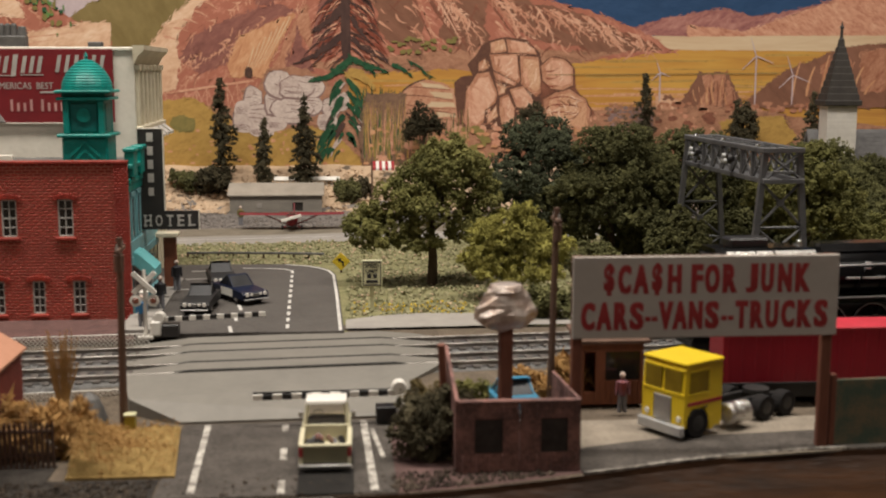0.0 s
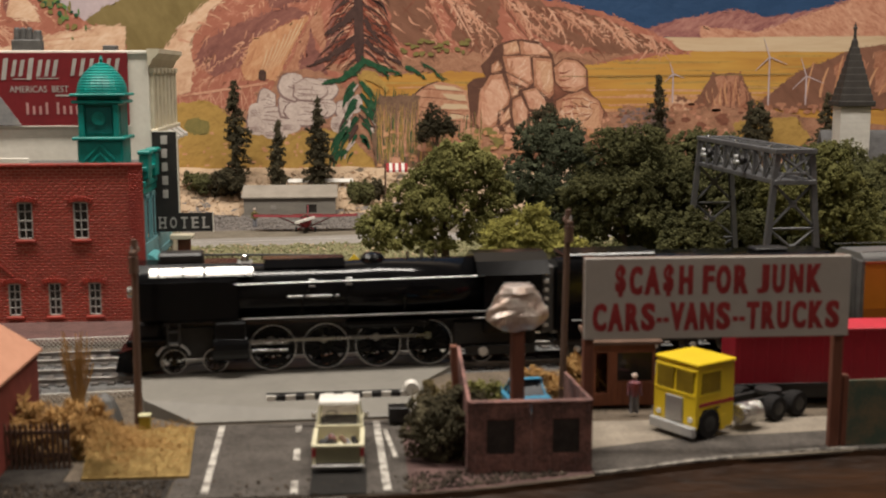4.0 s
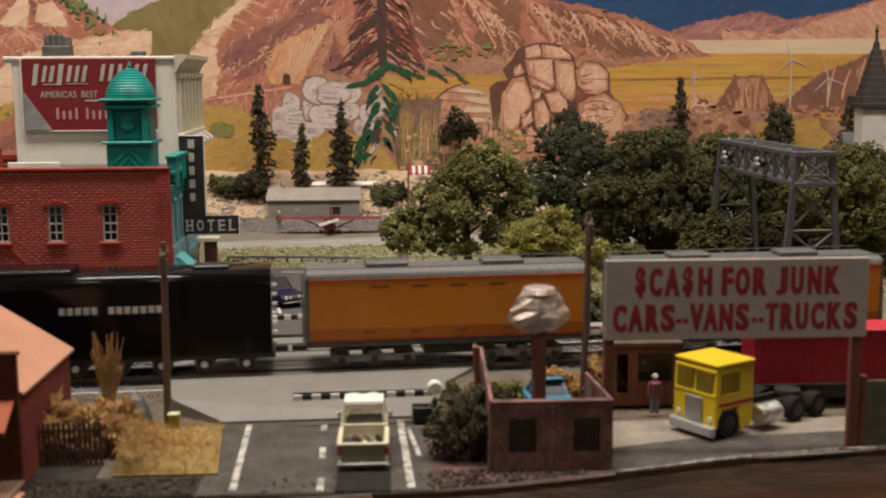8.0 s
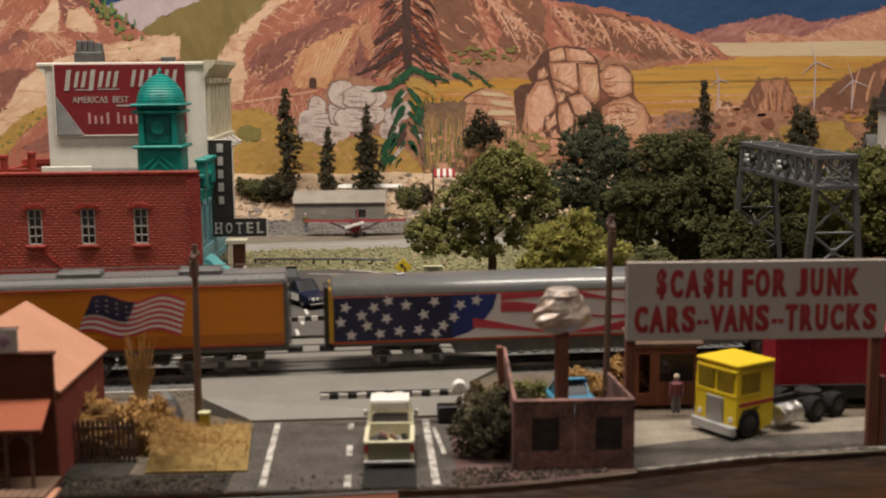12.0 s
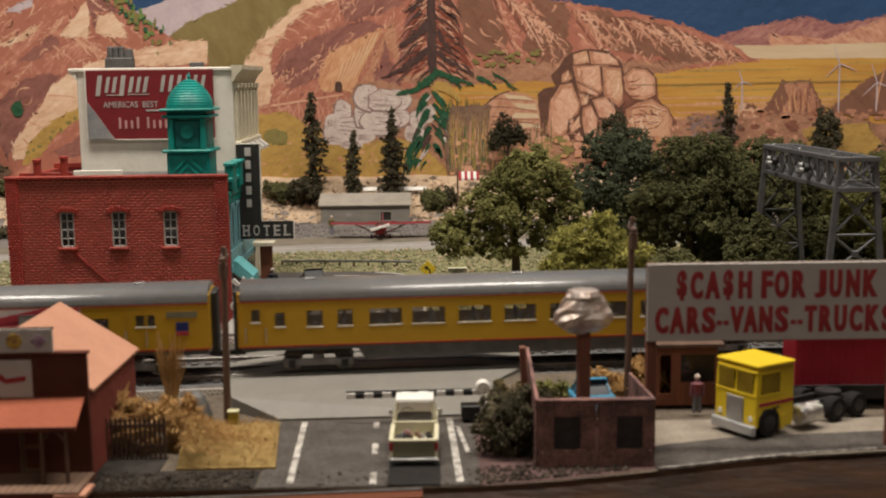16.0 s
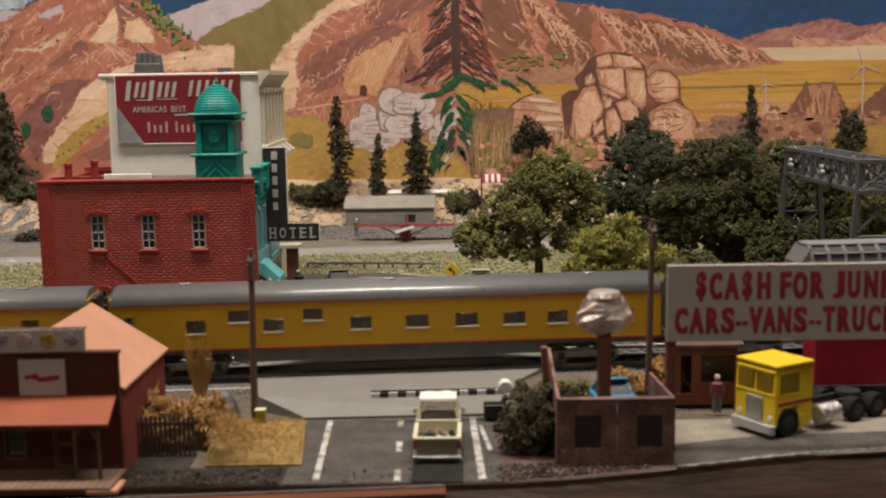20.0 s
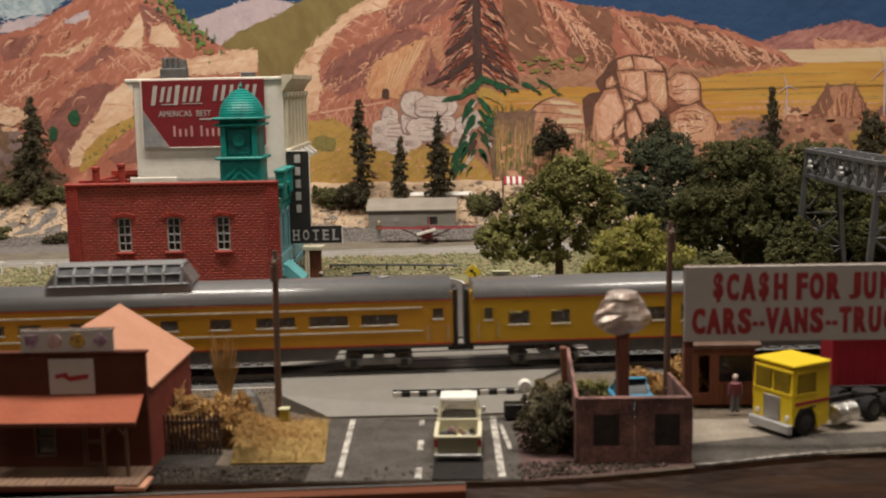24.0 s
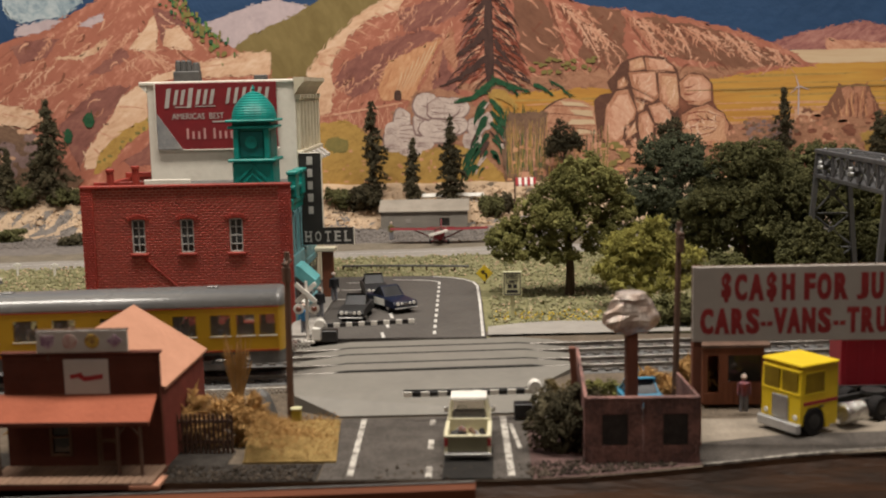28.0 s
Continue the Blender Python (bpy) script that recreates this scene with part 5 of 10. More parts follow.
painted("orange_shrub", [blob(rngm.uniform(68, 88), rngm.uniform(30, 46), rngm.uniform(3, 7), rngm.uniform(2, 6), 680 + i) for i in range(14)], "brush", 0.8, 1.6)
painted("yellow_patch", [[(228, 50), (266, 53), (276, 40), (262, 30), (232, 34)]], "hill", 1.2, 2)
painted("stony_bank", [blob(rngm.uniform(158, 186), rngm.uniform(42, 58), rngm.uniform(1.5, 4), rngm.uniform(1.2, 3), 720 + i) for i in range(60)], "mauvegrey", 0.4, 1.6)
painted("stony_bank", [blob(rngm.uniform(156, 188), rngm.uniform(42, 58), rngm.uniform(1, 3), rngm.uniform(1, 2.4), 790 + i) for i in range(60)], "earthy", 0.4, 1.6)
painted("hill_brush", [blob(rngm.uniform(24, 66), rngm.uniform(91, 101), rngm.uniform(1.5, 4.5), rngm.uniform(1, 3), 500 + i) for i in range(34)], "brush", 0.3, 2)
painted("painted_tree", [blob(-256, 68, 6, 10, 520), blob(-270, 58, 5, 9, 521)], "fir", 0.8, 1.5)
for col_, seed_, cnt_ in (("leafy", 1200, 46), ("fir", 1300, 24), ("brush", 1400, 40)):
    painted("peak_brush", [blob(-200 + 34 * u_ + rngm.gauss(0, 3.0), 144 - 36 * u_ + rngm.gauss(0, 3.0), rngm.uniform(1.0, 3.2), rngm.uniform(1.2, 4.0), seed_ + i) for i, u_ in enumerate(rngm.random() for _ in range(cnt_))], col_, 0.5, 1.2)
painted("painted_scrub", [stroke(x, rngm.uniform(24, 44), x + rngm.uniform(-1.5, 1.5), rngm.uniform(46, 60), rngm.uniform(0.3, 0.7), rngm.uniform(-1, 1), 0.4) for x in (rngm.uniform(12, 72) for _ in range(110))], "pink", 0.2, 4)
painted("painted_scrub", [stroke(x, rngm.uniform(24, 40), x + rngm.uniform(-1.5, 1.5), rngm.uniform(42, 58), rngm.uniform(0.4, 0.9), rngm.uniform(-1, 1), 0.4) for x in (rngm.uniform(12, 72) for _ in range(50))], "brush", 0.2, 4)
painted("painted_scrub", [blob(rngm.uniform(10, 150), rngm.uniform(18, 46), rngm.uniform(1, 5), rngm.uniform(1, 3), 600 + i) for i in range(90)], "orange", 0.2, 2)
painted("left_ground", [[(-345, 24), (-345, 66), (-318, 68), (-298, 62), (-284, 46), (-262, 30), (-270, 22)]], "earthy", 2.0, 2)
painted("left_ledge", [[(-345, 82), (-320, 80), (-300, 77), (-282, 69), (-296, 64), (-322, 68), (-345, 68)]], "cream", 1.6, 2)
painted("ledge_line", [stroke(-345 + 11 * k, 78 - 1.6 * k, -331 + 11 * k, 74 - 1.7 * k, 1.0, 0.8, 0.2) for k in range(5)], "pink", 0.5, 2)
painted("left_boulder", [blob(rngm.uniform(-345, -286), rngm.uniform(30, 60), rngm.uniform(5, 13), rngm.uniform(4, 9), 900 + i, 12, 0.8) for i in range(16)], "mauvegrey", 0.8, 2)
painted("left_boulder", [blob(rngm.uniform(-345, -286), rngm.uniform(30, 62), rngm.uniform(3, 8), rngm.uniform(2, 5), 930 + i, 12, 0.8) for i in range(14)], "stonelit", 0.8, 2)


# ---------------------------------------------------------------- red brick building with the teal tower
SINGLE = []


def brick_face(x0, x1, z0, z1, y, holes, length=2.35, course=1.0, out=0.3, loose=None):
    s = Shape()
    j = 0
    z = z0
    while z + course * 0.9 < z1:
        x = x0 - (length / 2 if j % 2 else 0)
        while x < x1:
            a, b = max(x + 0.17, x0), min(x + length - 0.17, x1)
            cut = [(p, q) for p, q, r, t in holes if r < z + course and t > z]
            for p, q in cut:
                if a < q and b > p:
                    if a < p:
                        b = p
                    elif b > q:
                        a = q
                    else:
                        b = a
            if b - a > length * 0.8 and loose and loose[0] < a and b < loose[1] and loose[2] < z < loose[3]:
                SINGLE.append(((a + b) / 2, y, z + course / 2))
            elif b - a > 0.35:
                s.box(a, y - out, z + 0.16, b, y + 0.1, z + course - 0.16, 0.07)
            x += length
        z += course
        j += 1
    return s


def sash(parent, x0, x1, z0, z1, y, frame_mat, pane_mat, cols=2, rows=4, arch=True):
    """A sash window in a wall that faces -y: frame and bars, pane, sill and lintel."""
    f = Shape().box(x0, y, z0, x0 + 0.45, y + 0.8, z1, 0.05).box(x1 - 0.45, y, z0, x1, y + 0.8, z1, 0.05).box(x0, y, z0, x1, y + 0.8, z0 + 0.45, 0.05).box(x0, y, z1 - 0.45, x1, y + 0.8, z1, 0.05)
    for i in range(1, cols):
        x = x0 + (x1 - x0) * i / cols
        f.box(x - 0.16, y + 0.1, z0 + 0.3, x + 0.16, y + 0.7, z1 - 0.3, 0.03)
    for i in range(1, rows):
        z = z0 + (z1 - z0) * i / rows
        k = 0.26 if i * 2 == rows else 0.16
        f.box(x0 + 0.3, y + 0.1, z - k, x1 - 0.3, y + 0.7, z + k, 0.03)
    w = part("window", f, frame_mat, parent, "pale grey window frame with bars")
    part("pane", Shape().box(x0 + 0.2, y + 0.75, z0 + 0.2, x1 - 0.2, y + 0.95, z1 - 0.2, 0.02), pane_mat, w, "dark pane")
    return w


frame_grey = mat("window_frame_grey", (0.46, 0.45, 0.42), size=3, rough=0.6)
red = thing("hotel_building", -144.8, 403, 0, 0, "red brick corner building with teal tower and trim", "building")
up = [(16.1, 20.9, 27.6, 39.6), (33.7, 38.5, 27.6, 39.6), (51.3, 56.1, 27.6, 39.6)]
low = [(16.7, 20.7, 2.5, 13.2), (29.5, 33.5, 2.5, 13.2), (42.3, 46.3, 2.5, 13.2), (55.1, 59.1, 2.5, 13.2)]
part("wall_core", pierced(-1.5, 73.6, 0, 21, 0.4, 2.4, low), brick_joint, red, "mortar behind the bricks")
part("wall_core", pierced(-1.5, 73.6, 21, 51.2, 0.4, 2.4, up), brick_joint, red, "mortar behind the bricks")
bricks = brick_face(-1.5, 73.6, 0, 51.0, 0.5, up + low, loose=(40, 70, 30, 50.5))
tagged(part("bricks", bricks, brick_red, red, "small red bricks", fix=False), kind="stuff")
part("side_wall", Shape().box(71.6, 2.4, 0, 73.6, 56, 51, 0.1), light_blue, red, "pale blue street front")
part("side_wall", Shape().box(-1.5, 2.4, 0, 0.5, 56, 51, 0.1), brick_red, red)
part("back_wall", Shape().box(-1.5, 54, 0, 73.6, 56, 51, 0.1), brick_red, red)
part("roof", Shape().box(1, 1, 48.6, 72.6, 55, 49.6, 0.1), gear_grey, red, "flat grey roof")
part("parapet", Shape().box(-1.9, -0.5, 51.0, 73.8, 2.4, 52.0, 0.2), brick_red, red, "red parapet coping")
part("parapet", Shape().box(-1.9, 53.6, 51, 73.8, 56.4, 53, 0.2), brick_red, red, "red parapet coping")
part("parapet_cap", Shape().box(18, 12, 49.6, 35, 13, 53.0, 0.2), white_wall, red, "pale roof ledge")
for x0, x1 in ((-1.8, 2.7), (69.2, 73.9)):
    pil = brick_face(x0, x1, 0, 51.0, 0.0, [], 1.5, 0.92)
    pil.box(x0 + 0.1, 0.0, 0, x1 - 0.1, 0.6, 51, 0.05)
    part("corner_pilaster", pil, brick_red, red, fix=False)
for x, z in ((5.8, 57.2), (15.2, 58.2)):
    part("chimney", Shape().lathe([(1.45, 49.5), (1.35, z - 1.2), (1.6, z - 1.1), (1.6, z - 0.2), (1.2, z), (0.9, z - 0.3)], 10, (x, 11.5, 0)), brick_red, red, "small red brick chimney")
part("rear_parapet", Shape().box(-1, 12.5, 49.5, 18, 13.2, 52.4, 0.2), brick_red, red)
for a, b, c0, c1 in up + low:
    sash(red, a, b, c0, c1, 0.5, frame_grey, pane_dark)
    part("sill", Shape().box(a - 0.9, -0.6, c0 - 1.0, b + 0.9, 0.8, c0 - 0.1, 0.15), brick_red, red, "brick window sill")
    for k in range(9):
        t = -1 + 2 * k / 8
        xm, zm = (a + b) / 2 + t * 3.4, c1 + 1.1 - 0.7 * t * t
        part("arch_brick", Shape().box(-0.34, -0.35, -0.75, 0.34, 0.7, 0.75, 0.08, Matrix.Translation((xm, 0.1, zm)) @ Matrix.Rotation(t * 0.35, 4, "Y")), brick_red, red)
for k in range(17):
    part("stair_scar", Shape().box(18.4 + k * 0.77, -0.15, 27 - k * 0.72, 19.4 + k * 0.77, 0.5, 27.6 - k * 0.72, 0.05), brick_red, red, "step of an old stair scar")
# teal cornice and shop front on the street side
for i in range(4):
    y = 1.5 + i * 14
    part("cornice_block", Shape().box(72.6, y, 46.5, 75.6, y + 7, 54.5, 0.3).box(72.2, y - 0.4, 54.5, 76.2, y + 7.4, 55.8, 0.3).box(72.4, y + 1, 44.5, 74.8, y + 6, 46.5, 0.3), teal, red, "teal cornice block")
part("cornice", Shape().box(73.6, 0.5, 49.2, 75.4, 55, 50.6, 0.2).box(73.6, 0.5, 44.0, 74.6, 55, 46.0, 0.3).box(73.6, 0.5, 41.8, 74.2, 55, 44.0, 0.2), teal, red, "teal moulded cornice")
for i in range(5):
    y = 4 + i * 10.5
    part("side_window", Shape().box(73.5, y, 27, 73.9, y + 4.4, 39, 0.05), pane_grey, red)
    part("window_surround", Shape().box(73.6, y - 0.9, 26, 74.2, y, 41, 0.1).box(73.6, y + 4.4, 26, 74.2, y + 5.3, 41, 0.1).box(73.6, y - 0.9, 40, 74.4, y + 5.3, 41.4, 0.1), light_blue, red)
part("shop_front", Shape().box(73.6, 1.5, 1.8, 74.8, 54, 4.6, 0.1).box(73.6, 1.5, 20.5, 74.1, 54, 25.5, 0.2), light_blue, red, "pale blue shop front")
part("shop_fascia", Shape().box(73.6, 1.2, 17.8, 74.3, 54, 20.5, 0.2), light_blue, red, "pale blue shop fascia")
for i in range(6):
    part("shop_window", Shape().box(73.5, 3 + i * 8.5, 4.6, 73.9, 9.6 + i * 8.5, 18.5, 0.05), pane_grey, red)
part("awning", Shape().prism([(73.7, 22.0), (75.5, 21.4), (81.0, 16.4), (81.0, 13.4), (79.8, 13.2), (73.7, 18.0)], 3, 15, "y"), awning_teal, red, "pale teal sloping awning")
part("bracket_board", Shape().box(76.5, 50, 1, 81.2, 51.5, 20.4, 0.2), hut_wood, red, "brown wooden hoarding")
part("bracket_top", Shape().box(73.8, 48, 20.4, 82.2, 54, 22.0, 0.2), cream_wall, red, "tan board top")

# tower
tower = part("tower", Shape().box(52.4, 18, 48.6, 67.4, 33, 58.8, 0.8).box(53.4, 19, 58.8, 66.4, 32, 72, 0.8), teal, red, "square teal clock tower", at=(-3, 0, 0))
for z, k, hh in ((58.4, 1.3, 1.1), (70.6, 1.1, 1.0), (73.0, 1.6, 0.9)):
    part("ledge", Shape().box(52.4 - k, 18 - k, z, 67.4 + k, 33 + k, z + hh, 0.4), teal, tower, "projecting teal ledge")
part("tower_head", Shape().box(52.8, 18.4, 71.6, 67, 32.6, 73, 0.4), teal, tower)
for x in (53.2, 64.6):
    part("corner_post", Shape().box(x, 17.7, 59.4, x + 2, 19.4, 70.6, 0.3), teal, tower)
    part("corner_post", Shape().box(x, 31.6, 59.4, x + 2, 33.2, 70.6, 0.3), teal, tower)
# a recess's shade is put into the panels' darker teal
part("tower_panel", Shape().box(55.6, 18.6, 60.4, 64.2, 19.1, 69.6, 0.1), teal_dark, tower, "teal panel coloured darker for the shade of a recess")
part("tower_panel", Shape().box(66.3, 20.6, 60.4, 66.7, 30.4, 69.6, 0.1), teal_dark, tower)
part("clock_face", Shape().lathe([(2.3, 18.2), (2.3, 18.6)], 20, (59.9, 0, 65.6), "y"), teal, tower)
part("chevron", Shape().prism([(55, 51.6), (59.9, 56.2), (64.8, 51.6), (64.8, 52.8), (59.9, 57.4), (55, 52.8)], 17.5, 18.2, "y"), teal, tower, "raised chevron")
part("chevron", Shape().prism([(55.8, 49.6), (59.9, 53.6), (64, 49.6), (64, 50.6), (59.9, 54.6), (55.8, 50.6)], 17.6, 18.2, "y"), teal, tower, "raised chevron")
dprof = []
for k in range(12):
    t = k / 11
    r = 8.2 * math.cos(t * math.pi / 2) ** 0.62
    dprof += [(r + 0.16, 73.9 + 10.2 * t), (r + 0.22, 73.9 + 10.2 * t + 0.35)]
dprof = [(max(r, 0.5), z) for r, z in dprof] + [(0.7, 85.0), (0.1, 86.6)]
part("dome", Shape().lathe(dprof, 24, (59.9, 25.5, 0)), teal, tower, "ribbed teal dome with a small finial")

# ---------------------------------------------------------------- hotel sign
hs = thing("hotel_sign", -67.6, 427, 26.4, 0, "black L-shaped hotel sign with pale serif letters", "sign")
part("board", Shape().prism([(-4.0, 34.4), (4.2, 34.4), (4.2, 6.6), (15.6, 6.6), (15.6, 0.2), (-4.0, 0.2)], -0.5, 0.5, "y"), sign_black, hs, "black board")
part("board_edge", Shape().box(15.6, -0.6, 0.0, 15.9, 0.6, 6.8, 0.05).box(4.2, -0.6, 6.6, 4.5, 0.6, 34.6, 0.05).box(-4.0, -0.6, 34.4, 4.5, 0.6, 34.7, 0.05), white_wall, hs, "pale board edge")
for k, ch_ in enumerate("HOTEL"):
    x = -1.4 + 3.7 * k
    words(ch_, "letter", white_ink, hs, (x, -0.5, 3.3), (90, 0, 0), 3.9, 2.3, 0.12, "pale serif letter", 0.015)
    feet = {"H": (-0.85, 0.85), "T": (0.0,), "E": (-0.8,), "L": (-0.8,)}.get(ch_, ())
    if feet:
        serif = Shape()
        for fx in feet:
            serif.box(x + fx - 0.6, -0.63, 1.3, x + fx + 0.6, -0.5, 1.75, 0.02)
            if ch_ != "T":
                serif.box(x + fx - 0.6, -0.63, 4.85, x + fx + 0.6, -0.5, 5.3, 0.02)
        part("letter_serif", serif, white_ink, hs, "pale letter serif")
for k, (wb_, hb_) in enumerate(((2.2, 3.0), (1.9, 3.0), (1.9, 3.0), (2.0, 3.0), (1.8, 2.8))):
    z = 30.2 - k * 4.6
    part("name_bar", Shape().box(-wb_ / 2, -0.62, z, wb_ / 2, -0.5, z + hb_, 0.1), white_ink, hs, "pale name bar")
part("mount", Shape().box(-6, -0.4, 9, -3.4, 0.4, 10, 0.1).box(-6, -0.4, 26, -3.4, 0.4, 27, 0.1), sign_black, hs)

# ---------------------------------------------------------------- white building with billboard
wb = thing("white_building", -134.8, 452, 0, 1.0, "tall ivory building with a red painted billboard", "building")
part("front_wall", Shape().box(0, 0, 0, 58.4, 3, 87.4, 0.3), white_wall, wb, "plain ivory wall")
part("side_wall", Shape().box(55.4, 3, 0, 58.4, 62, 87.4, 0.3).box(0, 3, 0, 3, 62, 87.4, 0.3), cream_wall, wb)
part("back_wall", Shape().box(3, 59, 0, 55.4, 62, 87.4, 0.3), white_wall, wb)
part("roof", Shape().box(1, 1, 86, 57.4, 61, 87, 0.2), concrete, wb)
part("parapet", Shape().box(-3.0, -0.6, 87.2, 59.0, 1.6, 88.6, 0.3).prism([(-3, 87.2), (0, 87.2), (0, 84.2)], -0.3, 1.5, "y"), white_wall, wb, "thin parapet lip")
part("cornice", Shape().prism([(58.4, 82.5), (60.0, 85.5), (62.2, 87.6), (62.2, 89.2), (58.0, 89.2)], -1.0, 63, "y"), cream_wall, wb, "cream overhanging cornice")
for i in range(7):
    y = 1.0 + i * 9.6
    part("pilaster", Shape().box(58.4, y, 0, 59.8, y + 2.4, 82.5, 0.2).box(58.2, y - 0.4, 80.5, 60.4, y + 2.8, 82.5, 0.2), cream_wall, wb)
    if i < 6:
        for z0, z1 in ((64, 80), (36, 54), (10, 28)):
            part("side_window", Shape().box(58.3, y + 3.4, z0, 58.7, y + 8.4, z1, 0.1), pane_grey, wb)
            part("window_arch", Shape().box(58.4, y + 3.0, z1, 59.4, y + 8.8, z1 + 1.6, 0.4), cream_wall, wb)
part("belt_course", Shape().box(58.4, 0, 58.5, 60.8, 62, 60.5, 0.3), cream_wall, wb)
for i in range(5):
    part("awning_slat", Shape().prism([(58.4, 61.0), (64.4, 56.4), (64.4, 55.4), (58.4, 59.4)], 1 + i * 12, 8.5 + i * 12, "y"), white_paint, wb, "white awning slat")
part("chimney_base", Shape().box(8.8, 8, 86, 19.2, 13, 92.6, 0.3), gear_grey, wb, "dark grey chimney stack")
for i in range(4):
    part("chimney_pot", Shape().lathe([(1.35, 92.4), (1.1, 96.4), (0.8, 97.0)] if i < 3 else [(1.9, 92.4), (1.5, 95.6), (1.3, 96.0)], 8, (10.4 + i * 2.2 + (0.6 if i == 3 else 0), 10.5, 0)), gear_grey, wb)
part("roof_vent", Shape().box(41, 8, 86, 46, 12, 90.6, 0.3), gear_grey, wb, "dark grey roof vent")
bb = thing("billboard", -131.2, 451.6, 62.0, 1.0, "dark red painted billboard with pale lettering and a peeled corner", "billboard")
part("panel", Shape().box(0, -0.5, 0, 47.6, 0, 25.8, 0.1), ad_red, bb, "dark red panel")
part("peeled_corner", Shape().prism([(0.2, 0.2), (9.8, 0.2), (0.2, 14.2)], -0.9, -0.52, "y"), ad_grey, bb, "grey peeled corner")
part("panel_edge", Shape().box(-0.4, -0.7, -0.4, 48, 0, 0, 0.05).box(-0.5, -0.7, 0, 0, 0, 25.8, 0.05), white_wall, bb)
x = 3.4
for k, wdt in enumerate((3.4, 2.6, 2.8, 3.4, 2.8, 2.6, 2.8)):
    z1 = 24.0 if k in (0, 3) else 23.4
    part("brand_shape", Shape().prism([(x, 17.4 if k not in (0, 3) else 16.2), (x + wdt * 0.5, 17.6 if k not in (0, 3) else 16.4), (x + wdt * 0.5 + 1.2, z1), (x + 1.2, z1 - 0.2)], -0.66, -0.5, "y"), white_ink, bb, "pale brand shape")
    x += wdt
for k in range(6):
    xx = 27.5 + 3.0 * k
    part("brand_shape", Shape().prism([(xx, 17.6), (xx + 1.3, 17.7), (xx + 2.5, 23.8), (xx + 1.2, 23.7)], -0.66, -0.5, "y"), white_ink, bb, "pale brand shape")
part("underline", Shape().box(7.4, -0.64, 16.4, 12.6, -0.5, 16.7, 0.02).box(15.5, -0.64, 16.6, 23.5, -0.5, 16.9, 0.02), white_ink, bb)
words("AMERICAS  BEST", "slogan", white_ink, bb, (16.4, -0.5, 13.0), (90, 0, 0), 2.3, 20.5, 0.12, "pale slogan letters")
part("small_line", Shape().box(22, -0.62, 10.4, 31, -0.5, 11.0, 0.02), white_ink, bb)
x = 11.6
for k, n_ in enumerate((4, 5)):
    for i in range(n_):
        part("name_block", Shape().box(x, -0.62, 4.0, x + 0.9, -0.5, 8.2 if i in (0, n_ - 1) else 7.0, 0.1), pink_ink, bb, "pinkish name block")
        x += 2.25
    x += 1.6

# ---------------------------------------------------------------- wooden store with porch
st = thing("wooden_store", -99.5, 264, -7, 0, "brown wooden store with false front and orange porch roof", "store")
front = pierced(-19.2, 19.2, 0, 29.4, 0, 1.2, [(-8.2, -3.8, 4.6, 12.8), (3.4, 8.0, 1.6, 13.4)])
part("false_front", front, store_brown, st, "brown board front")
for k in range(26):
    part("board", Shape().box(-19.2, -0.22, 14.6 + k * 0.57, 19.2, 0.02, 15.1 + k * 0.57, 0.04), store_brown, st)
part("front_cap", Shape().box(-19.7, -0.6, 29.2, 19.7, 1.6, 30.0, 0.15), store_brown, st)
w = part("window", Shape().box(-8.7, -0.4, 4.1, -3.3, 0.3, 4.7, 0.08).box(-8.7, -0.4, 12.7, -3.3, 0.3, 13.2, 0.08).box(-8.7, -0.4, 4.1, -8.1, 0.3, 13.2, 0.08).box(-3.9, -0.4, 4.1, -3.3, 0.3, 13.2, 0.08).box(-8.2, -0.2, 8.6, -3.8, 0.4, 9.0, 0.08), deck_tan, st, "tan window frame")
part("pane", Shape().box(-8.2, 0.5, 4.6, -3.8, 0.7, 12.8, 0.02), pane_dark, w)
d = part("door", Shape().box(3.4, 0.2, 1.6, 8.0, 0.8, 13.4, 0.1).box(3.0, -0.3, 1.6, 3.5, 0.3, 13.8, 0.08).box(7.9, -0.3, 1.6, 8.4, 0.3, 13.8, 0.08), deck_tan, st, "pale brown door")
part("door_panel", Shape().box(4.1, 0.1, 2.6, 7.3, 0.4, 7.2, 0.1).box(4.1, 0.1, 8.2, 7.3, 0.4, 12.6, 0.1), store_brown, d)
part("porch_deck", Shape().box(-20, -13.5, 0, 20, -0.1, 1.2, 0.1), store_brown, st)
for k in range(22):
    part("deck_board", Shape().box(-20 + k * 1.82, -13.6, 1.15, -20 + k * 1.82 + 1.7, -0.1, 1.6, 0.06), deck_tan, st)
part("porch_step", Shape().box(14.5, -13.8, 0, 21.5, -6, 1.0, 0.1), store_pink, st)
part("porch_roof", Shape().prism([(0.0, 19.6), (-7.8, 14.6), (-7.8, 14.0), (0.0, 18.9)], -20.4, 18.4, "x"), store_orange, st, "orange sloping porch roof")
part("eave_board", Shape().box(-20.4, -8.2, 13.6, 18.4, -7.7, 14.7, 0.08), store_brown, st)
for x in (-19, -6.5 - 12, 10.6, 16.0):
    part("porch_post", Shape().box(x - 0.35, -7.9, 1.5, x + 0.35, -7.2, 14.0, 0.06), pole_wood, st)
part("brace", Shape().tube([(16, -7.5, 11), (13.6, -7.5, 13.8)], 0.25, 5).tube([(10.6, -7.5, 11), (12.6, -7.5, 13.8)], 0.25, 5), pole_wood, st)
part("poster", Shape().box(-4.0, -0.6, 19.6, 6.9, -0.2, 28.2, 0.05), paper, st, "white paper poster")
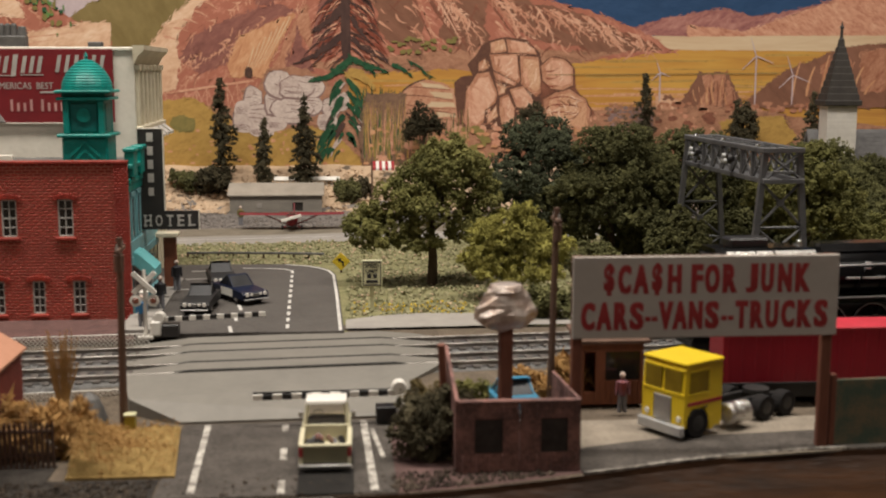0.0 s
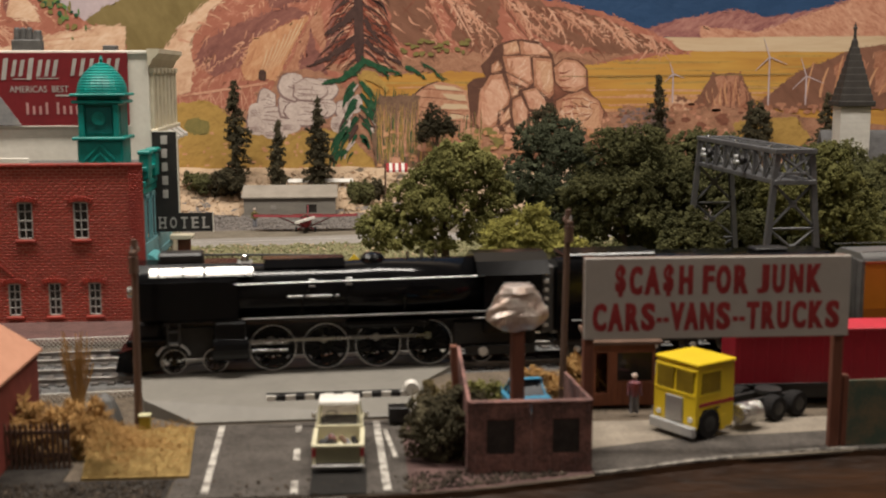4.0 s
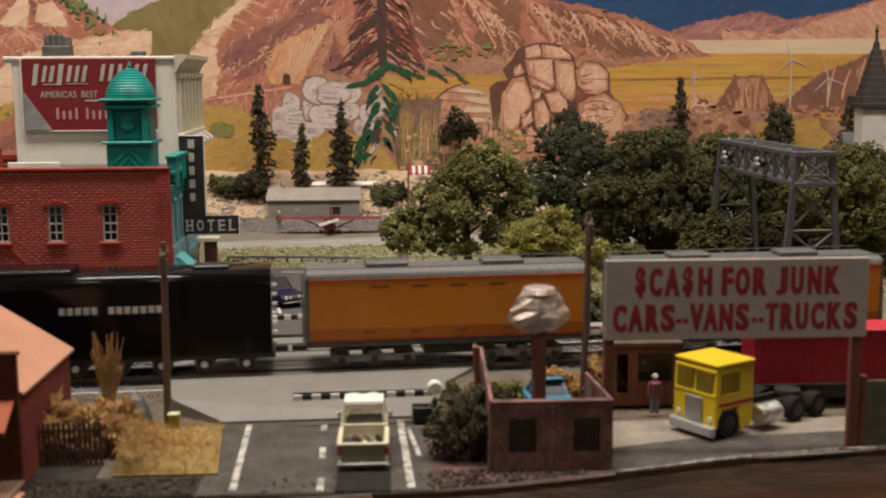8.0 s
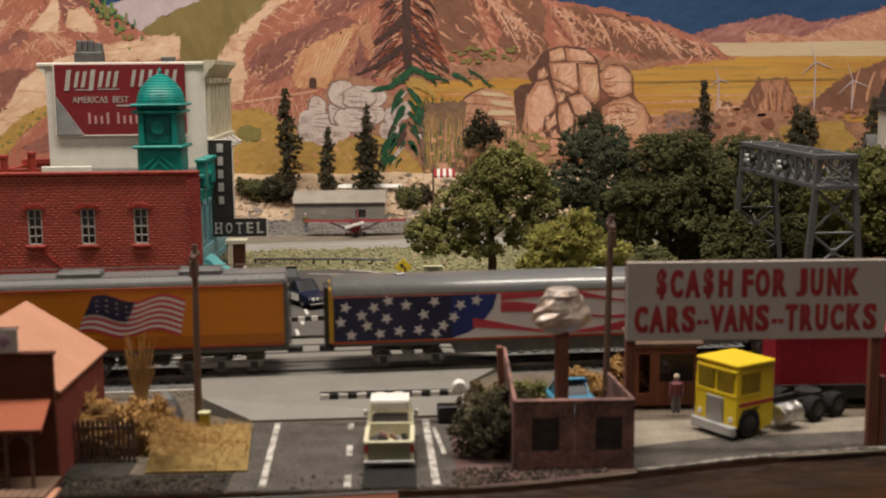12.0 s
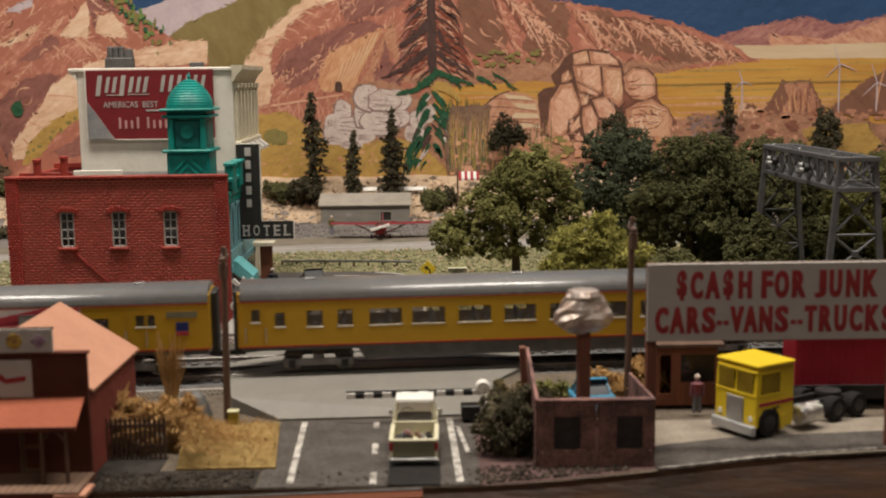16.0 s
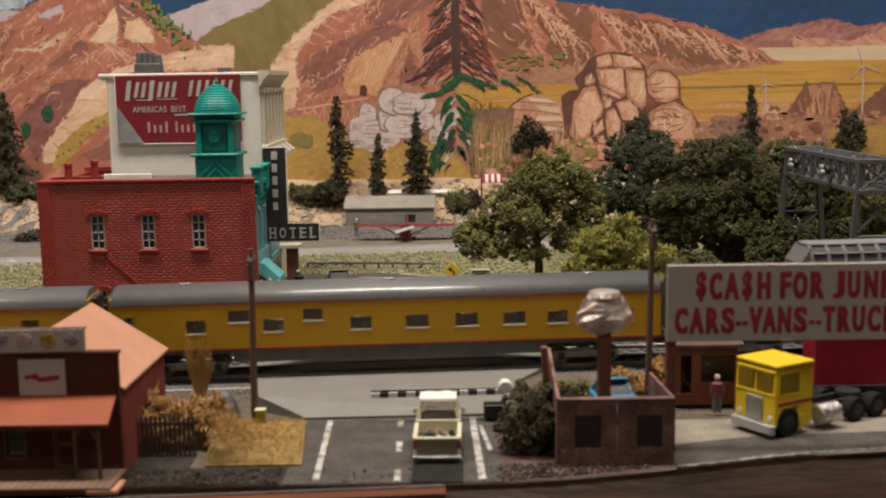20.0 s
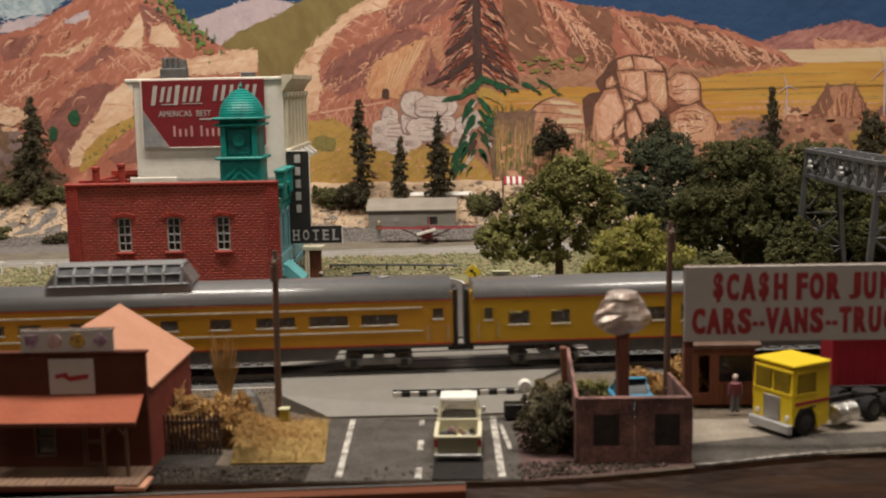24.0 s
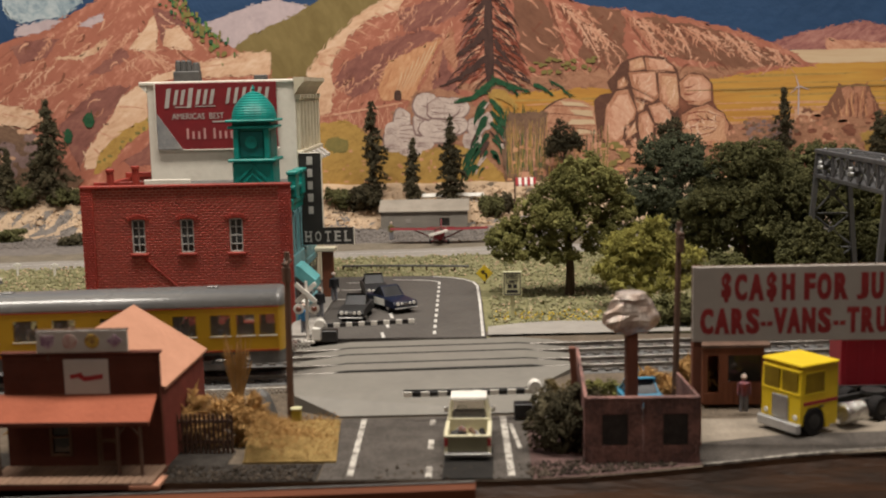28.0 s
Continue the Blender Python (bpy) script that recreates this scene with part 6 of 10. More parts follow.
part("poster_mark", Shape().prism([(-2.6, 24.4), (0.2, 25.0), (1.0, 24.0), (5.6, 24.6), (5.4, 23.4), (1.0, 22.8), (-0.6, 23.8), (-2.4, 23.4)], -0.7, -0.6, "y"), ink_red, st, "red script mark")
for xs_ in (17.6, -19.0):
    part("wall_side", Shape().box(xs_, 1.2, 0, xs_ + 1.4, 42, 20, 0.1), store_red, st, "faded red side wall")
for k in range(24):
    part("side_board", Shape().box(19.0, 1.4, 0.3 + k * 0.82, 19.25, 42, 1.0 + k * 0.82, 0.05), store_red, st)
part("wall_back", Shape().prism([(-18, 0), (18, 0), (18, 20), (0, 33), (-18, 20)], 40.8, 42, "y"), store_red, st)
part("roof", Shape().prism([(-20, 20.6), (0, 33.4), (20, 20.6), (20, 20.0), (0, 32.6), (-20, 20.0)], 1.4, 44, "y"), store_pink, st, "plain salmon gabled roof")
sg = thing("store_sign", -98.6, 263.6, 23.0, 2.0, "white store sign with four round coloured emblems", "sign")
part("board", Shape().box(-11, -0.4, 0, 11, 0.5, 5.4, 0.1), paper, sg, "off-white sign board")
part("board_edge", Shape().box(-11.3, -0.3, -0.3, 11.3, 0.6, 0.1, 0.08).box(-11.3, -0.3, 5.3, 11.3, 0.6, 5.7, 0.08), pole_wood, sg)
for k, m_ in enumerate((emblem_mauve, emblem_rose, emblem_gold, emblem_mauve)):
    if k == 0:
        part("emblem", Shape().prism([(-10, 4.2), (-6.6, 4.2), (-6.8, 2.0), (-8.3, 1.0), (-9.8, 2.0)], -0.55, -0.4, "y"), m_, sg)
    else:
        part("emblem", Shape().lathe([(1.8, -0.4), (1.8, -0.55), (1.1, -0.6)], 14 if k != 3 else 4, (-8.3 + 5.4 * k, 0, 2.7), "y"), m_, sg)
part("strut", Shape().box(-9, 0.4, -2, -8.4, 1.0, 2, 0.1).box(8.4, 0.4, -2, 9, 1.0, 2, 0.1), pole_wood, sg)

# ---------------------------------------------------------------- church, shed, hut
ch = thing("church", 245.6, 602, 0, -6, "white church with slate roof and tall dark spire", "church")
part("nave_wall", Shape().box(-6, 8, 0, 70, 44, 20, 0.2), church_white, ch, "white board wall")
part("nave_roof", Shape().prism([(2, 18), (26, 50), (50, 18), (48, 17), (26, 47), (4, 17)], -8, 72, "x"), church_roof, ch, "dark slate roof")
for k in range(15):
    z0 = 20 + 2 * k
    y0 = 3.2 + 1.5 * k
    part("shingle_row", Shape().prism([(y0, z0), (y0 + 1.5, z0 + 2.0), (y0 + 1.2, z0 + 2.3), (y0 - 0.5, z0 + 0.2)], -8.2, 72, "x"), church_roof, ch)
twr = part("tower", Shape().box(-7.2, -7.2, 0, 7.2, 7.2, 64, 0.3), church_white, ch, "white boarded tower")
for k in range(22):
    part("board", Shape().box(-7.35, -7.5, 42 + k, 7.35, -7.1, 42.9 + k, 0.08), church_white, twr)
part("eave", Shape().box(-9.2, -9.2, 63.4, 9.2, 9.2, 66.2, 0.4), spire_brown, twr, "dark overhanging eave")
prof = []
for k in range(9):
    z0 = 66 + 3.3 * k
    r0 = 11.8 * (1 - k / 10.2)
    prof += [(r0, z0), (r0 - 0.35, z0 + 0.2), (11.8 * (1 - (k + 1) / 10.2) + 0.3, z0 + 3.2)]
part("spire", Shape().lathe(prof + [(1.4, 96.2)], 4, start=math.pi / 4), spire_brown, twr, "stepped dark shingled spire")
part("finial", Shape().lathe([(1.5, 96), (0.8, 97), (0.7, 101), (1.2, 102), (0.6, 103), (0.1, 105)], 8), spire_brown, twr)

sh = thing("hangar_shed", -67.5, 690, 0, 0, "long low grey board shed on the airfield", "shed")
part("wall", pierced(0, 51.6, 0, 11.4, 0, 0.8, [(35, 41, 1.8, 6.6)]), grey_shed, sh)
for k in range(36):
    part("board", Shape().box(k * 1.44, -0.18, 0, k * 1.44 + 1.34, 0.02, 1.8 if 35 < k * 1.44 + 1 < 41.6 else 11.2, 0.04), grey_shed, sh)
part("wall", Shape().box(0, 0.8, 0, 0.8, 26, 11.4, 0.1).box(50.8, 0.8, 0, 51.6, 26, 11.4, 0.1).box(0, 26, 0, 51.6, 27, 11.4, 0.1), grey_shed, sh)
part("window", Shape().box(35, 0.5, 1.8, 41, 0.7, 6.6, 0.02), pane_dark, sh)
part("vent", Shape().box(15, -0.4, 3.6, 18, 0, 6.2, 0.1), concrete, sh)
part("roof", Shape().prism([(-1.4, 11.0), (13.5, 16.6), (28.4, 11.0), (28.4, 10.4), (13.5, 15.8), (-1.4, 10.4)], -1.2, 52.8, "x"), shed_roof_mat, sh, "pale felt roof")

ht = thing("yard_hut", 66.4, 319, -5.6, 0, "small brown plank hut in the junkyard", "hut")
part("wall", pierced(-8, 9, 0, 16.6, -5, -4.2, [(-6.6, -3.6, 3.4, 14.0), (-1.0, 8.2, 6.4, 14.0)]), hut_wood, ht)
for k in range(12):
    part("plank", Shape().box(-8 + k * 1.42, -5.2, 0, -8 + k * 1.42 + 1.32, -4.9, 3.2 if k * 1.42 < 5 else 6.2, 0.05), hut_wood, ht)
part("wall", Shape().box(-8, -4.2, 0, -7.2, 5, 16.6, 0.1).box(8.2, -4.2, 0, 9, 5, 16.6, 0.1).box(-8, 4.2, 0, 9, 5, 16.6, 0.1), hut_wood, ht)
part("pane", Shape().box(-1, -4.5, 6.4, 8.2, -4.3, 14, 0.02), pane_dark, ht)
part("roof", Shape().prism([(-6.6, 16.4), (6, 18.4), (6, 19.2), (-6.6, 17.2)], -9.4, 10.4, "x"), pole_wood, ht, "dark plank roof")

# ---------------------------------------------------------------- signal gantry
def truss(owner, a, b, c, d, n, r):
    """Crossed lacing bars between the lines a-b and c-d."""
    a, b, c, d = (Vector(v) for v in (a, b, c, d))
    for i in range(n):
        p0, p1 = a.lerp(b, i / n), a.lerp(b, (i + 1) / n)
        q0, q1 = c.lerp(d, i / n), c.lerp(d, (i + 1) / n)
        for p_, q_ in ((p0, q1), (q0, p1)):
            part("lacing_bar", Shape().cyl(p_, q_, r, n=5), gantry_grey, owner)


ga = thing("signal_gantry", 141.2, 397, 0.8, 1.9, "grey steel lattice signal gantry over the sidings", "signal gantry")
SPAN = 80.0
for y in (0, SPAN):
    def half(z):
        return 10.4 - 0.086 * z
    for sgn in (-1, 1):
        leg = Shape()
        leg.add([(sgn * half(z) + a, y + b, z) for z in (0, 53.5) for a, b in ((-0.95, -0.95), (0.95, -0.95), (0.95, 0.95), (-0.95, 0.95))], [(0, 1, 5, 4), (1, 2, 6, 5), (2, 3, 7, 6), (3, 0, 4, 7), (0, 3, 2, 1), (4, 5, 6, 7)])
        part("leg", leg, gantry_grey, ga, "tapering grey leg")
    for z0, z1 in ((1, 14.5), (14.5, 28.5), (28.5, 43.5)):
        for p_, q_ in (((-half(z0), y, z0), (half(z1), y, z1)), ((half(z0), y, z0), (-half(z1), y, z1)), ((-half(z0), y, z0), (half(z0), y, z0))):
            part("brace", Shape().cyl(p_, q_, 0.5, n=6), gantry_grey, ga)
        zm = (z0 * half(z1) + z1 * half(z0)) / (half(z0) + half(z1))
        part("gusset", Shape().box(-1.2, y - 0.6, zm - 1.2, 1.2, y + 0.6, zm + 1.2, 0.25), gantry_grey, ga)
    part("footing", Shape().box(-12.5, y - 2, -0.6, 12.5, y + 2, 0.8, 0.2), concrete, ga)
for x in (-6.2, 6.2):
    for z in (44, 54):
        part("chord", Shape().box(x - 0.9, -1.5, z - 0.8, x + 0.9, SPAN + 1.5, z + 0.8, 0.15), gantry_grey, ga)
    truss(ga, (x, -0.5, 44), (x, SPAN, 44), (x, -0.5, 54), (x, SPAN, 54), 8, 0.42)
    for i in range(9):
        y = SPAN * i / 8
        part("beam_post", Shape().box(x - 0.55, y - 0.55, 44, x + 0.55, y + 0.55, 54, 0.1), gantry_grey, ga)
for y in (-1.0, SPAN + 0.6):
    truss(ga, (-6, y, 44.8), (6, y, 44.8), (-6, y, 53.4), (6, y, 53.4), 1, 0.55)
    part("end_frame", Shape().box(-7.0, y - 0.7, 53.2, 7.0, y + 0.9, 54.9, 0.15).box(-7.0, y - 0.7, 43.1, 7.0, y + 0.9, 44.7, 0.15).box(-4, y - 0.9, 46.4, 4, y - 0.5, 47.4, 0.1), gantry_grey, ga)
part("walkway", Shape().box(-5.4, 0, 43.0, 5.4, SPAN, 43.5, 0.1), gantry_grey, ga)
for i in range(9):
    part("cross_tie", Shape().box(-6, SPAN * i / 8 - 0.45, 53.6, 6, SPAN * i / 8 + 0.45, 54.5, 0.1), gantry_grey, ga)
for y in (26, 62):
    part("signal_head", Shape().lathe([(1.7, -9.4), (1.8, -8.2), (1.2, -7.2)], 16, (0, y, 49.4), "x"), black_paint, ga, "black round signal head")
    for dy, dz in ((0.0, 1.2), (1.1, -0.6), (-1.1, -0.6)):
        part("signal_hood", Shape().lathe([(0.75, -11.2), (0.75, -10.0), (0.4, -9.9)], 10, (0, y + dy, 49.4 + dz), "x"), silver_trim, ga, "bright lens hood")
    part("signal_bracket", Shape().box(-8.8, y - 0.5, 48.6, -6.2, y + 0.5, 50.2, 0.1), gantry_grey, ga)
for y in (10, 44, 74):
    part("lamp_cap", Shape().ball((-4.8, y, 55.1), 0.95, (1, 1, 0.7), n=8), chrome, ga, "bright lamp cap")

# single bricks of the upper wall, all on one mesh
if SINGLE:
    first = part("brick", Shape().box(-1.0, -0.3, -0.34, 1.0, 0.1, 0.34, 0.07), brick_red, red, at=SINGLE[0])
    for p_ in SINGLE[1:]:
        ob_ = bpy.data.objects.new("brick", first.data)
        bpy.context.scene.collection.objects.link(ob_)
        ob_.parent = red
        ob_.matrix_basis = pose(p_[0] * M, p_[1] * M, p_[2] * M)


# ---------------------------------------------------------------- the train
TRAIN = "cars of the passing train"


def wheelset(r, axle, tread, parent, x, y, z, label="", spokes=0, rim_mat=None):
    s = Shape()
    for sgn in (-1, 1):
        a, b = sorted((sgn * axle, sgn * (axle - 1.1)))
        s.lathe([(r * 0.84, a), (r, a + 0.05), (r, b - 0.05), (r * 0.84, b)] + ([(r * 0.84, a)] if spokes else []), 24, axis="y")
    s.cyl((0, -axle + 0.5, 0), (0, axle - 0.5, 0), 0.6, n=8)
    w = part("wheelset", s, tread, parent, label, at=(x, y, z))
    for sgn in (-1, 1):
        if spokes:
            part("wheel_hub", Shape().lathe([(r * 0.28, sgn * axle - 0.75), (r * 0.3, sgn * axle + 0.15 * sgn)], 10, axis="y"), tread, w)
            part("counterweight", Shape().box(-r * 0.35, sgn * axle - 0.5, -r * 0.75, r * 0.35, sgn * axle - 0.1, -r * 0.45, 0.05), tread, w)
        for k in range(spokes):
            q = 2 * math.pi * k / spokes
            part("spoke", Shape().cyl((0, sgn * (axle - 0.4), 0), (r * 0.85 * math.cos(q), sgn * (axle - 0.4), r * 0.85 * math.sin(q)), r * 0.06, n=4), tread, w)
    return w


def truck(car, x, axles, gap, name="bogie"):
    t = part(name, Shape().box(-gap * (axles - 1) / 2 - 2.2, -7.4, 2.3, gap * (axles - 1) / 2 + 2.2, -6.5, 4.3, 0.3)
             .box(-gap * (axles - 1) / 2 - 2.2, 6.5, 2.3, gap * (axles - 1) / 2 + 2.2, 7.4, 4.3, 0.3)
             .box(-1.6, -6.6, 3.2, 1.6, 6.6, 5.2, 0.2), bogie_grey, car, "grey bogie frame", at=(x, 0, 0))
    for sgn in (-1, 1):
        for i in range(axles):
            xx = (i - (axles - 1) / 2) * gap
            part("axle_box", Shape().box(xx - 1.0, sgn * 7.3, 1.8, xx + 1.0, sgn * 8.0, 4.0, 0.25), dark_metal, t)
        for i in range(axles - 1):
            xx = (i - (axles - 1) / 2 + 0.5) * gap
            part("spring", Shape().box(xx - 1.3, sgn * 7.3, 2.4, xx + 1.3, sgn * 7.8, 3.6, 0.3), bogie_grey, t)
    sets = [wheelset(2.8, 4.9, rail_steel, t, (i - (axles - 1) / 2) * gap, 0, 2.8) for i in range(axles)]
    return t, sets


ROLLING = []


def coupler(car, x):
    part("coupler", Shape().box(x - 2.2, -0.9, 4.6, x + 2.2, 0.9, 6.2, 0.2), dark_metal, car, "black knuckle coupler")


def coach(name, length, label, body, windows, doors=(), stripes=True, roof=26.2, tail=False, lower=8.2):
    c = thing(name, 0, 0, 0, 0, label, "railway coach", TRAIN)
    h = length / 2
    w = 8.8
    eave = 21.8
    holes = [(a - h, b - h, za, zb) for a, b, za, zb in windows]
    for sgn, nm in ((-1, "near"), (1, "far")):
        y0, y1 = sorted((sgn * w, sgn * (w - 0.6)))
        part("side_wall", pierced(-h, h, lower, eave, y0, y1, holes), body, c)
        for xa, xb, za, zb in holes:
            f = Shape().box(xa - 0.25, sgn * w - 0.1, za - 0.45, xb + 0.25, sgn * w + 0.1, za + 0.02, 0.05)
            win = part("window", f, window_white, c, "pale window sill")
            part("pane", Shape().box(xa, sgn * (w - 0.45) - 0.05, za, xb, sgn * (w - 0.45) + 0.05, zb, 0.01), pane_clear, win, "clear pane")
    prof = [(-w - 0.1, eave - 0.2)]
    for k in range(17):
        q = math.pi * (1 - k / 16)
        prof.append(((w + 0.05) * math.copysign(abs(math.cos(q)) ** 0.72, math.cos(q)), eave + 0.3 + (roof - eave - 0.3) * math.sin(q) ** 0.8))
    prof.append((w + 0.1, eave - 0.2))
    rf = part("roof", Shape().prism(prof, -h + 0.3, h - 0.3, "x"), roof_grey, c, "smooth grey rounded roof")
    rf.data.polygons.foreach_set("use_smooth", [len(q.vertices) == 4 for q in rf.data.polygons])
    part("floor_pan", Shape().box(-h + 0.5, -w + 0.3, lower - 1.0, h - 0.5, w - 0.3, lower, 0.1), gear_grey, c)
    for sgn in (-1, 1):
        y0, y1 = sorted((sgn * (w - 0.2), sgn * (w - 0.8)))
        part("skirt", Shape().prism([(-h + 33, lower), (h - 33, lower), (h - 35, 4.4), (-h + 35, 4.4)], y0, y1, "y"), gear_grey, c, "dark grey underframe skirt")
        if stripes:
            part("stripe", Shape().box(-h, sgn * (w + 0.08) - 0.05, lower, h, sgn * (w + 0.08) + 0.05, lower + 0.55, 0.01), stripe_red, c, "thin red stripe")
            part("stripe", Shape().box(-h, sgn * (w + 0.08) - 0.05, eave - 0.55, h, sgn * (w + 0.08) + 0.05, eave - 0.2, 0.01), stripe_red, c, "thin red stripe")
        for xd in doors:
            d = Shape().box(xd - h - 2.4, sgn * (w + 0.1) - 0.06, lower + 0.6, xd - h - 2.25, sgn * (w + 0.1) + 0.06, eave - 1, 0.01).box(xd - h + 2.25, sgn * (w + 0.1) - 0.06, lower + 0.6, xd - h + 2.4, sgn * (w + 0.1) + 0.06, eave - 1, 0.01)
            part("door", d, body, c)
            for dx in (-2.9, 2.9):
                part("handrail", Shape().cyl((xd - h + dx, sgn * (w + 0.35), lower + 1.5), (xd - h + dx, sgn * (w + 0.35), lower + 6), 0.12, n=5), silver_trim, c, "thin metal handrail")
    for e in (-1, 1):
        if not (tail and e > 0):
            part("end_wall", Shape().box(e * h - 0.5, -w + 0.6, lower, e * h + 0.1, w - 0.6, eave + 2, 0.1), body, c)
            part("diaphragm", Shape().box(e * h, -4.6, lower - 2.5, e * (h + 1.9), 4.6, 24.0, 0.3), sign_black, c, "black end diaphragm")
        coupler(c, e * (h + 1.2))
    if tail:
        n0 = Shape()
        pr = [(lower - 3.0, 0.0), (lower, 0.0)]
        arc = [(w * math.cos(a) * 0.0 + 5.0 * math.cos(a), w * math.sin(a)) for a in [(-90 + 15 * i) * math.pi / 180 for i in range(13)]]
        n0.prism([(h - 0.6 + x * 0.5, y) for x, y in arc] + [(h - 1.2, w), (h - 1.2, -w)], lower, eave - 0.1, "z")
        part("end_wall", n0, body, c, "rounded tail end")
        part("end_skirt", Shape().prism([(h - 0.6 + x * 0.5, y) for x, y in arc] + [(h - 9, w), (h - 9, -w)], 4.4, lower - 0.05, "z"), gear_grey, c)
        cap, ring = [], len(prof)
        for k in range(7):
            a = k / 6 * math.pi / 2
            for y, z in prof:
                cap.append((h - 0.5 + 2.5 * math.sin(a), y * max(0.03, math.cos(a) ** 0.5), eave - 0.2 + (z - eave + 0.2) * max(0.03, math.cos(a) ** 0.6)))
        faces = [(k * ring + j, k * ring + (j + 1) % ring, (k + 1) * ring + (j + 1) % ring, (k + 1) * ring + j) for k in range(6) for j in range(ring)]
        roof_end = Shape()
        roof_end.add(cap, faces + [tuple(range(ring)), tuple(range(6 * ring, 7 * ring))])
        part("roof_end", roof_end, roof_grey, c, "rounded grey end of the roof", smooth=True)
        part("tail_window", Shape().box(h + 1.0, -3.5, 13.5, h + 1.95, 3.5, 19, 0.1), pane_dark, c)
    s = Shape()
    x = -h + 14
    while x < h - 14:
        for yy in (-5.6, 2.6):
            s.box(x, yy, lower, x + 3.0, yy + 3.0, lower + 4.2, 0.3).box(x + 2.4, yy, lower + 4, x + 3.6, yy + 3.0, lower + 7.6, 0.3)
        x += 6.4
    part("seating", s, seat_grey, c, "pale grey rows of seats")
    ws = []
    for e in (-1, 1):
        ws += truck(c, e * (h - 22), 2, 15.0)[1]
    ROLLING.append((c, ws, 2.8))
    for x in (-h + 42, -4, h - 52):
        part("underfloor_box", Shape().box(x, -5.5, 3.6, x + 9, 5.5, lower - 0.9, 0.3), dark_metal, c)
    for i in range(3):
        x = -h + 20 + i * (length - 40) / 2
        part("roof_vent", Shape().box(x - 1.6, -1.2, roof - 0.2, x + 1.6, 1.2, roof + 0.45, 0.15), roof_grey, c)
    return c


def span(pairs, za, zb):
    return [(a, b, za, zb) for a, b in pairs]


def star(cx, cz, r, a0=0.3):
    return [(cx + (r if i % 2 == 0 else r * 0.42) * math.sin(a0 + math.pi * i / 5), cz + (r if i % 2 == 0 else r * 0.42) * math.cos(a0 + math.pi * i / 5)) for i in range(10)]


def flag_decal(car, x0, y, z0, wide, high):
    """A waving flag on the car side: thirteen stripes, canton and stars."""
    def lift(t):
        return 1.1 * math.sin(t * 9.5 + 0.6) - 0.4 * t
    for i in range(13):
        a, b = z0 + high * i / 13, z0 + high * (i + 1) / 13
        xs_ = [wide * k / 14 for k in range(15)]
        lo = [(x0 + x - 4.4 * (1 - (a - z0) / high) * (1 - 0.6 * x / wide), a + lift(x / wide)) for x in xs_]
        hi = [(x0 + x - 4.4 * (1 - (b - z0) / high) * (1 - 0.6 * x / wide), b + lift(x / wide)) for x in xs_]
        part("flag_stripe", Shape().prism(lo + hi[::-1], y - 0.06, y, "y"), flag_red if i % 2 == 0 else flag_white, car, "waving flag stripe decal")
    xs_ = [wide * 0.46 * k / 6 for k in range(7)]
    lo = [(x0 + x - 2.4, z0 + high * 0.46 + lift(x / wide)) for x in xs_]
    hi = [(x0 + x, z0 + high + lift(x / wide)) for x in xs_]
    part("flag_canton", Shape().prism(lo + hi[::-1], y - 0.12, y - 0.06, "y"), flag_deep, car, "dark blue flag canton decal")
    for k in range(12):
        cx = x0 + 1.2 + (k % 4) * wide * 0.105
        part("flag_star", Shape().prism(star(cx, z0 + high * (0.55 + 0.15 * (k // 4)) + lift((cx - x0) / wide), 0.3), y - 0.18, y - 0.12, "y"), flag_white, car)


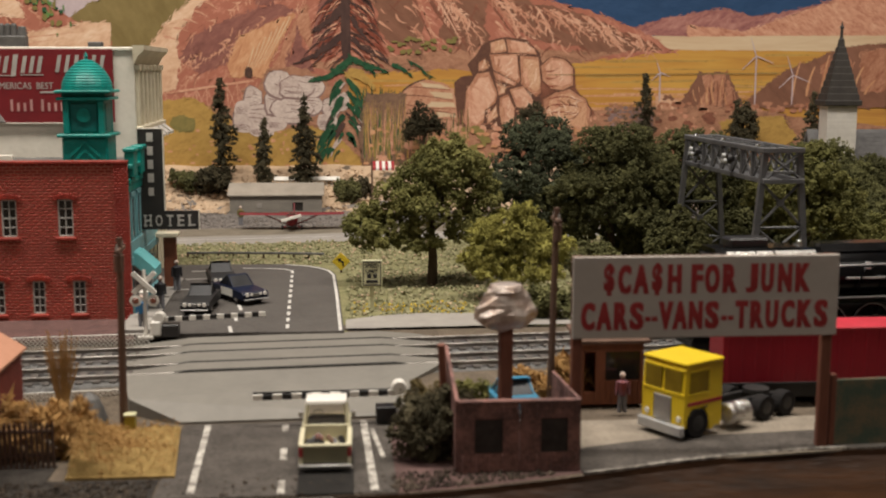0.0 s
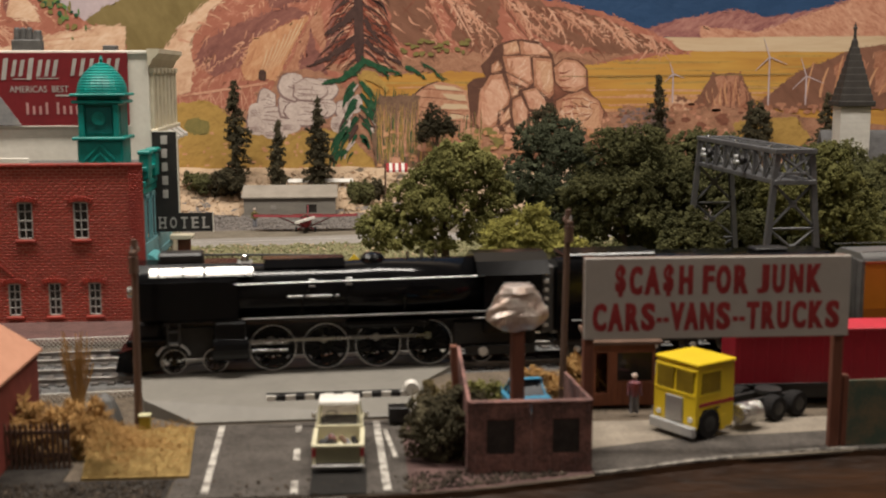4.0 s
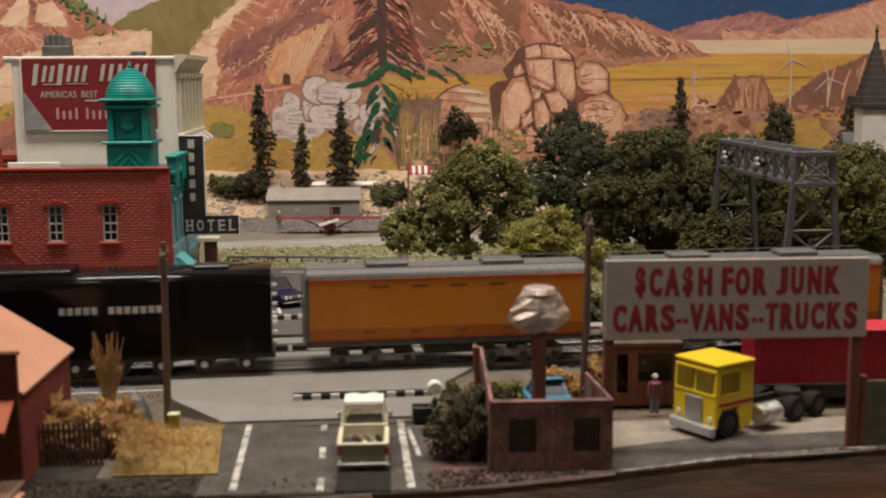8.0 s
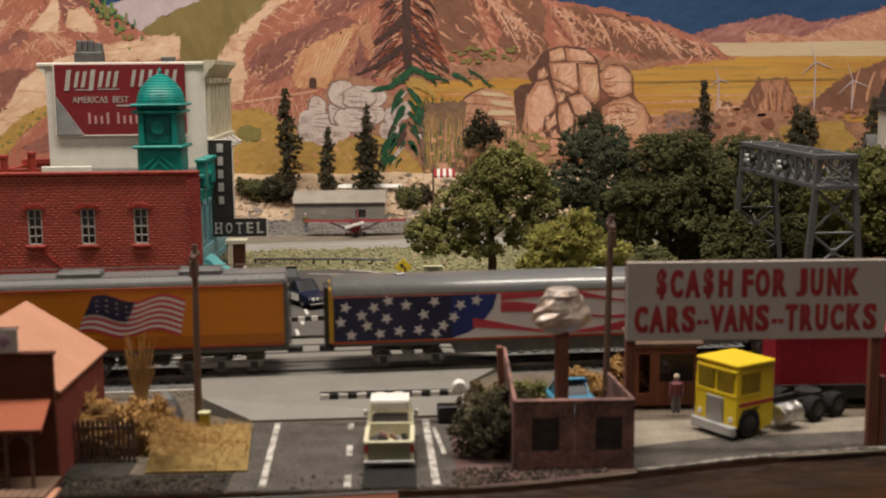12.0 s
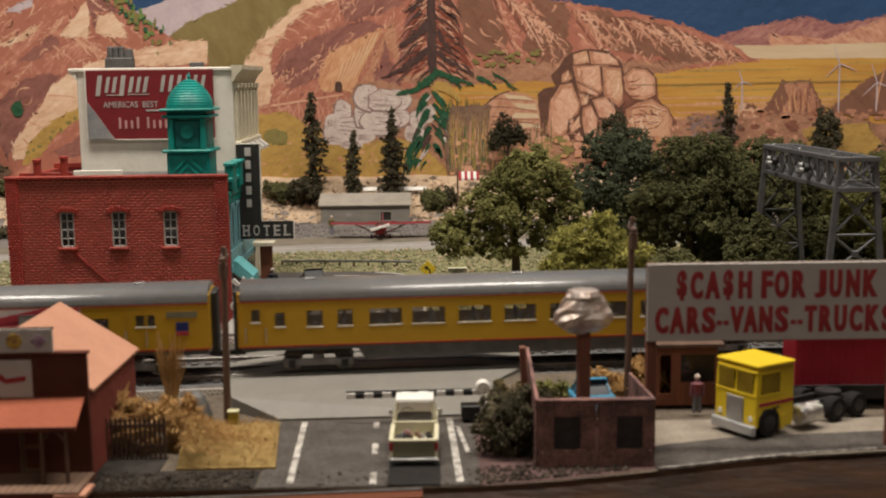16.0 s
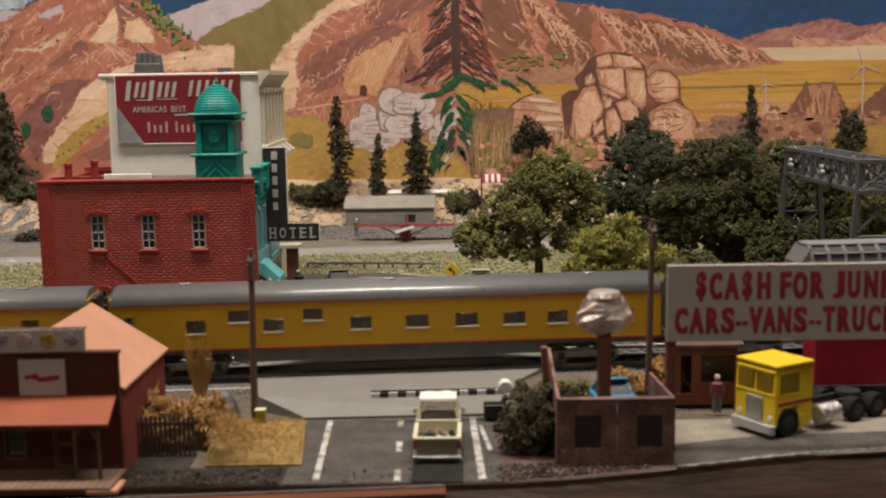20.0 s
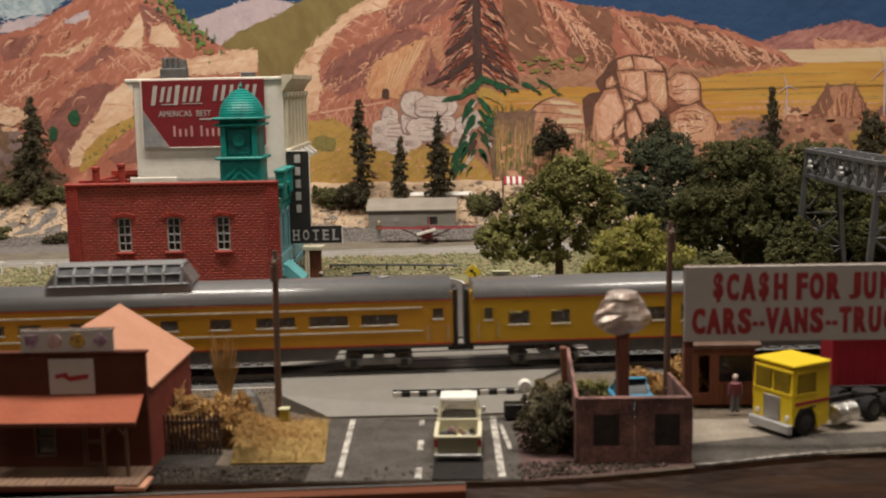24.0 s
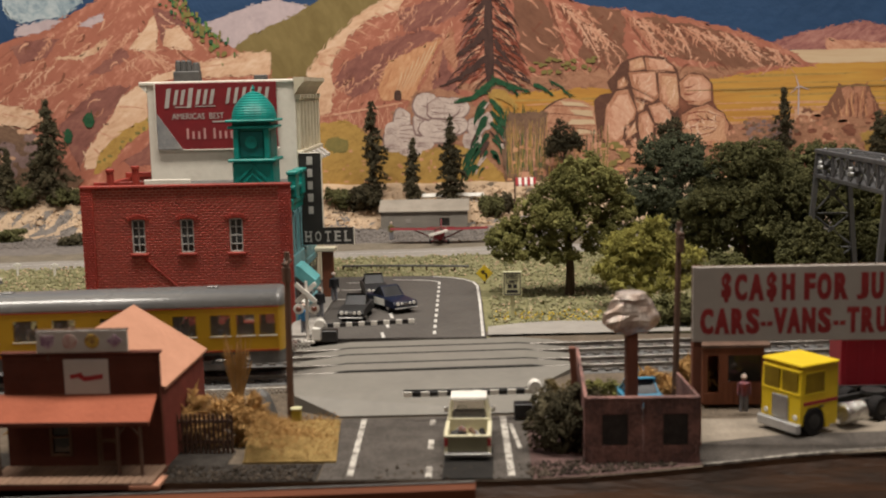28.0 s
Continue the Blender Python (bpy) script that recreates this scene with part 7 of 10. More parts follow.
def water_tender(label, flag):
    c = thing("water_tender", 0, 0, 0, 0, label, "railway tender", TRAIN)
    h, w = 40.2, 8.6
    prof = [(-w + 0.5, 8.4), (-w, 12), (-w, 26), (w, 26), (w, 12), (w - 0.5, 8.4)]
    part("tank", Shape().prism(prof, -h + 1.2, h - 1.2, "x"), up_orange, c, "glossy orange tank body")
    for sgn in (-1, 1):
        part("stripe", Shape().box(-h + 1.2, sgn * (w + 0.06) - 0.06, 25.2, h - 1.2, sgn * (w + 0.06) + 0.06, 25.8, 0.02), stripe_red, c, "thin red stripe")
        part("stripe", Shape().box(-h + 1.2, sgn * (w - 0.3) - 0.1, 8.5, h - 1.2, sgn * (w - 0.3) + 0.1, 9.0, 0.02), stripe_red, c, "thin red stripe")
    part("deck", Shape().prism([(-w, 26), (-w + 0.6, 27.3), (-w + 2.6, 28.2), (w - 2.6, 28.2), (w - 0.6, 27.3), (w, 26)], -h + 0.6, h - 0.6, "x"), roof_grey, c, "grey tank deck")
    for x in (-17, 16):
        part("hatch", Shape().box(x - 6, -3.5, 28.0, x + 6, 3.5, 29.6, 0.4), gear_grey, c, "dark grey filling hatch")
    for e in (-1, 1):
        part("end_plate", Shape().prism([(e * (h - 1.2), 8.4), (e * (h + 0.2), 8.4), (e * (h - 0.2), 26), (e * (h - 1.2), 27)], -w + 0.2, w - 0.2, "y"), gear_grey, c, "grey end plate")
        part("ladder", Shape().cyl((e * (h + 0.6), -6, 8), (e * (h + 0.6), -6, 27), 0.2, n=5).cyl((e * (h + 0.6), -4, 8), (e * (h + 0.6), -4, 27), 0.2, n=5), gear_grey, c)
        coupler(c, e * (h + 1.6))
        for sgn in (-1, 1):
            part("handrail", Shape().cyl((e * (h - 0.6), sgn * (w + 0.3), 10), (e * (h - 0.6), sgn * (w + 0.3), 25), 0.16, n=5), gear_grey, c)
    part("frame", Shape().box(-h, -w + 1, 6.6, h, w - 1, 8.4, 0.2), gear_grey, c, "grey frame")
    part("walkway", Shape().tube([(-h, -w, 28.9), (h, -w, 28.9)], 0.15, 5).tube([(-h, w, 28.9), (h, w, 28.9)], 0.15, 5), gear_grey, c, "thin deck rail")
    ws = []
    for e in (-1, 1):
        ws += truck(c, e * (h - 19), 3, 9.2)[1]
    part("underfloor_box", Shape().box(-7, -6, 3.5, 7, 6, 6.6, 0.3), dark_metal, c)
    ROLLING.append((c, ws, 2.8))
    if flag:
        flag_decal(c, -h + 27.5, -w - 0.02, 13.2, 25, 10)
    else:
        for k in range(4):
            part("stencil_mark", Shape().box(-22 + 11 * k, -w - 0.06, 23.4, -17 + 11 * k, -w, 23.8, 0.01), sign_black, c, "small dark stencil mark")
            part("stencil_mark", Shape().box(-24 + 13 * k, -w - 0.06, 10.6, -21 + 13 * k, -w + 0.2, 10.9, 0.01), sign_black, c, "small dark stencil mark")
    return c


def lettering_bars(parent, x0, z, counts, wide, high, y, material):
    x = x0
    for n in counts:
        for i in range(n):
            part("letter_block", Shape().box(x, y - 0.08, z, x + wide * 0.72, y, z + high, 0.02), material, parent)
            x += wide
        x += wide * 1.1


def tender():
    c = thing("locomotive_tender", 0, 0, 0, 0, "long glossy black locomotive tender with pale lettering blocks", "railway tender", TRAIN)
    h, w = 41.7, 8.8
    prof = [(-w, 6.2), *[(-w + 3.6 - 3.6 * math.sin(radians(90 - 10 * i)), 25.4 + 3.6 * math.sin(radians(10 * i))) for i in range(10)], (w - 3.6, 29.0), (w, 25.4), (w, 6.2)]
    tb = part("body", Shape().prism(prof, -h + 0.8, h - 0.8, "x"), loco_black, c, "glossy black tender body")
    tb.data.polygons.foreach_set("use_smooth", [len(q.vertices) == 4 and abs(q.normal.z) > 0.05 for q in tb.data.polygons])
    part("coal_bunker", Shape().box(-h + 3, -6.5, 28.6, -h + 30, 6.5, 30.2, 0.5), loco_black, c)
    part("deck_hatch", Shape().box(h - 22, -3, 28.8, h - 12, 3, 29.9, 0.4), black_paint, c)
    lettering_bars(c, -15.2, 18.3, (5, 7), 2.1, 1.9, -w - 0.02, white_ink)
    for x in (-h + 14, -h + 5):
        part("handrail", Shape().cyl((x, -w - 0.4, 11.8), (x + 9, -w - 0.4, 11.8), 0.16, n=5), silver_trim, c, "bright handrail")
    for k in range(7):
        part("ladder_rung", Shape().box(h - 0.6, -w - 0.5, 9 + k * 2.6, h + 0.7, -w + 0.1, 9.9 + k * 2.6, 0.1), white_paint, c, "white ladder rung")
    part("frame", Shape().box(-h, -w + 0.6, 4.6, h, w - 0.6, 6.3, 0.2), dark_metal, c)
    gp = part("gangway_plate", Shape().box(-h - 3.6, -6.2, 8.0, -h + 0.6, 6.2, 27.0, 0.4), gear_grey, c, "grey gangway plate behind the cab")
    for k in range(7):
        part("gangway_rung", Shape().box(-h - 2.6, -6.6, 9.6 + 2.5 * k, -h - 1.2, -6.1, 10.7 + 2.5 * k, 0.1), white_paint, gp, "white ladder rung")
    ws = []
    for i in range(7):
        x = -h + 7 + i * 11.4
        for sgn in (-1, 1):
            part("journal_box", Shape().box(x - 2, sgn * 6.6, 1.6, x + 2, sgn * 7.4, 5.0, 0.3), dark_metal, c)
            part("hub", Shape().lathe([(0.95, 0), (0.95, 0.5), (0.5, 0.7)] if sgn > 0 else [(0.95, 0), (0.95, -0.5), (0.5, -0.7)], 12, (x, sgn * 7.4, 3.2), "y"), white_paint, c, "pale axle hub")
        ws.append(wheelset(2.9, 4.9, rail_steel, c, x, 0, 2.9))
    for e in (-1, 1):
        coupler(c, e * (h + 1.4))
    ROLLING.append((c, ws, 2.9))
    return c


def locomotive():
    """Front at -x; the length runs from the pilot at 0 to the cab at 118, about the middle at 59."""
    c = thing("steam_locomotive", 0, 0, 0, 0, "glossy black streamlined steam locomotive with pale-rimmed driving wheels", "steam locomotive", TRAIN)
    X = lambda a: a - 59.0
    b = Shape().lathe([(0.4, X(6.2)), (5.2, X(6.2)), (7.4, X(7.0)), (7.9, X(9)), (7.9, X(60)), (8.4, X(72)), (8.4, X(102))], 28, (0, 0, 21.0), "x")
    part("boiler", b, loco_black, c, "glossy black boiler", True)
    part("smokebox_door", Shape().lathe([(4.6, X(6.2)), (4.4, X(5.4)), (1.5, X(5.0)), (0.8, X(4.6))], 20, (0, 0, 21.0), "x"), black_paint, c)
    part("headlight", Shape().lathe([(1.5, X(3.4)), (1.6, X(3.8)), (1.6, X(6))], 14, (0, 0, 22.0), "x"), chrome, c, "round chrome headlight")
    part("number_board", Shape().box(X(5.2), -3.2, 26.2, X(6.6), 3.2, 28, 0.1), black_paint, c)
    for sgn in (-1, 1):
        y = sgn * 8.75
        part("smoke_deflector", Shape().prism([(X(6.6), 15.5), (X(6.6), 24.4), (X(8.2), 25.6), (X(31), 25.6), (X(33), 24.4), (X(33), 15.5)], y - 0.3, y + 0.3, "y"), loco_black, c, "tall black smoke deflector")
        part("running_board", Shape().box(X(14), sgn * 6.5, 14.6, X(101), sgn * 9.0, 15.3, 0.15), loco_black, c)
        part("running_board_edge", Shape().box(X(34), sgn * 9.05 - 0.08, 15.1, X(101), sgn * 9.05 + 0.08, 15.5, 0.02), silver_trim, c, "bright silver edge line")
        part("handrail", Shape().tube([(X(30), sgn * 8.6, 24.6), (X(100), sgn * 9.0, 25.2)], 0.2, 6), silver_trim, c, "bright steel handrail")
        part("cylinder", Shape().lathe([(3.4, X(26)), (3.7, X(26.6)), (3.7, X(35)), (3.4, X(35.6))], 16, (0, sgn * 6.9, 7.2), "x").box(X(26.5), sgn * 4.0, 9.5, X(35), sgn * 9.4, 14.6, 0.5), loco_black, c, "black steam cylinder")
        part("crosshead_guide", Shape().box(X(36), sgn * 7.6, 7.9, X(46), sgn * 8.4, 8.5, 0.1).box(X(36), sgn * 7.6, 5.9, X(46), sgn * 8.4, 6.5, 0.1), steel, c)
        for xx in (50, 58, 62, 78):
            part("pipe", Shape().tube([(X(xx), sgn * 8.2, 16), (X(xx), sgn * 8.7, 20), (X(xx + 2), sgn * 8.5, 23.5)], 0.35, 6), loco_black, c)
        for xw, ww in ((105.4, 2.8), (109.6, 1.1), (112.0, 1.1)):
            part("cab_window", Shape().box(X(xw), sgn * 9.02 - 0.1, 21.4, X(xw + ww), sgn * 9.02 + 0.1, 23.2, 0.05), pane_pale, c, "small pale cab window")
        part("cab_edge", Shape().box(X(97), sgn * 9.06 - 0.08, 13.2, X(116), sgn * 9.06 + 0.08, 13.6, 0.02), silver_trim, c, "bright silver edge line")
        for xw, zw in ((52, 25.0), (52, 23.4), (62, 25.2), (62, 23.6)):
            part("cleat", Shape().box(X(xw), sgn * 8.3 - 0.5, zw, X(xw + 1.6), sgn * 8.3 + 0.5, zw + 0.5, 0.1), silver_trim, c, "bright boiler cleat")
        part("pipe_cover", Shape().box(X(46), sgn * 8.5 - 0.3, 20.6, X(60), sgn * 8.5 + 0.3, 21.2, 0.15), silver_trim, c, "bright pipe cover")
        part("wheel_guard", Shape().tube([(X(15.5) + 4.6 * math.cos(a_), sgn * 6.6, 4.0 + 4.6 * math.sin(a_)) for a_ in [radians(20 + 14 * i_) for i_ in range(11)]], 0.4, 6), silver_trim, c, "bright arched wheel guard")
        for xw in (100, 110):
            part("axle_cap", Shape().lathe([(1.35, sgn * 7.6), (1.35, sgn * 8.1), (0.7, sgn * 8.3)], 14, (X(xw), 0, 3.6), "y"), white_paint, c, "pale axle cap")
        part("air_tank", Shape().lathe([(1.0, X(62)), (1.7, X(63)), (1.7, X(84)), (1.0, X(85))], 12, (0, sgn * 6.2, 12.4), "x"), loco_black, c)
        part("step_ladder", Shape().box(X(14), sgn * 8.2, 7, X(14.6), sgn * 8.8, 15, 0.1).box(X(17), sgn * 8.2, 7, X(17.6), sgn * 8.8, 15, 0.1).box(X(14), sgn * 8.2, 9, X(17.6), sgn * 8.8, 9.4, 0.1).box(X(14), sgn * 8.2, 12, X(17.6), sgn * 8.8, 12.4, 0.1), dark_metal, c)
    part("top_casing", Shape().prism([(-8.6, 25.6), (-8.0, 26.5), (-6.8, 27.9), (-5.6, 29.1), (-4.6, 29.9), (4.6, 29.9), (8.6, 25.6)], X(6.6), X(33), "x"), loco_black, c, "glossy black casing over the boiler top")
    # steel strips stand in for the lamp's reflection along the black casing
    for sgn in (-1, 1):
        arc_ = [(sgn * 9.9 * math.sin(a), 21.0 + 9.9 * math.cos(a)) for a in [radians(35 + 3 * i) for i in range(7)]]
        for xa_, xb_ in ((10, 12.2), (12.6, 18.4), (18.9, 24.0), (24.6, 37.0)):
            part("casing_sheet", Shape().prism(arc_ + [(y_ * 0.9, 21 + (z_ - 21) * 0.9) for y_, z_ in arc_[::-1]], X(xa_), X(xb_), "x"), steel, c, "steel strip standing in for the highlight on the casing")
    part("chimney", Shape().box(X(12), -3.4, 29.5, X(24), 3.4, 32.6, 0.6), black_paint, c)
    part("sand_dome", Shape().prism([(-4.4, 28.2), (-3.0, 30.4), (3.0, 30.4), (4.4, 28.2)], X(40), X(62), "x"), loco_black, c)
    part("steam_dome", Shape().lathe([(3.4, 27.5), (3.3, 30.0), (2.4, 31.0), (0.4, 31.3)], 16, (X(70), 0, 0)), loco_black, c)
    for xx in (80, 84, 88):
        part("safety_valve", Shape().cyl((X(xx), 0.8, 29), (X(xx), 0.8, 31.2), 0.45, n=8), steel, c)
    part("bell", Shape().lathe([(0.3, 31.4), (0.8, 31.0), (1.2, 29.6)], 10, (X(35), 0, 0)), chrome, c)
    part("cab", Shape().prism([(-9, 9), (-9, 25.4), (-7.2, 28.6), (-3, 30.2), (3, 30.2), (7.2, 28.6), (9, 25.4), (9, 9)], X(100), X(116.5), "x"), loco_black, c, "black cab")
    part("cab_roof", Shape().prism([(-9.3, 25.2), (-7.4, 28.9), (-3, 30.7), (3, 30.7), (7.4, 28.9), (9.3, 25.2), (7.2, 28.4), (-7.2, 28.4)], X(98), X(118.5), "x"), loco_black, c)
    words("8 4 4", "cab_number", white_ink, c, (X(106.2), -9.08, 17.0), (90, 0, 0), 2.1, 8.0, 0.1, "pale cab number")
    part("frame", Shape().box(X(8), -3.6, 3.6, X(116), 3.6, 12.5, 0.3), dark_metal, c, "black frame")
    part("pilot", Shape().prism([(X(0), 1.2), (X(1.2), 6.4), (X(9), 9.0), (X(12), 9.0), (X(12), 1.6), (X(4), 0.9)], -6.2, 6.2, "y"), loco_black, c, "sloping black pilot")
    part("pilot_beam", Shape().box(X(3.4), -8.2, 8.2, X(14), 8.2, 10.2, 0.4), loco_black, c)
    part("air_pump", Shape().box(X(6.5), -6.5, 10.2, X(12), 6.5, 14.5, 0.6), tyre, c)
    drv = []
    for i in range(4):
        w = wheelset(6.4, 5.6, loco_black, c, X(42 + 14.4 * i), 0, 6.4, "black spoked driving wheels", 12)
        for sgn in (-1, 1):
            part("wheel_rim", Shape().lathe([(6.1, sgn * 5.62), (6.4, sgn * 5.62), (6.4, sgn * 5.74), (6.1, sgn * 5.74), (6.1, sgn * 5.62)], 32, axis="y"), silver_trim, w, "pale wheel rim")
        drv.append(w)
    small = []
    for a, r in ((15.5, 3.4), (26.5, 3.4), (100, 3.2), (110, 3.2)):
        w = wheelset(r, 5.2, loco_black, c, X(a), 0, r, "black guiding wheels", 9)
        for sgn in (-1, 1):
            part("wheel_rim", Shape().lathe([(r * 0.92, sgn * 5.22), (r, sgn * 5.22), (r, sgn * 5.34), (r * 0.92, sgn * 5.34), (r * 0.92, sgn * 5.22)], 24, axis="y"), silver_trim, w, "pale wheel rim")
        small.append((w, r))
    rods = []
    for sgn in (-1, 1):
        s = Shape().box(-22.5, sgn * 6.2 - 0.35, -0.55, 22.5, sgn * 6.2 + 0.35, 0.55, 0.2)
        for i in range(4):
            s.lathe([(1.1, sgn * 5.8), (1.1, sgn * 6.7)], 12, ((i - 1.5) * 14.4, 0, 0), "y")
        rods.append((part("side_rod", s, steel, c, "bright steel side rod"), X(42 + 21.6), 6.4))
        rods.append((part("main_rod", Shape().box(-13, sgn * 7.3 - 0.3, -0.5, 14, sgn * 7.3 + 0.3, 0.5, 0.2), steel, c, "bright steel main rod"), X(47), 6.6))
    part("trailing_frame", Shape().box(X(95), -7.6, 2.4, X(115), -6.6, 5.2, 0.3).box(X(95), 6.6, 2.4, X(115), 7.6, 5.2, 0.3), dark_metal, c)
    part("ashpan", Shape().box(X(92), -6.0, 5.0, X(112), 6.0, 12, 0.5), dark_metal, c)
    coupler(c, X(0.5))
    coupler(c, X(118))
    return c, drv, small, rods


loco, drivers, guides, rods = locomotive()
CARS = [(loco, 94.8 + 59.0)]
CARS.append((tender(), (214.5 + 297.9) / 2))
CARS.append((water_tender("glossy orange water tender with grey roof and end plates", False), (306.0 + 386.1) / 2))
CARS.append((water_tender("glossy orange water tender with a waving flag decal", True), (393.8 + 474.6) / 2))

# baggage coach with star and stripe livery
L3 = 156.3
bag = coach("baggage_coach", L3, "grey-roofed coach with star-and-stripe mural and yellow rear part", up_yellow,
            [(124, 128.5, 13.6, 18.0), (136, 138.6, 15.4, 18.6), (139.2, 141.2, 15.4, 18.6)], doors=(136,))
yb = -8.9
h3 = L3 / 2
part("livery_field", Shape().box(-h3 + 0.6, yb - 0.04, 8.9, -h3 + 34, yb, 21.3, 0.01), flag_deep, bag, "near-black star field")
part("livery_field", Shape().prism([(-h3 + 34, 8.9), (-h3 + 34, 21.3), (-h3 + 47, 21.3), (-h3 + 46, 17.5), (-h3 + 43, 13.5), (-h3 + 39, 10.5)], yb - 0.04, yb, "y"), flag_blue, bag, "blue part of the star field")
part("livery_field", Shape().prism([(-h3 + 34, 8.9), (-h3 + 39, 10.5), (-h3 + 43, 13.5), (-h3 + 46, 17.5), (-h3 + 47, 21.3), (-h3 + 121, 21.3), (-h3 + 121, 8.9)], yb - 0.03, yb, "y"), flag_white, bag, "off-white stripe ground")
for k, (sx, sz) in enumerate(((4, 18.6), (5.5, 10.6), (10, 13.2), (12, 18.4), (15.5, 15.2), (19, 11.4), (21, 18.8), (26, 16.0), (29, 19.6), (24.5, 11.6), (31.5, 12.6), (8.5, 16.2), (16, 20.2), (36.5, 18.4), (34.5, 15.0), (41, 19.6), (2.6, 14.4), (13.6, 10.8), (29.4, 10.4))):
    part("livery_star", Shape().prism(star(-h3 + sx, sz, 1.8, 0.3 + k), yb - 0.09, yb - 0.04, "y"), flag_white, bag, "pale livery star")


def wave(x0, x1, z, th, ph, amp=1.5):
    n = 22
    lo = [(x0 + (x1 - x0) * i / n, max(8.9, z + amp * math.sin(ph + 3.6 * i / n * math.pi / 1.6) - th / 2 * (0.6 + 0.4 * math.sin(i * 0.4 + ph)))) for i in range(n + 1)]
    hi = [(x0 + (x1 - x0) * i / n, min(21.3, z + amp * math.sin(ph + 3.6 * i / n * math.pi / 1.6) + th / 2 * (0.6 + 0.4 * math.sin(i * 0.4 + ph)))) for i in range(n + 1)]
    return lo + hi[::-1]


for z, ph, x0 in ((19.6, 0.4, 48), (15.6, 1.4, 48), (11.6, 2.2, 40)):
    part("livery_stripe", Shape().prism(wave(-h3 + x0, -h3 + 120.8, z, 2.9, ph, 1.9), yb - 0.09, yb - 0.04, "y"), flag_red, bag, "waving red livery stripe")
for xw in (104.5, 113.0):
    wn = part("door_window", Shape().box(-h3 + xw, yb - 0.16, 12.4, -h3 + xw + 6.2, yb - 0.05, 19.4, 0.03), pane_pale, bag, "pale grey square window")
    part("window_frame", Shape().box(-h3 + xw - 0.3, yb - 0.22, 12.1, -h3 + xw, yb - 0.05, 19.7, 0.03).box(-h3 + xw + 6.2, yb - 0.22, 12.1, -h3 + xw + 6.5, yb - 0.05, 19.7, 0.03).box(-h3 + xw, yb - 0.22, 19.4, -h3 + xw + 6.2, yb - 0.05, 19.7, 0.03).box(-h3 + xw, yb - 0.22, 12.1, -h3 + xw + 6.2, yb - 0.05, 12.4, 0.03), gear_grey, wn)
part("livery_badge", Shape().box(-h3 + 147, yb - 0.07, 12.6, -h3 + 150.5, yb, 13.8, 0.02), flag_red, bag, "small red badge")
part("stencil_strip", Shape().box(-h3 + 144.5, yb - 0.05, 17.6, -h3 + 153, yb, 19.4, 0.02), pickup_tail, bag, "dull lettering strip")
part("livery_badge", Shape().box(-h3 + 147, yb - 0.05, 13.8, -h3 + 150.5, yb, 16.4, 0.02), flag_blue, bag, "small blue badge")
CARS.append((bag, (485.8 + 642.1) / 2))

W = span([(19, 23.5), (27.7, 32), (36.8, 46), (49, 58.4), (62.4, 71.7), (75.7, 84.8), (89, 98), (102, 111.5), (115.7, 124.5), (128.8, 132.5), (142.5, 147.5)], 14.0, 18.6) + [(3.4, 5.8, 15.6, 19.2), (10, 12.8, 14.2, 18.2)]
CARS.append((coach("passenger_coach", 161.1, "yellow passenger coach with a row of wide windows and grey roof", up_yellow, W, doors=(4.6,)), (649.7 + 810.8) / 2))
W = span([(21, 26.6), (43, 48.7), (68, 74), (84, 90.6), (98.5, 105), (112.6, 119), (125.5, 131.5), (146, 151)], 13.2, 17.0) + span([(33, 39), (54.5, 60)], 16.2, 19.6) + [(3.6, 6.2, 15.0, 18.4)]
CARS.append((coach("sleeping_coach", 159.3, "yellow sleeping coach with small staggered windows and grey roof", up_yellow, W, doors=(5,)), (816.5 + 975.8) / 2))
W = span([(5.4, 11.5), (14, 25), (29, 35.5), (43.5, 48.3), (52.3, 57), (60, 66), (69.6, 74.7), (84, 90), (97.4, 108.6), (112.8, 124), (128, 138.6)], 14.6, 17.6) + [(149, 152, 16, 19)]
dome = coach("dome_coach", 154.8, "amber dome coach with glazed roof dome and pale stripes", up_amber, W, doors=(150.5,), roof=27.4)
hd = 154.8 / 2
for sgn in (-1, 1):
    for z in (19.2, 12.3):
        part("pale_stripe", Shape().box(-hd + 0.5, sgn * 8.92 - 0.06, z, hd - 9, sgn * 8.92 + 0.06, z + 0.5, 0.02), window_white, dome, "pale livery stripe")
xa, xb = -hd + 40, -hd + 76
part("dome_base", Shape().prism([(-7.6, 25.0), (-7.4, 28.2), (7.4, 28.2), (7.6, 25.0)], xa - 3, xb + 3, "x"), roof_grey, dome)
part("dome_glass", Shape().prism([(-7.2, 28.2), (-6.2, 31.4), (-3.6, 33.2), (3.6, 33.2), (6.2, 31.4), (7.2, 28.2)], xa, xb, "x"), pane_grey, dome, "grey dome glazing")
for i in range(8):
    x = xa + (xb - xa) * i / 7
    part("dome_frame", Shape().tube([(x, -7.4, 28.2), (x, -6.4, 31.5), (x, -3.6, 33.5), (x, 3.6, 33.5), (x, 6.4, 31.5), (x, 7.4, 28.2)], 0.45, 6), dome_grey, dome, "grey dome rib")
part("dome_frame", Shape().box(xa, -4.2, 33.2, xb, 4.2, 33.9, 0.2), dome_grey, dome, "grey dome top")
for sgn in (-1, 1):
    part("dome_frame", Shape().tube([(xa - 2, sgn * 7.4, 28.3), (xb + 2, sgn * 7.4, 28.3)], 0.4, 6), dome_grey, dome, "grey dome sill")
    part("dome_frame", Shape().tube([(xa, sgn * 6.6, 31.2), (xb, sgn * 6.6, 31.2)], 0.3, 6), dome_grey, dome, "grey dome rail")
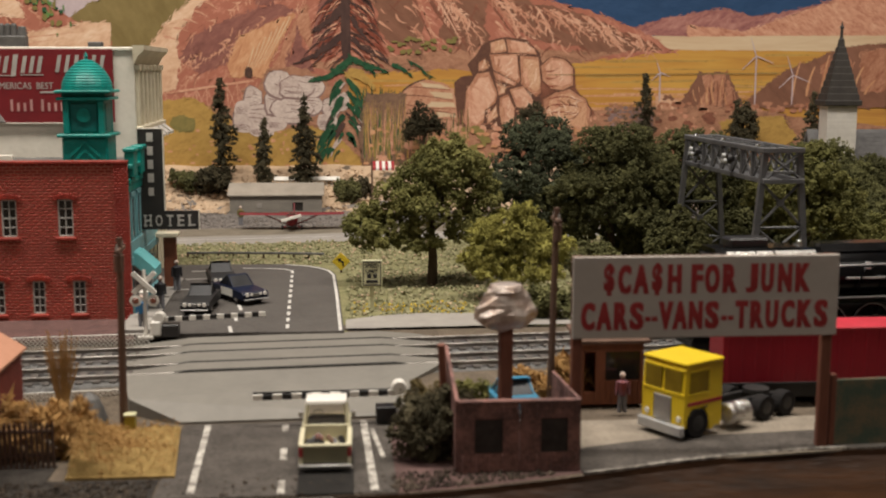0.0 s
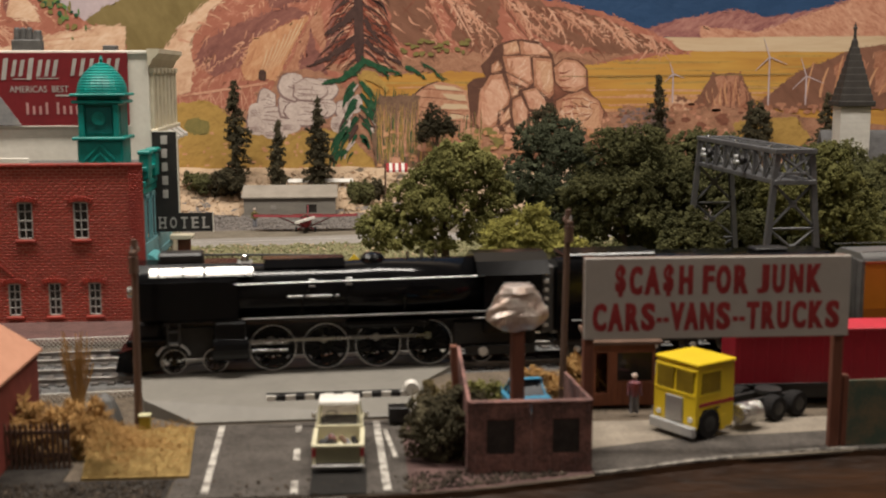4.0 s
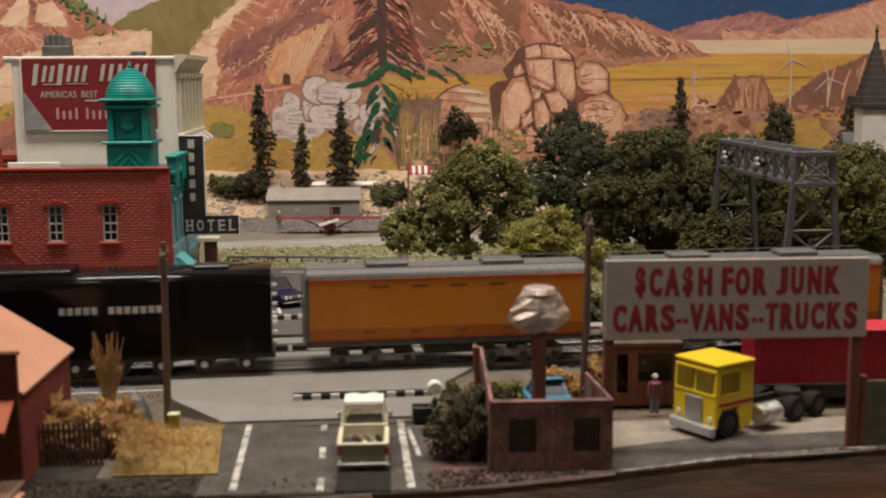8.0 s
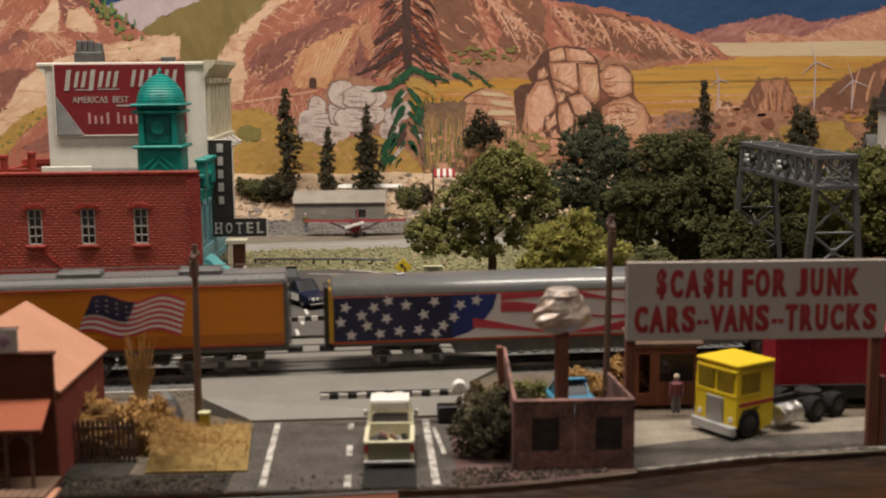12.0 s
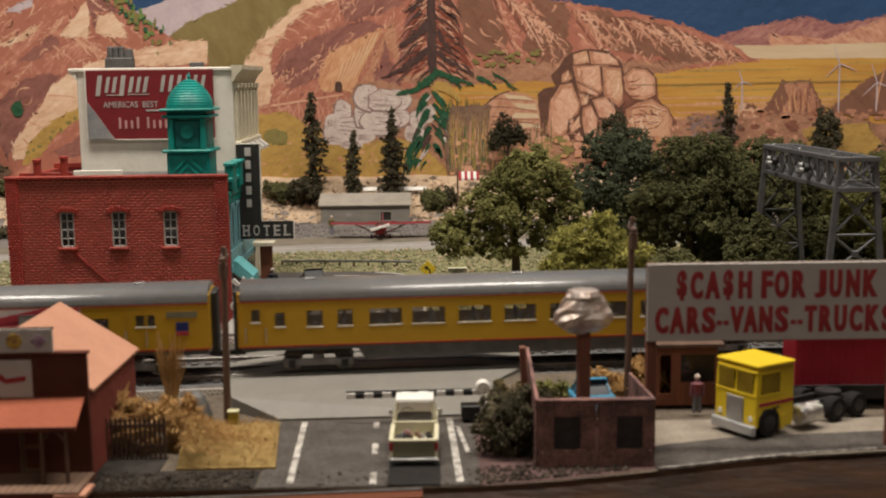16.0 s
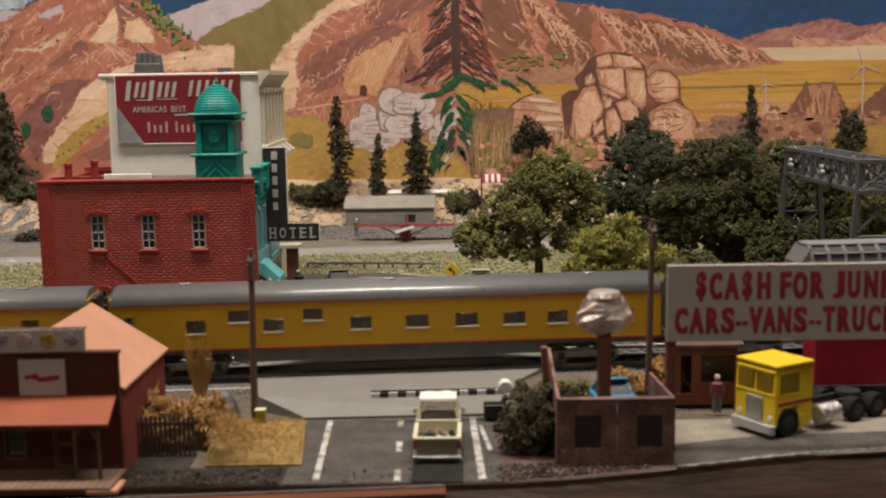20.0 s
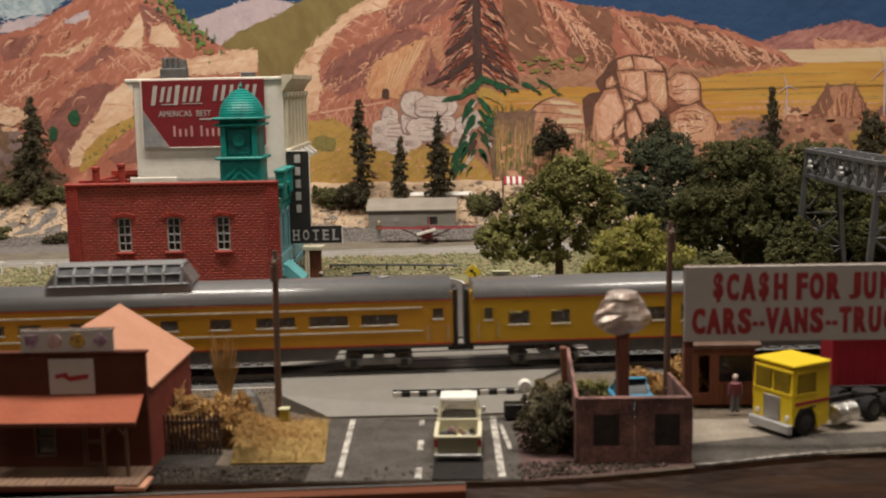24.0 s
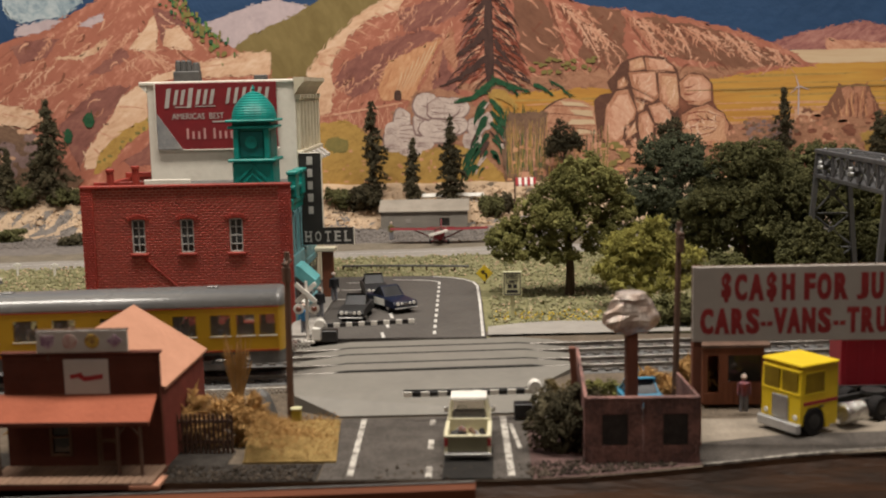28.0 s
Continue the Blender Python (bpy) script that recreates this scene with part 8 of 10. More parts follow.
for e, x in ((-1, xa), (1, xb)):
    part("dome_end", Shape().prism([(x, 28.2), (x, 33.2), (x + e * 3.4, 28.2)], -6.4, 6.4, "y"), roof_grey, dome)
CARS.append((dome, (981.3 + 1136.1) / 2))
W = span([(10.8, 17), (23.5, 29), (51.5, 57.8)], 13.6, 17.6) + span([(62.4, 68.6), (73, 79.6), (84.2, 91.2), (95.4, 102.2), (109.4, 115.4), (119.6, 126), (130.4, 137.2), (141.4, 147.2), (149.0, 154.4), (155.8, 160.6)], 13.0, 19.2) + [(3.6, 6.0, 15.2, 18.8)]
CARS.append((coach("lounge_coach", 161.5, "yellow tail coach with large lounge windows and rounded end", up_yellow, W, doors=(4.8,), tail=True), (1141.3 + 1302.8) / 2))

RUN = [(0, -1.9), (2, 80.7), (4, 162.6), (6, 245.2), (8, 329.8), (10, 418.7), (12, 510.2), (14, 607.2), (16, 707.2), (18, 809.2), (20, 917.6), (22, 1030.9), (24, 1145.4), (26, 1258.3), (28, 1366.3)]


def gone(t):
    """How far the train has run at t seconds (smooth through the table above)."""
    k = min(int(t // 2), 13)
    p = [RUN[max(k - 1, 0)][1], RUN[k][1], RUN[k + 1][1], RUN[min(k + 2, 14)][1]]
    if k == 0:
        p[0] = 2 * p[1] - p[2]
    if k == 13:
        p[3] = 2 * p[2] - p[1]
    u = t / 2 - k
    m0, m1 = (p[2] - p[0]) / 2, (p[3] - p[1]) / 2
    return (2 * u ** 3 - 3 * u ** 2 + 1) * p[1] + (u ** 3 - 2 * u ** 2 + u) * m0 + (-2 * u ** 3 + 3 * u ** 2) * p[2] + (u ** 3 - u ** 2) * m1


def car_pose(x):
    return pose(x * M, (342 + 0.09 * (x + 15)) * M, 0, 0, 0, 5.14)


def motions():
    for ob, x in CARS:
        walk(ob, [(t, car_pose(x - gone(t))) for t in [i * 0.5 for i in range(57)]])
    times = [i / 7.5 for i in range(211)]
    for w in drivers:
        o = w.location.copy()
        walk(w, [(t, Matrix.Translation(o) @ pose(0, 0, 0, 0, -math.degrees(gone(t) / 6.4), 0)) for t in times])
    for r, x, z in rods:
        walk(r, [(t, pose((x + 2.2 * math.sin(-gone(t) / 6.4)) * M, 0, (z + 2.2 * math.cos(gone(t) / 6.4)) * M)) for t in times])
    quick = [i / 15 for i in range(421)]
    wheels = guides + [(w, r) for _, ws, r in ROLLING for w in ws]
    for w, r in wheels:
        o = w.location.copy()
        walk(w, [(t, Matrix.Translation(o) @ pose(0, 0, 0, 0, -math.degrees(gone(t) / r), 0)) for t in quick])


# ---------------------------------------------------------------- vehicles
def road_wheel(parent, x, y, z, r, w, rim):
    t = part("wheel", Shape().lathe([(r * 0.6, -w / 2), (r * 0.94, -w / 2), (r, -w * 0.3), (r, w * 0.3), (r * 0.94, w / 2), (r * 0.6, w / 2)], 20, axis="y"), tyre, parent, "black tyre", at=(x, y, z))
    part("hub", Shape().lathe([(r * 0.6, -w * 0.46), (r * 0.5, -w * 0.52), (r * 0.2, -w * 0.56)], 14, axis="y").lathe([(r * 0.6, w * 0.46), (r * 0.5, w * 0.52), (r * 0.2, w * 0.56)], 14, axis="y"), rim, t)
    return t


def motor_car(name, x, y, z, rz, label, paint, glassmat, length=23.0, wide=9.4, pick=False, rim=chrome, door=None):
    """A car that faces local -y."""
    c = thing(name, x, y, z, rz, label, "car", "model road vehicles")
    h, w = length / 2, wide / 2
    side = [(-h, 2.0), (-h - 0.2, 3.6), (-h + 0.6, 4.7), (-h + 8.4, 5.3), (h - 7.0, 5.4), (h - 0.6, 5.0), (h, 3.8), (h - 0.2, 2.0)]
    b = Shape()
    for k, (ins, top) in enumerate(((0.0, 0),)):
        n = len(side)
        lay = []
        for xx, sq in ((-w, 0.5), (-w + 0.5, 0.0), (w - 0.5, 0.0), (w, 0.5)):
            lay += [(xx, yy * (1 - sq * 0.03), zz - sq * (0.5 if zz > 3.7 else -0.3)) for yy, zz in side]
        f = []
        for q in range(3):
            for i in range(n):
                j = (i + 1) % n
                f.append((q * n + i, q * n + j, (q + 1) * n + j, (q + 1) * n + i))
        f += [tuple(range(n)), tuple(range(3 * n, 4 * n))]
        b.add(lay, f)
    part("body", b, paint, c)
    cab = [(-h + 9.0, 5.2), (-h + 12.6, 8.6), (h - 10.5, 8.8), (h - 6.0, 5.3)]
    part("roof", Shape().prism([(-h + 12.4, 8.3), (-h + 13.2, 8.9), (h - 11, 9.0), (h - 10.2, 8.5)], -w + 1.5, w - 1.5, "x"), paint, c)
    part("glass", Shape().prism(cab, -w + 1.0, w - 1.0, "x"), glassmat, c, "dark windows")
    for sgn in (-1, 1):
        part("pillar", Shape().tube([(sgn * (w - 0.9), -h + 9.0, 5.2), (sgn * (w - 1.4), -h + 12.6, 8.7)], 0.28, 5).tube([(sgn * (w - 0.9), h - 6, 5.3), (sgn * (w - 1.4), h - 10.5, 8.8)], 0.35, 5).tube([(sgn * (w - 0.8), 0.6, 5.2), (sgn * (w - 1.4), 0.6, 8.8)], 0.25, 5), paint, c)
        for yy in (-h + 5.6, h - 5.8):
            road_wheel(c, sgn * (w - 0.9), yy, 2.1, 2.1, 1.5, rim).rotation_euler = (0, 0, radians(90))
        part("headlight", Shape().lathe([(0.75, -h - 0.25), (0.65, -h - 0.5)], 10, (sgn * (w - 1.5), 0, 3.9), "y"), white_paint, c, "pale headlight")
        part("headlight", Shape().lathe([(0.6, -h - 0.25), (0.5, -h - 0.5)], 10, (sgn * (w - 3.2), 0, 3.9), "y"), white_paint, c, "pale headlight")
        part("tail_light", Shape().box(sgn * (w - 2.2), h - 0.2, 3.4, sgn * (w - 0.6), h + 0.2, 4.4, 0.1), ink_red, c)
        if door is not None:
            part("door_panel", Shape().box(sgn * (w + 0.03) - 0.06, -4.5, 2.2, sgn * (w + 0.03) + 0.06, 4, 4.8, 0.02), door, c, "white door panel")
    part("bumper", Shape().box(-w + 0.2, -h - 0.7, 1.8, w - 0.2, -h - 0.1, 2.4, 0.2), car_chrome, c, "dull chrome bumper")
    part("bumper", Shape().box(-w + 0.2, h + 0.1, 1.8, w - 0.2, h + 0.7, 2.4, 0.2), car_chrome, c, "chrome bumper")
    part("grille", Shape().box(-w + 4, -h - 0.5, 3.0, w - 4, -h - 0.1, 4.3, 0.1), car_chrome, c)
    return c


motor_car("parked_car", -50.4, 414.5, 0.9, -4, "black parked saloon car with chrome grille", car_dark, car_glass)
motor_car("police_car", -39.4, 431.5, 0.9, 33, "dark blue police car with white doors on the road", car_blue, car_glass, 24.5, 9.8, door=white_paint)
motor_car("parked_car", -48.6, 461, 0.9, 12, "black parked car behind the police car", car_dark, car_glass)
motor_car("parked_car", -232, 495, 0.4, 80, "grey car with red tail by the field", cloth_grey, car_glass, 28)

# front pickup truck, seen from behind; it faces +y
pk = thing("pickup_truck", -6.3, 281.6, -6.65, -0.5, "cream pickup truck with a loaded bed and white roof", "pickup truck", "model road vehicles")
part("bed_floor", Shape().box(-5.2, -13.5, 2.6, 5.2, 0, 3.4, 0.1), pickup_cream, pk)
for sgn in (-1, 1):
    part("bed_side", Shape().prism([(-13.8, 2.2), (-13.8, 6.8), (0.2, 6.8), (0.2, 2.2)], sgn * 5.9 - 0.45, sgn * 5.9 + 0.45, "x"), pickup_cream, pk, "cream bed side")
    part("bed_rail", Shape().box(sgn * 5.9 - 0.6, -13.8, 6.7, sgn * 5.9 + 0.6, 0.2, 7.2, 0.15), pickup_cream, pk)
    for yy in (-9, 9.5):
        road_wheel(pk, sgn * 5.4, yy, 2.3, 2.3, 1.8, chrome).rotation_euler = (0, 0, radians(90))
    part("cab_side", Shape().prism([(0.2, 2.2), (0.2, 7.6), (0.9, 8.0), (9.4, 8.0), (9.6, 7.4), (15.0, 6.6), (15.4, 2.2)], sgn * 5.7 - 0.4, sgn * 5.7 + 0.4, "x"), pickup_cream, pk)
    part("cab_pillar", Shape().tube([(sgn * 5.6, 0.9, 7.6), (sgn * 4.7, 1.9, 13.0)], 0.55, 6).tube([(sgn * 5.6, 9.2, 7.6), (sgn * 4.7, 7.4, 13.0)], 0.45, 6).tube([(sgn * 5.5, 5.0, 7.6), (sgn * 4.8, 4.8, 13.0)], 0.35, 6), pickup_cream, pk, "cream cab pillars")
    part("mirror", Shape().box(sgn * 6.2, 8.0, 7.4, sgn * 7.4, 8.6, 9.0, 0.15), chrome, pk)
    part("tail_light", Shape().box(sgn * 5.9 - 0.5, -14.1, 4.0, sgn * 5.9 + 0.5, -13.7, 6.2, 0.1), ink_red, pk)
part("tailgate", Shape().box(-5.5, -14.0, 2.4, 5.5, -13.2, 6.6, 0.2), pickup_tail, pk, "olive tailgate")
part("tailgate_rail", Shape().box(-6.3, -14.1, 6.4, 6.3, -13.1, 7.1, 0.2), pickup_cream, pk)
part("bumper", Shape().box(-6.6, -15.3, 1.2, 6.6, -14.3, 2.4, 0.3), chrome, pk, "chrome rear bumper")
part("cab_back", Shape().box(-5.4, 0.0, 3, 5.4, 0.7, 7.8, 0.1), pickup_cream, pk)
part("rear_window", Shape().prism([(0.9, 7.8), (1.9, 13.0), (2.1, 13.0), (1.1, 7.8)], -4.7, 4.7, "x"), pane_clear, pk, "dark rear window")
part("cab_roof", Shape().prism([(1.0, 12.9), (1.2, 13.6), (2.0, 14.1), (7.0, 14.1), (8.0, 13.5), (8.2, 12.9)], -5.1, 5.1, "x"), white_paint, pk, "white cab roof")
part("windscreen", Shape().prism([(7.6, 13.0), (9.6, 7.7), (9.4, 7.7), (7.4, 13.0)], -4.8, 4.8, "x"), pane_clear, pk, "clear windscreen")
part("seat_bench", Shape().box(-4.6, 2.2, 4.0, 4.6, 4.4, 9.6, 0.4).box(-4.6, 4.4, 4.0, 4.6, 7.0, 6.4, 0.3), cloth_dark, pk, "dark seat bench")
part("steering_wheel", Shape().lathe([(1.3, 0), (1.5, 0.2), (1.3, 0.4), (1.1, 0.2), (1.3, 0)], 14, (-2.2, 0, 0), "y").moved(Matrix.Translation((0, 7.8, 8.4)) @ Matrix.Rotation(0.5, 4, "X")), black_paint, pk)
part("bonnet", Shape().prism([(9.4, 7.4), (15, 6.6), (15.4, 2.4), (9.4, 2.4)], -5.4, 5.4, "x"), pickup_cream, pk)
part("chassis", Shape().box(-4.6, -13, 1.2, 4.6, 14.5, 2.6, 0.2), black_paint, pk)
rng = random.Random(5)
for k in range(12):
    part("load_piece", Shape().box(-0.8, -1.2, -0.6, 0.8, 1.2, 0.6, 0.3, Matrix.Translation((rng.uniform(-4, 4), rng.uniform(-11.5, -1.2), 4.0 + rng.uniform(0, 1.6))) @ Euler((rng.uniform(-1, 1), rng.uniform(-1, 1), rng.uniform(-2, 2))).to_matrix().to_4x4()), (deck_tan, black_paint, cloth_grey, rust)[k % 4], pk)
pk.matrix_basis = pk.matrix_basis @ Matrix.Diagonal((0.9, 0.9, 0.9, 1.0))

# yellow cab-over truck; local +x is forward
tk = thing("cab_over_truck", 85.2, 297.0, -6.6, 211, "yellow cab-over truck tractor with chrome bumper", "truck", "model road vehicles")
part("cab", Shape().prism([(-0.5, 3.0), (-0.5, 17.4), (0.4, 18.4), (11.0, 18.2), (12.2, 17.2), (12.6, 10.8), (12.6, 3.0), (11.8, 3.0), (11.4, 5.4), (10.0, 7.4), (5.8, 7.4), (4.4, 5.4), (4.0, 3.0)], -6.9, 6.9, "y"), truck_yellow, tk, "bright yellow cab")
part("roof", Shape().box(-0.9, -7.2, 18.0, 12.4, 7.2, 18.9, 0.4), truck_yellow, tk, "bright yellow roof panel")
for sgn in (-1, 1):
    part("side_window", Shape().prism([(4.4, 11.2), (4.4, 16.4), (10.6, 16.4), (11.0, 11.2)], sgn * 6.95 - 0.08, sgn * 6.95 + 0.08, "y"), truck_glass, tk)
    part("window_trim", Shape().box(4.0, sgn * 6.98 - 0.1, 10.8, 4.4, sgn * 6.98 + 0.1, 16.8, 0.03).box(4.0, sgn * 6.98 - 0.1, 16.4, 11.0, sgn * 6.98 + 0.1, 16.8, 0.03).box(4.0, sgn * 6.98 - 0.1, 10.8, 11.3, sgn * 6.98 + 0.1, 11.2, 0.03), truck_yellow, tk)
    part("stripe", Shape().box(-0.4, sgn * 6.97 - 0.06, 8.2, 11.5, sgn * 6.97 + 0.06, 9.1, 0.02), ink_red, tk, "dark red side stripe")
    part("door_handle", Shape().box(4.6, sgn * 6.9, 7.2, 6.0, sgn * 7.2, 7.6, 0.08), black_paint, tk)
    part("step", Shape().box(2.2, sgn * 5.2, 1.4, 3.9, sgn * 7.0, 5.4, 0.2).box(-0.4, sgn * 5.4, 2.0, 3.0, sgn * 6.9, 3.2, 0.2), truck_yellow, tk)
    part("fuel_tank", Shape().lathe([(2.2, -9.9), (2.8, -9.4), (2.7, -8.0), (2.85, -6.4), (2.7, -4.8), (2.8, -3.1), (2.2, -2.6)], 20, (-0.6, sgn * 6.0, 3.8), "x"), tank_silver, tk, "crinkled silver fuel tank")
    road_wheel(tk, 7.9, sgn * 5.9, 3.7, 3.7, 2.6, dark_metal)
    part("mud_flap", Shape().box(12.0, sgn * 5.2, 3.6, 12.4, sgn * 6.8, 4.6, 0.1), black_paint, tk)
    for xx in (-17.5, -25.5):
        road_wheel(tk, xx, sgn * 5.4, 3.2, 3.2, 3.2, black_paint)
    part("frame_rail", Shape().box(-29, sgn * 2.6 - 0.5, 3.4, 5, sgn * 2.6 + 0.5, 5.4, 0.15), dark_metal, tk)
    part("headlight", Shape().lathe([(0.8, 12.6), (0.7, 12.9)], 10, (0, sgn * 5.2, 5.0), "x"), white_paint, tk)
    part("screen_panel", Shape().prism([(sgn * 0.5, 11.4), (sgn * 0.5, 16.6), (sgn * 5.9, 16.6), (sgn * 5.9, 11.4)], 12.35, 12.7, "x"), truck_glass, tk, "dark windscreen pane")
part("screen_trim", Shape().box(12.3, -6.6, 10.6, 12.8, 6.6, 11.4, 0.1).box(12.2, -6.6, 16.6, 12.6, 6.6, 17.2, 0.1), truck_yellow, tk)
part("grille", Shape().box(12.5, -2.8, 3.8, 12.95, 2.8, 10.0, 0.1), silver_trim, tk, "silver grille")
for k in range(7):
    part("grille_bar", Shape().box(12.9, -2.7 + 0.82 * k, 4.0, 13.1, -2.4 + 0.82 * k, 9.8, 0.03), chrome, tk)
part("bumper", Shape().box(12.4, -7.2, 1.0, 14.0, 7.2, 3.6, 0.3), silver_trim, tk, "silver bumper")
part("fifth_wheel", Shape().lathe([(3.4, 5.4), (3.4, 6.4)], 16, (-21.5, 0, 0)), dark_metal, tk)

# red trailer
tl = thing("semi_trailer", 95.8, 312, -6.2, 0, "long red ribbed semi-trailer parked in the junkyard", "trailer", "model road vehicles")
part("box", Shape().box(0, 0, 5.6, 110, 11.5, 20.4, 0.2), trailer_red, tl, "dark red trailer body")
# the highlight on the top edge is in the rail's lighter red
part("top_rail", Shape().box(-0.2, -0.3, 20.0, 110.2, 11.8, 20.7, 0.2), trailer_highlight, tl, "top rail coloured lighter red for its highlight")
part("bottom_rail", Shape().box(-0.1, -0.25, 5.4, 110.1, 11.7, 6.2, 0.1), black_paint, tl)
# added black block that darkens the space below, in place of the trailer's shade
part("underframe", Shape().box(8, 1.2, 1.6, 108, 10.4, 5.5, 0.3), black_paint, tl, "black block put in for the shade under the trailer")
for k in range(30):
    part("rib", Shape().box(1.2 + k * 3.7, -0.2, 6.2, 1.6 + k * 3.7, 0.05, 20.0, 0.06), trailer_red, tl)
for xx in (12, 26):
    part("landing_leg", Shape().box(xx, 1.5, 0.2, xx + 1, 2.5, 5.6, 0.1).box(xx, 7, 0.2, xx + 1, 8, 5.6, 0.1), dark_metal, tl)
for xx in (86, 95):
    for yy in (2.0, 7.0):
        road_wheel(tl, xx, yy, 2.9, 3.0, 3.0, dark_metal)

# red aeroplane on the airfield; it faces -y
ap = thing("light_aircraft", -29.5, 622, 0.3, 0, "red high-wing light aircraft with white propeller", "aircraft")
part("fuselage", Shape().lathe([(0.4, 26), (1.4, 20), (2.9, 8), (3.1, 0), (2.8, -7), (2.0, -9)], 12, (0, 0, 5.2), "y"), plane_red, ap, "red fuselage")
part("cowling", Shape().lathe([(2.2, -8.6), (2.5, -9.6), (1.6, -10.4)], 12, (0, 0, 5.6), "y"), plane_red, ap)
part("windscreen", Shape().prism([(-6.5, 6.2), (-4.2, 8.2), (3, 8.2), (5, 6.4)], -2.3, 2.3, "x"), pane_dark, ap)
for sgn in (-1, 1):
    part("wing", Shape().prism([(-4.6, 7.6), (-3.6, 8.3), (0.5, 8.3), (4.0, 7.7), (0, 7.4)], sgn * 1.5, sgn * 26.0, "x").moved(Matrix.Rotation(-sgn * 0.02, 4, "Y")), plane_red, ap, "red wing")
    part("wing_tip", Shape().ball((sgn * 26, -0.6, 7.9 + 0.5), 1.2, (0.5, 3.2, 0.4), 8), plane_red, ap)
    part("strut", Shape().cyl((sgn * 2.4, -1.5, 2.8), (sgn * 14, -1.5, 7.9), 0.35, n=6), plane_red, ap)
    part("undercarriage", Shape().cyl((sgn * 1.6, -2, 2.6), (sgn * 4.4, -2, 1.2), 0.4, n=6), plane_red, ap)
    w_ = part("wheel", Shape().lathe([(1.2, -0.5), (1.3, 0), (1.2, 0.5)], 14, (0, 0, 0), "x"), tyre, ap, "small black tyre", at=(sgn * 4.8, -2, 1.3))
    part("tailplane", Shape().prism([(21, 5.4), (26, 5.4), (26, 5.8), (21, 5.8)], sgn * 0.4, sgn * 8, "x"), plane_red, ap)
part("fin", Shape().prism([(20, 5), (25, 10.5), (27, 10.5), (27, 5)], -0.3, 0.3, "x"), plane_red, ap)
part("propeller", Shape().box(-5.2, -11.3, -0.75, 5.2, -10.7, 0.75, 0.15).moved(Matrix.Translation((0, 0, 7.0)) @ Matrix.Rotation(-0.28, 4, "Y")), white_paint, ap, "white propeller")
part("spinner", Shape().lathe([(0.9, -10.4), (0.7, -11.4), (0.1, -12)], 10, (0, 0, 7.0), "y"), white_paint, ap)

# ---------------------------------------------------------------- big junk sign
sb = thing("junk_sign", 80.2, 277.6, -6.9, 0.0, "large white sign with red lettering on two brown posts", "sign")
part("board", Shape().box(-30.8, -0.5, 27.4, 30.7, 0.4, 46.1, 0.12), paper, sb, "white paper board")
part("board_back", Shape().box(-30.9, 0.4, 27.3, 30.8, 1.0, 46.2, 0.1), pole_wood, sb)
for x in (-29.4, 29.2):
    part("post", Shape().box(x - 1.2, 0.9, 0, x + 1.2, 3.0, 46, 0.2), post_wood, sb, "square brown post")
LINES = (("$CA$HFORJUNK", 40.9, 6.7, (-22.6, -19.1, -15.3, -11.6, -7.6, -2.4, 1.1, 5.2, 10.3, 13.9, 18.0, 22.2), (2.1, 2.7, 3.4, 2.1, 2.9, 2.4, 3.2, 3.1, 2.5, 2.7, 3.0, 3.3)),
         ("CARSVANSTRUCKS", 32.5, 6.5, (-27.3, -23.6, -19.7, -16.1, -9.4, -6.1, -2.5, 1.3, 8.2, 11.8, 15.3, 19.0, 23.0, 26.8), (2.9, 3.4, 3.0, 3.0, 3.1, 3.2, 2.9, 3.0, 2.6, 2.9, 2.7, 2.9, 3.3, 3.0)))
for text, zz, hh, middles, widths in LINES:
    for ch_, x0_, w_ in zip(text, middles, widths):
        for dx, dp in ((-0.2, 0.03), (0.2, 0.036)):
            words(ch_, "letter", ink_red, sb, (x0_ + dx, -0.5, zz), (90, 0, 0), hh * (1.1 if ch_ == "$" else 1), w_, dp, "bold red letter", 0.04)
for xm in (-14.2, -12.6, 3.45, 5.05):
    part("dash", Shape().box(xm, -0.53, 31.2, xm + 1.3, -0.5, 32.3, 0.005), ink_red, sb, "red dash")

# scrap pen with rusty panels
pn = thing("scrap_pen", 36, 267, -7, 0, "rusty sheet-metal scrap pen with dark openings", "scrap pen")
for k, x in enumerate((-13.2, 0.2)):
    part("panel", pierced(x, x + 13.2, 0, 16.0, -0.6, 0.4, [(x + 3.4 + k * 1.2, x + 9.6 + k * 1.0, 4.6, 12.4)]), rust, pn, "rusty brown panel")
    part("dark_patch", Shape().box(x + 3.2 + k * 1.2, -0.3, 4.4, x + 9.8 + k, 0.2, 12.6, 0.1), dark_sheet, pn, "dark square filling the opening")
    for q in range(5):
        part("corrugation", Shape().cyl((x + 0.8 + q * 2.9, -0.7, 0.2), (x + 0.8 + q * 2.9, -0.7, 4.2), 0.25, n=6).cyl((x + 0.8 + q * 2.9, -0.7, 12.8), (x + 0.8 + q * 2.9, -0.7, 15.8), 0.25, n=6), rust, pn)
part("panel_cap", Shape().box(-13.4, -0.9, 15.8, 13.6, 0.7, 16.6, 0.15), rust, pn)
part("side_panel", Shape().prism([(0, 0), (0, 16.5), (30, 22), (30, 0)], -14.0, -13.2, "x"), rust, pn, "slanting rusty side sheet")
part("side_panel", Shape().prism([(0, 0), (0, 16.5), (34, 14), (34, 0)], 13.0, 13.7, "x"), rust, pn)
part("end_post", Shape().box(-15.2, 18, 0, -13.6, 20, 25.5, 0.2, Matrix.Rotation(-0.05, 4, "Y")), post_wood, pn, "leaning wooden post")
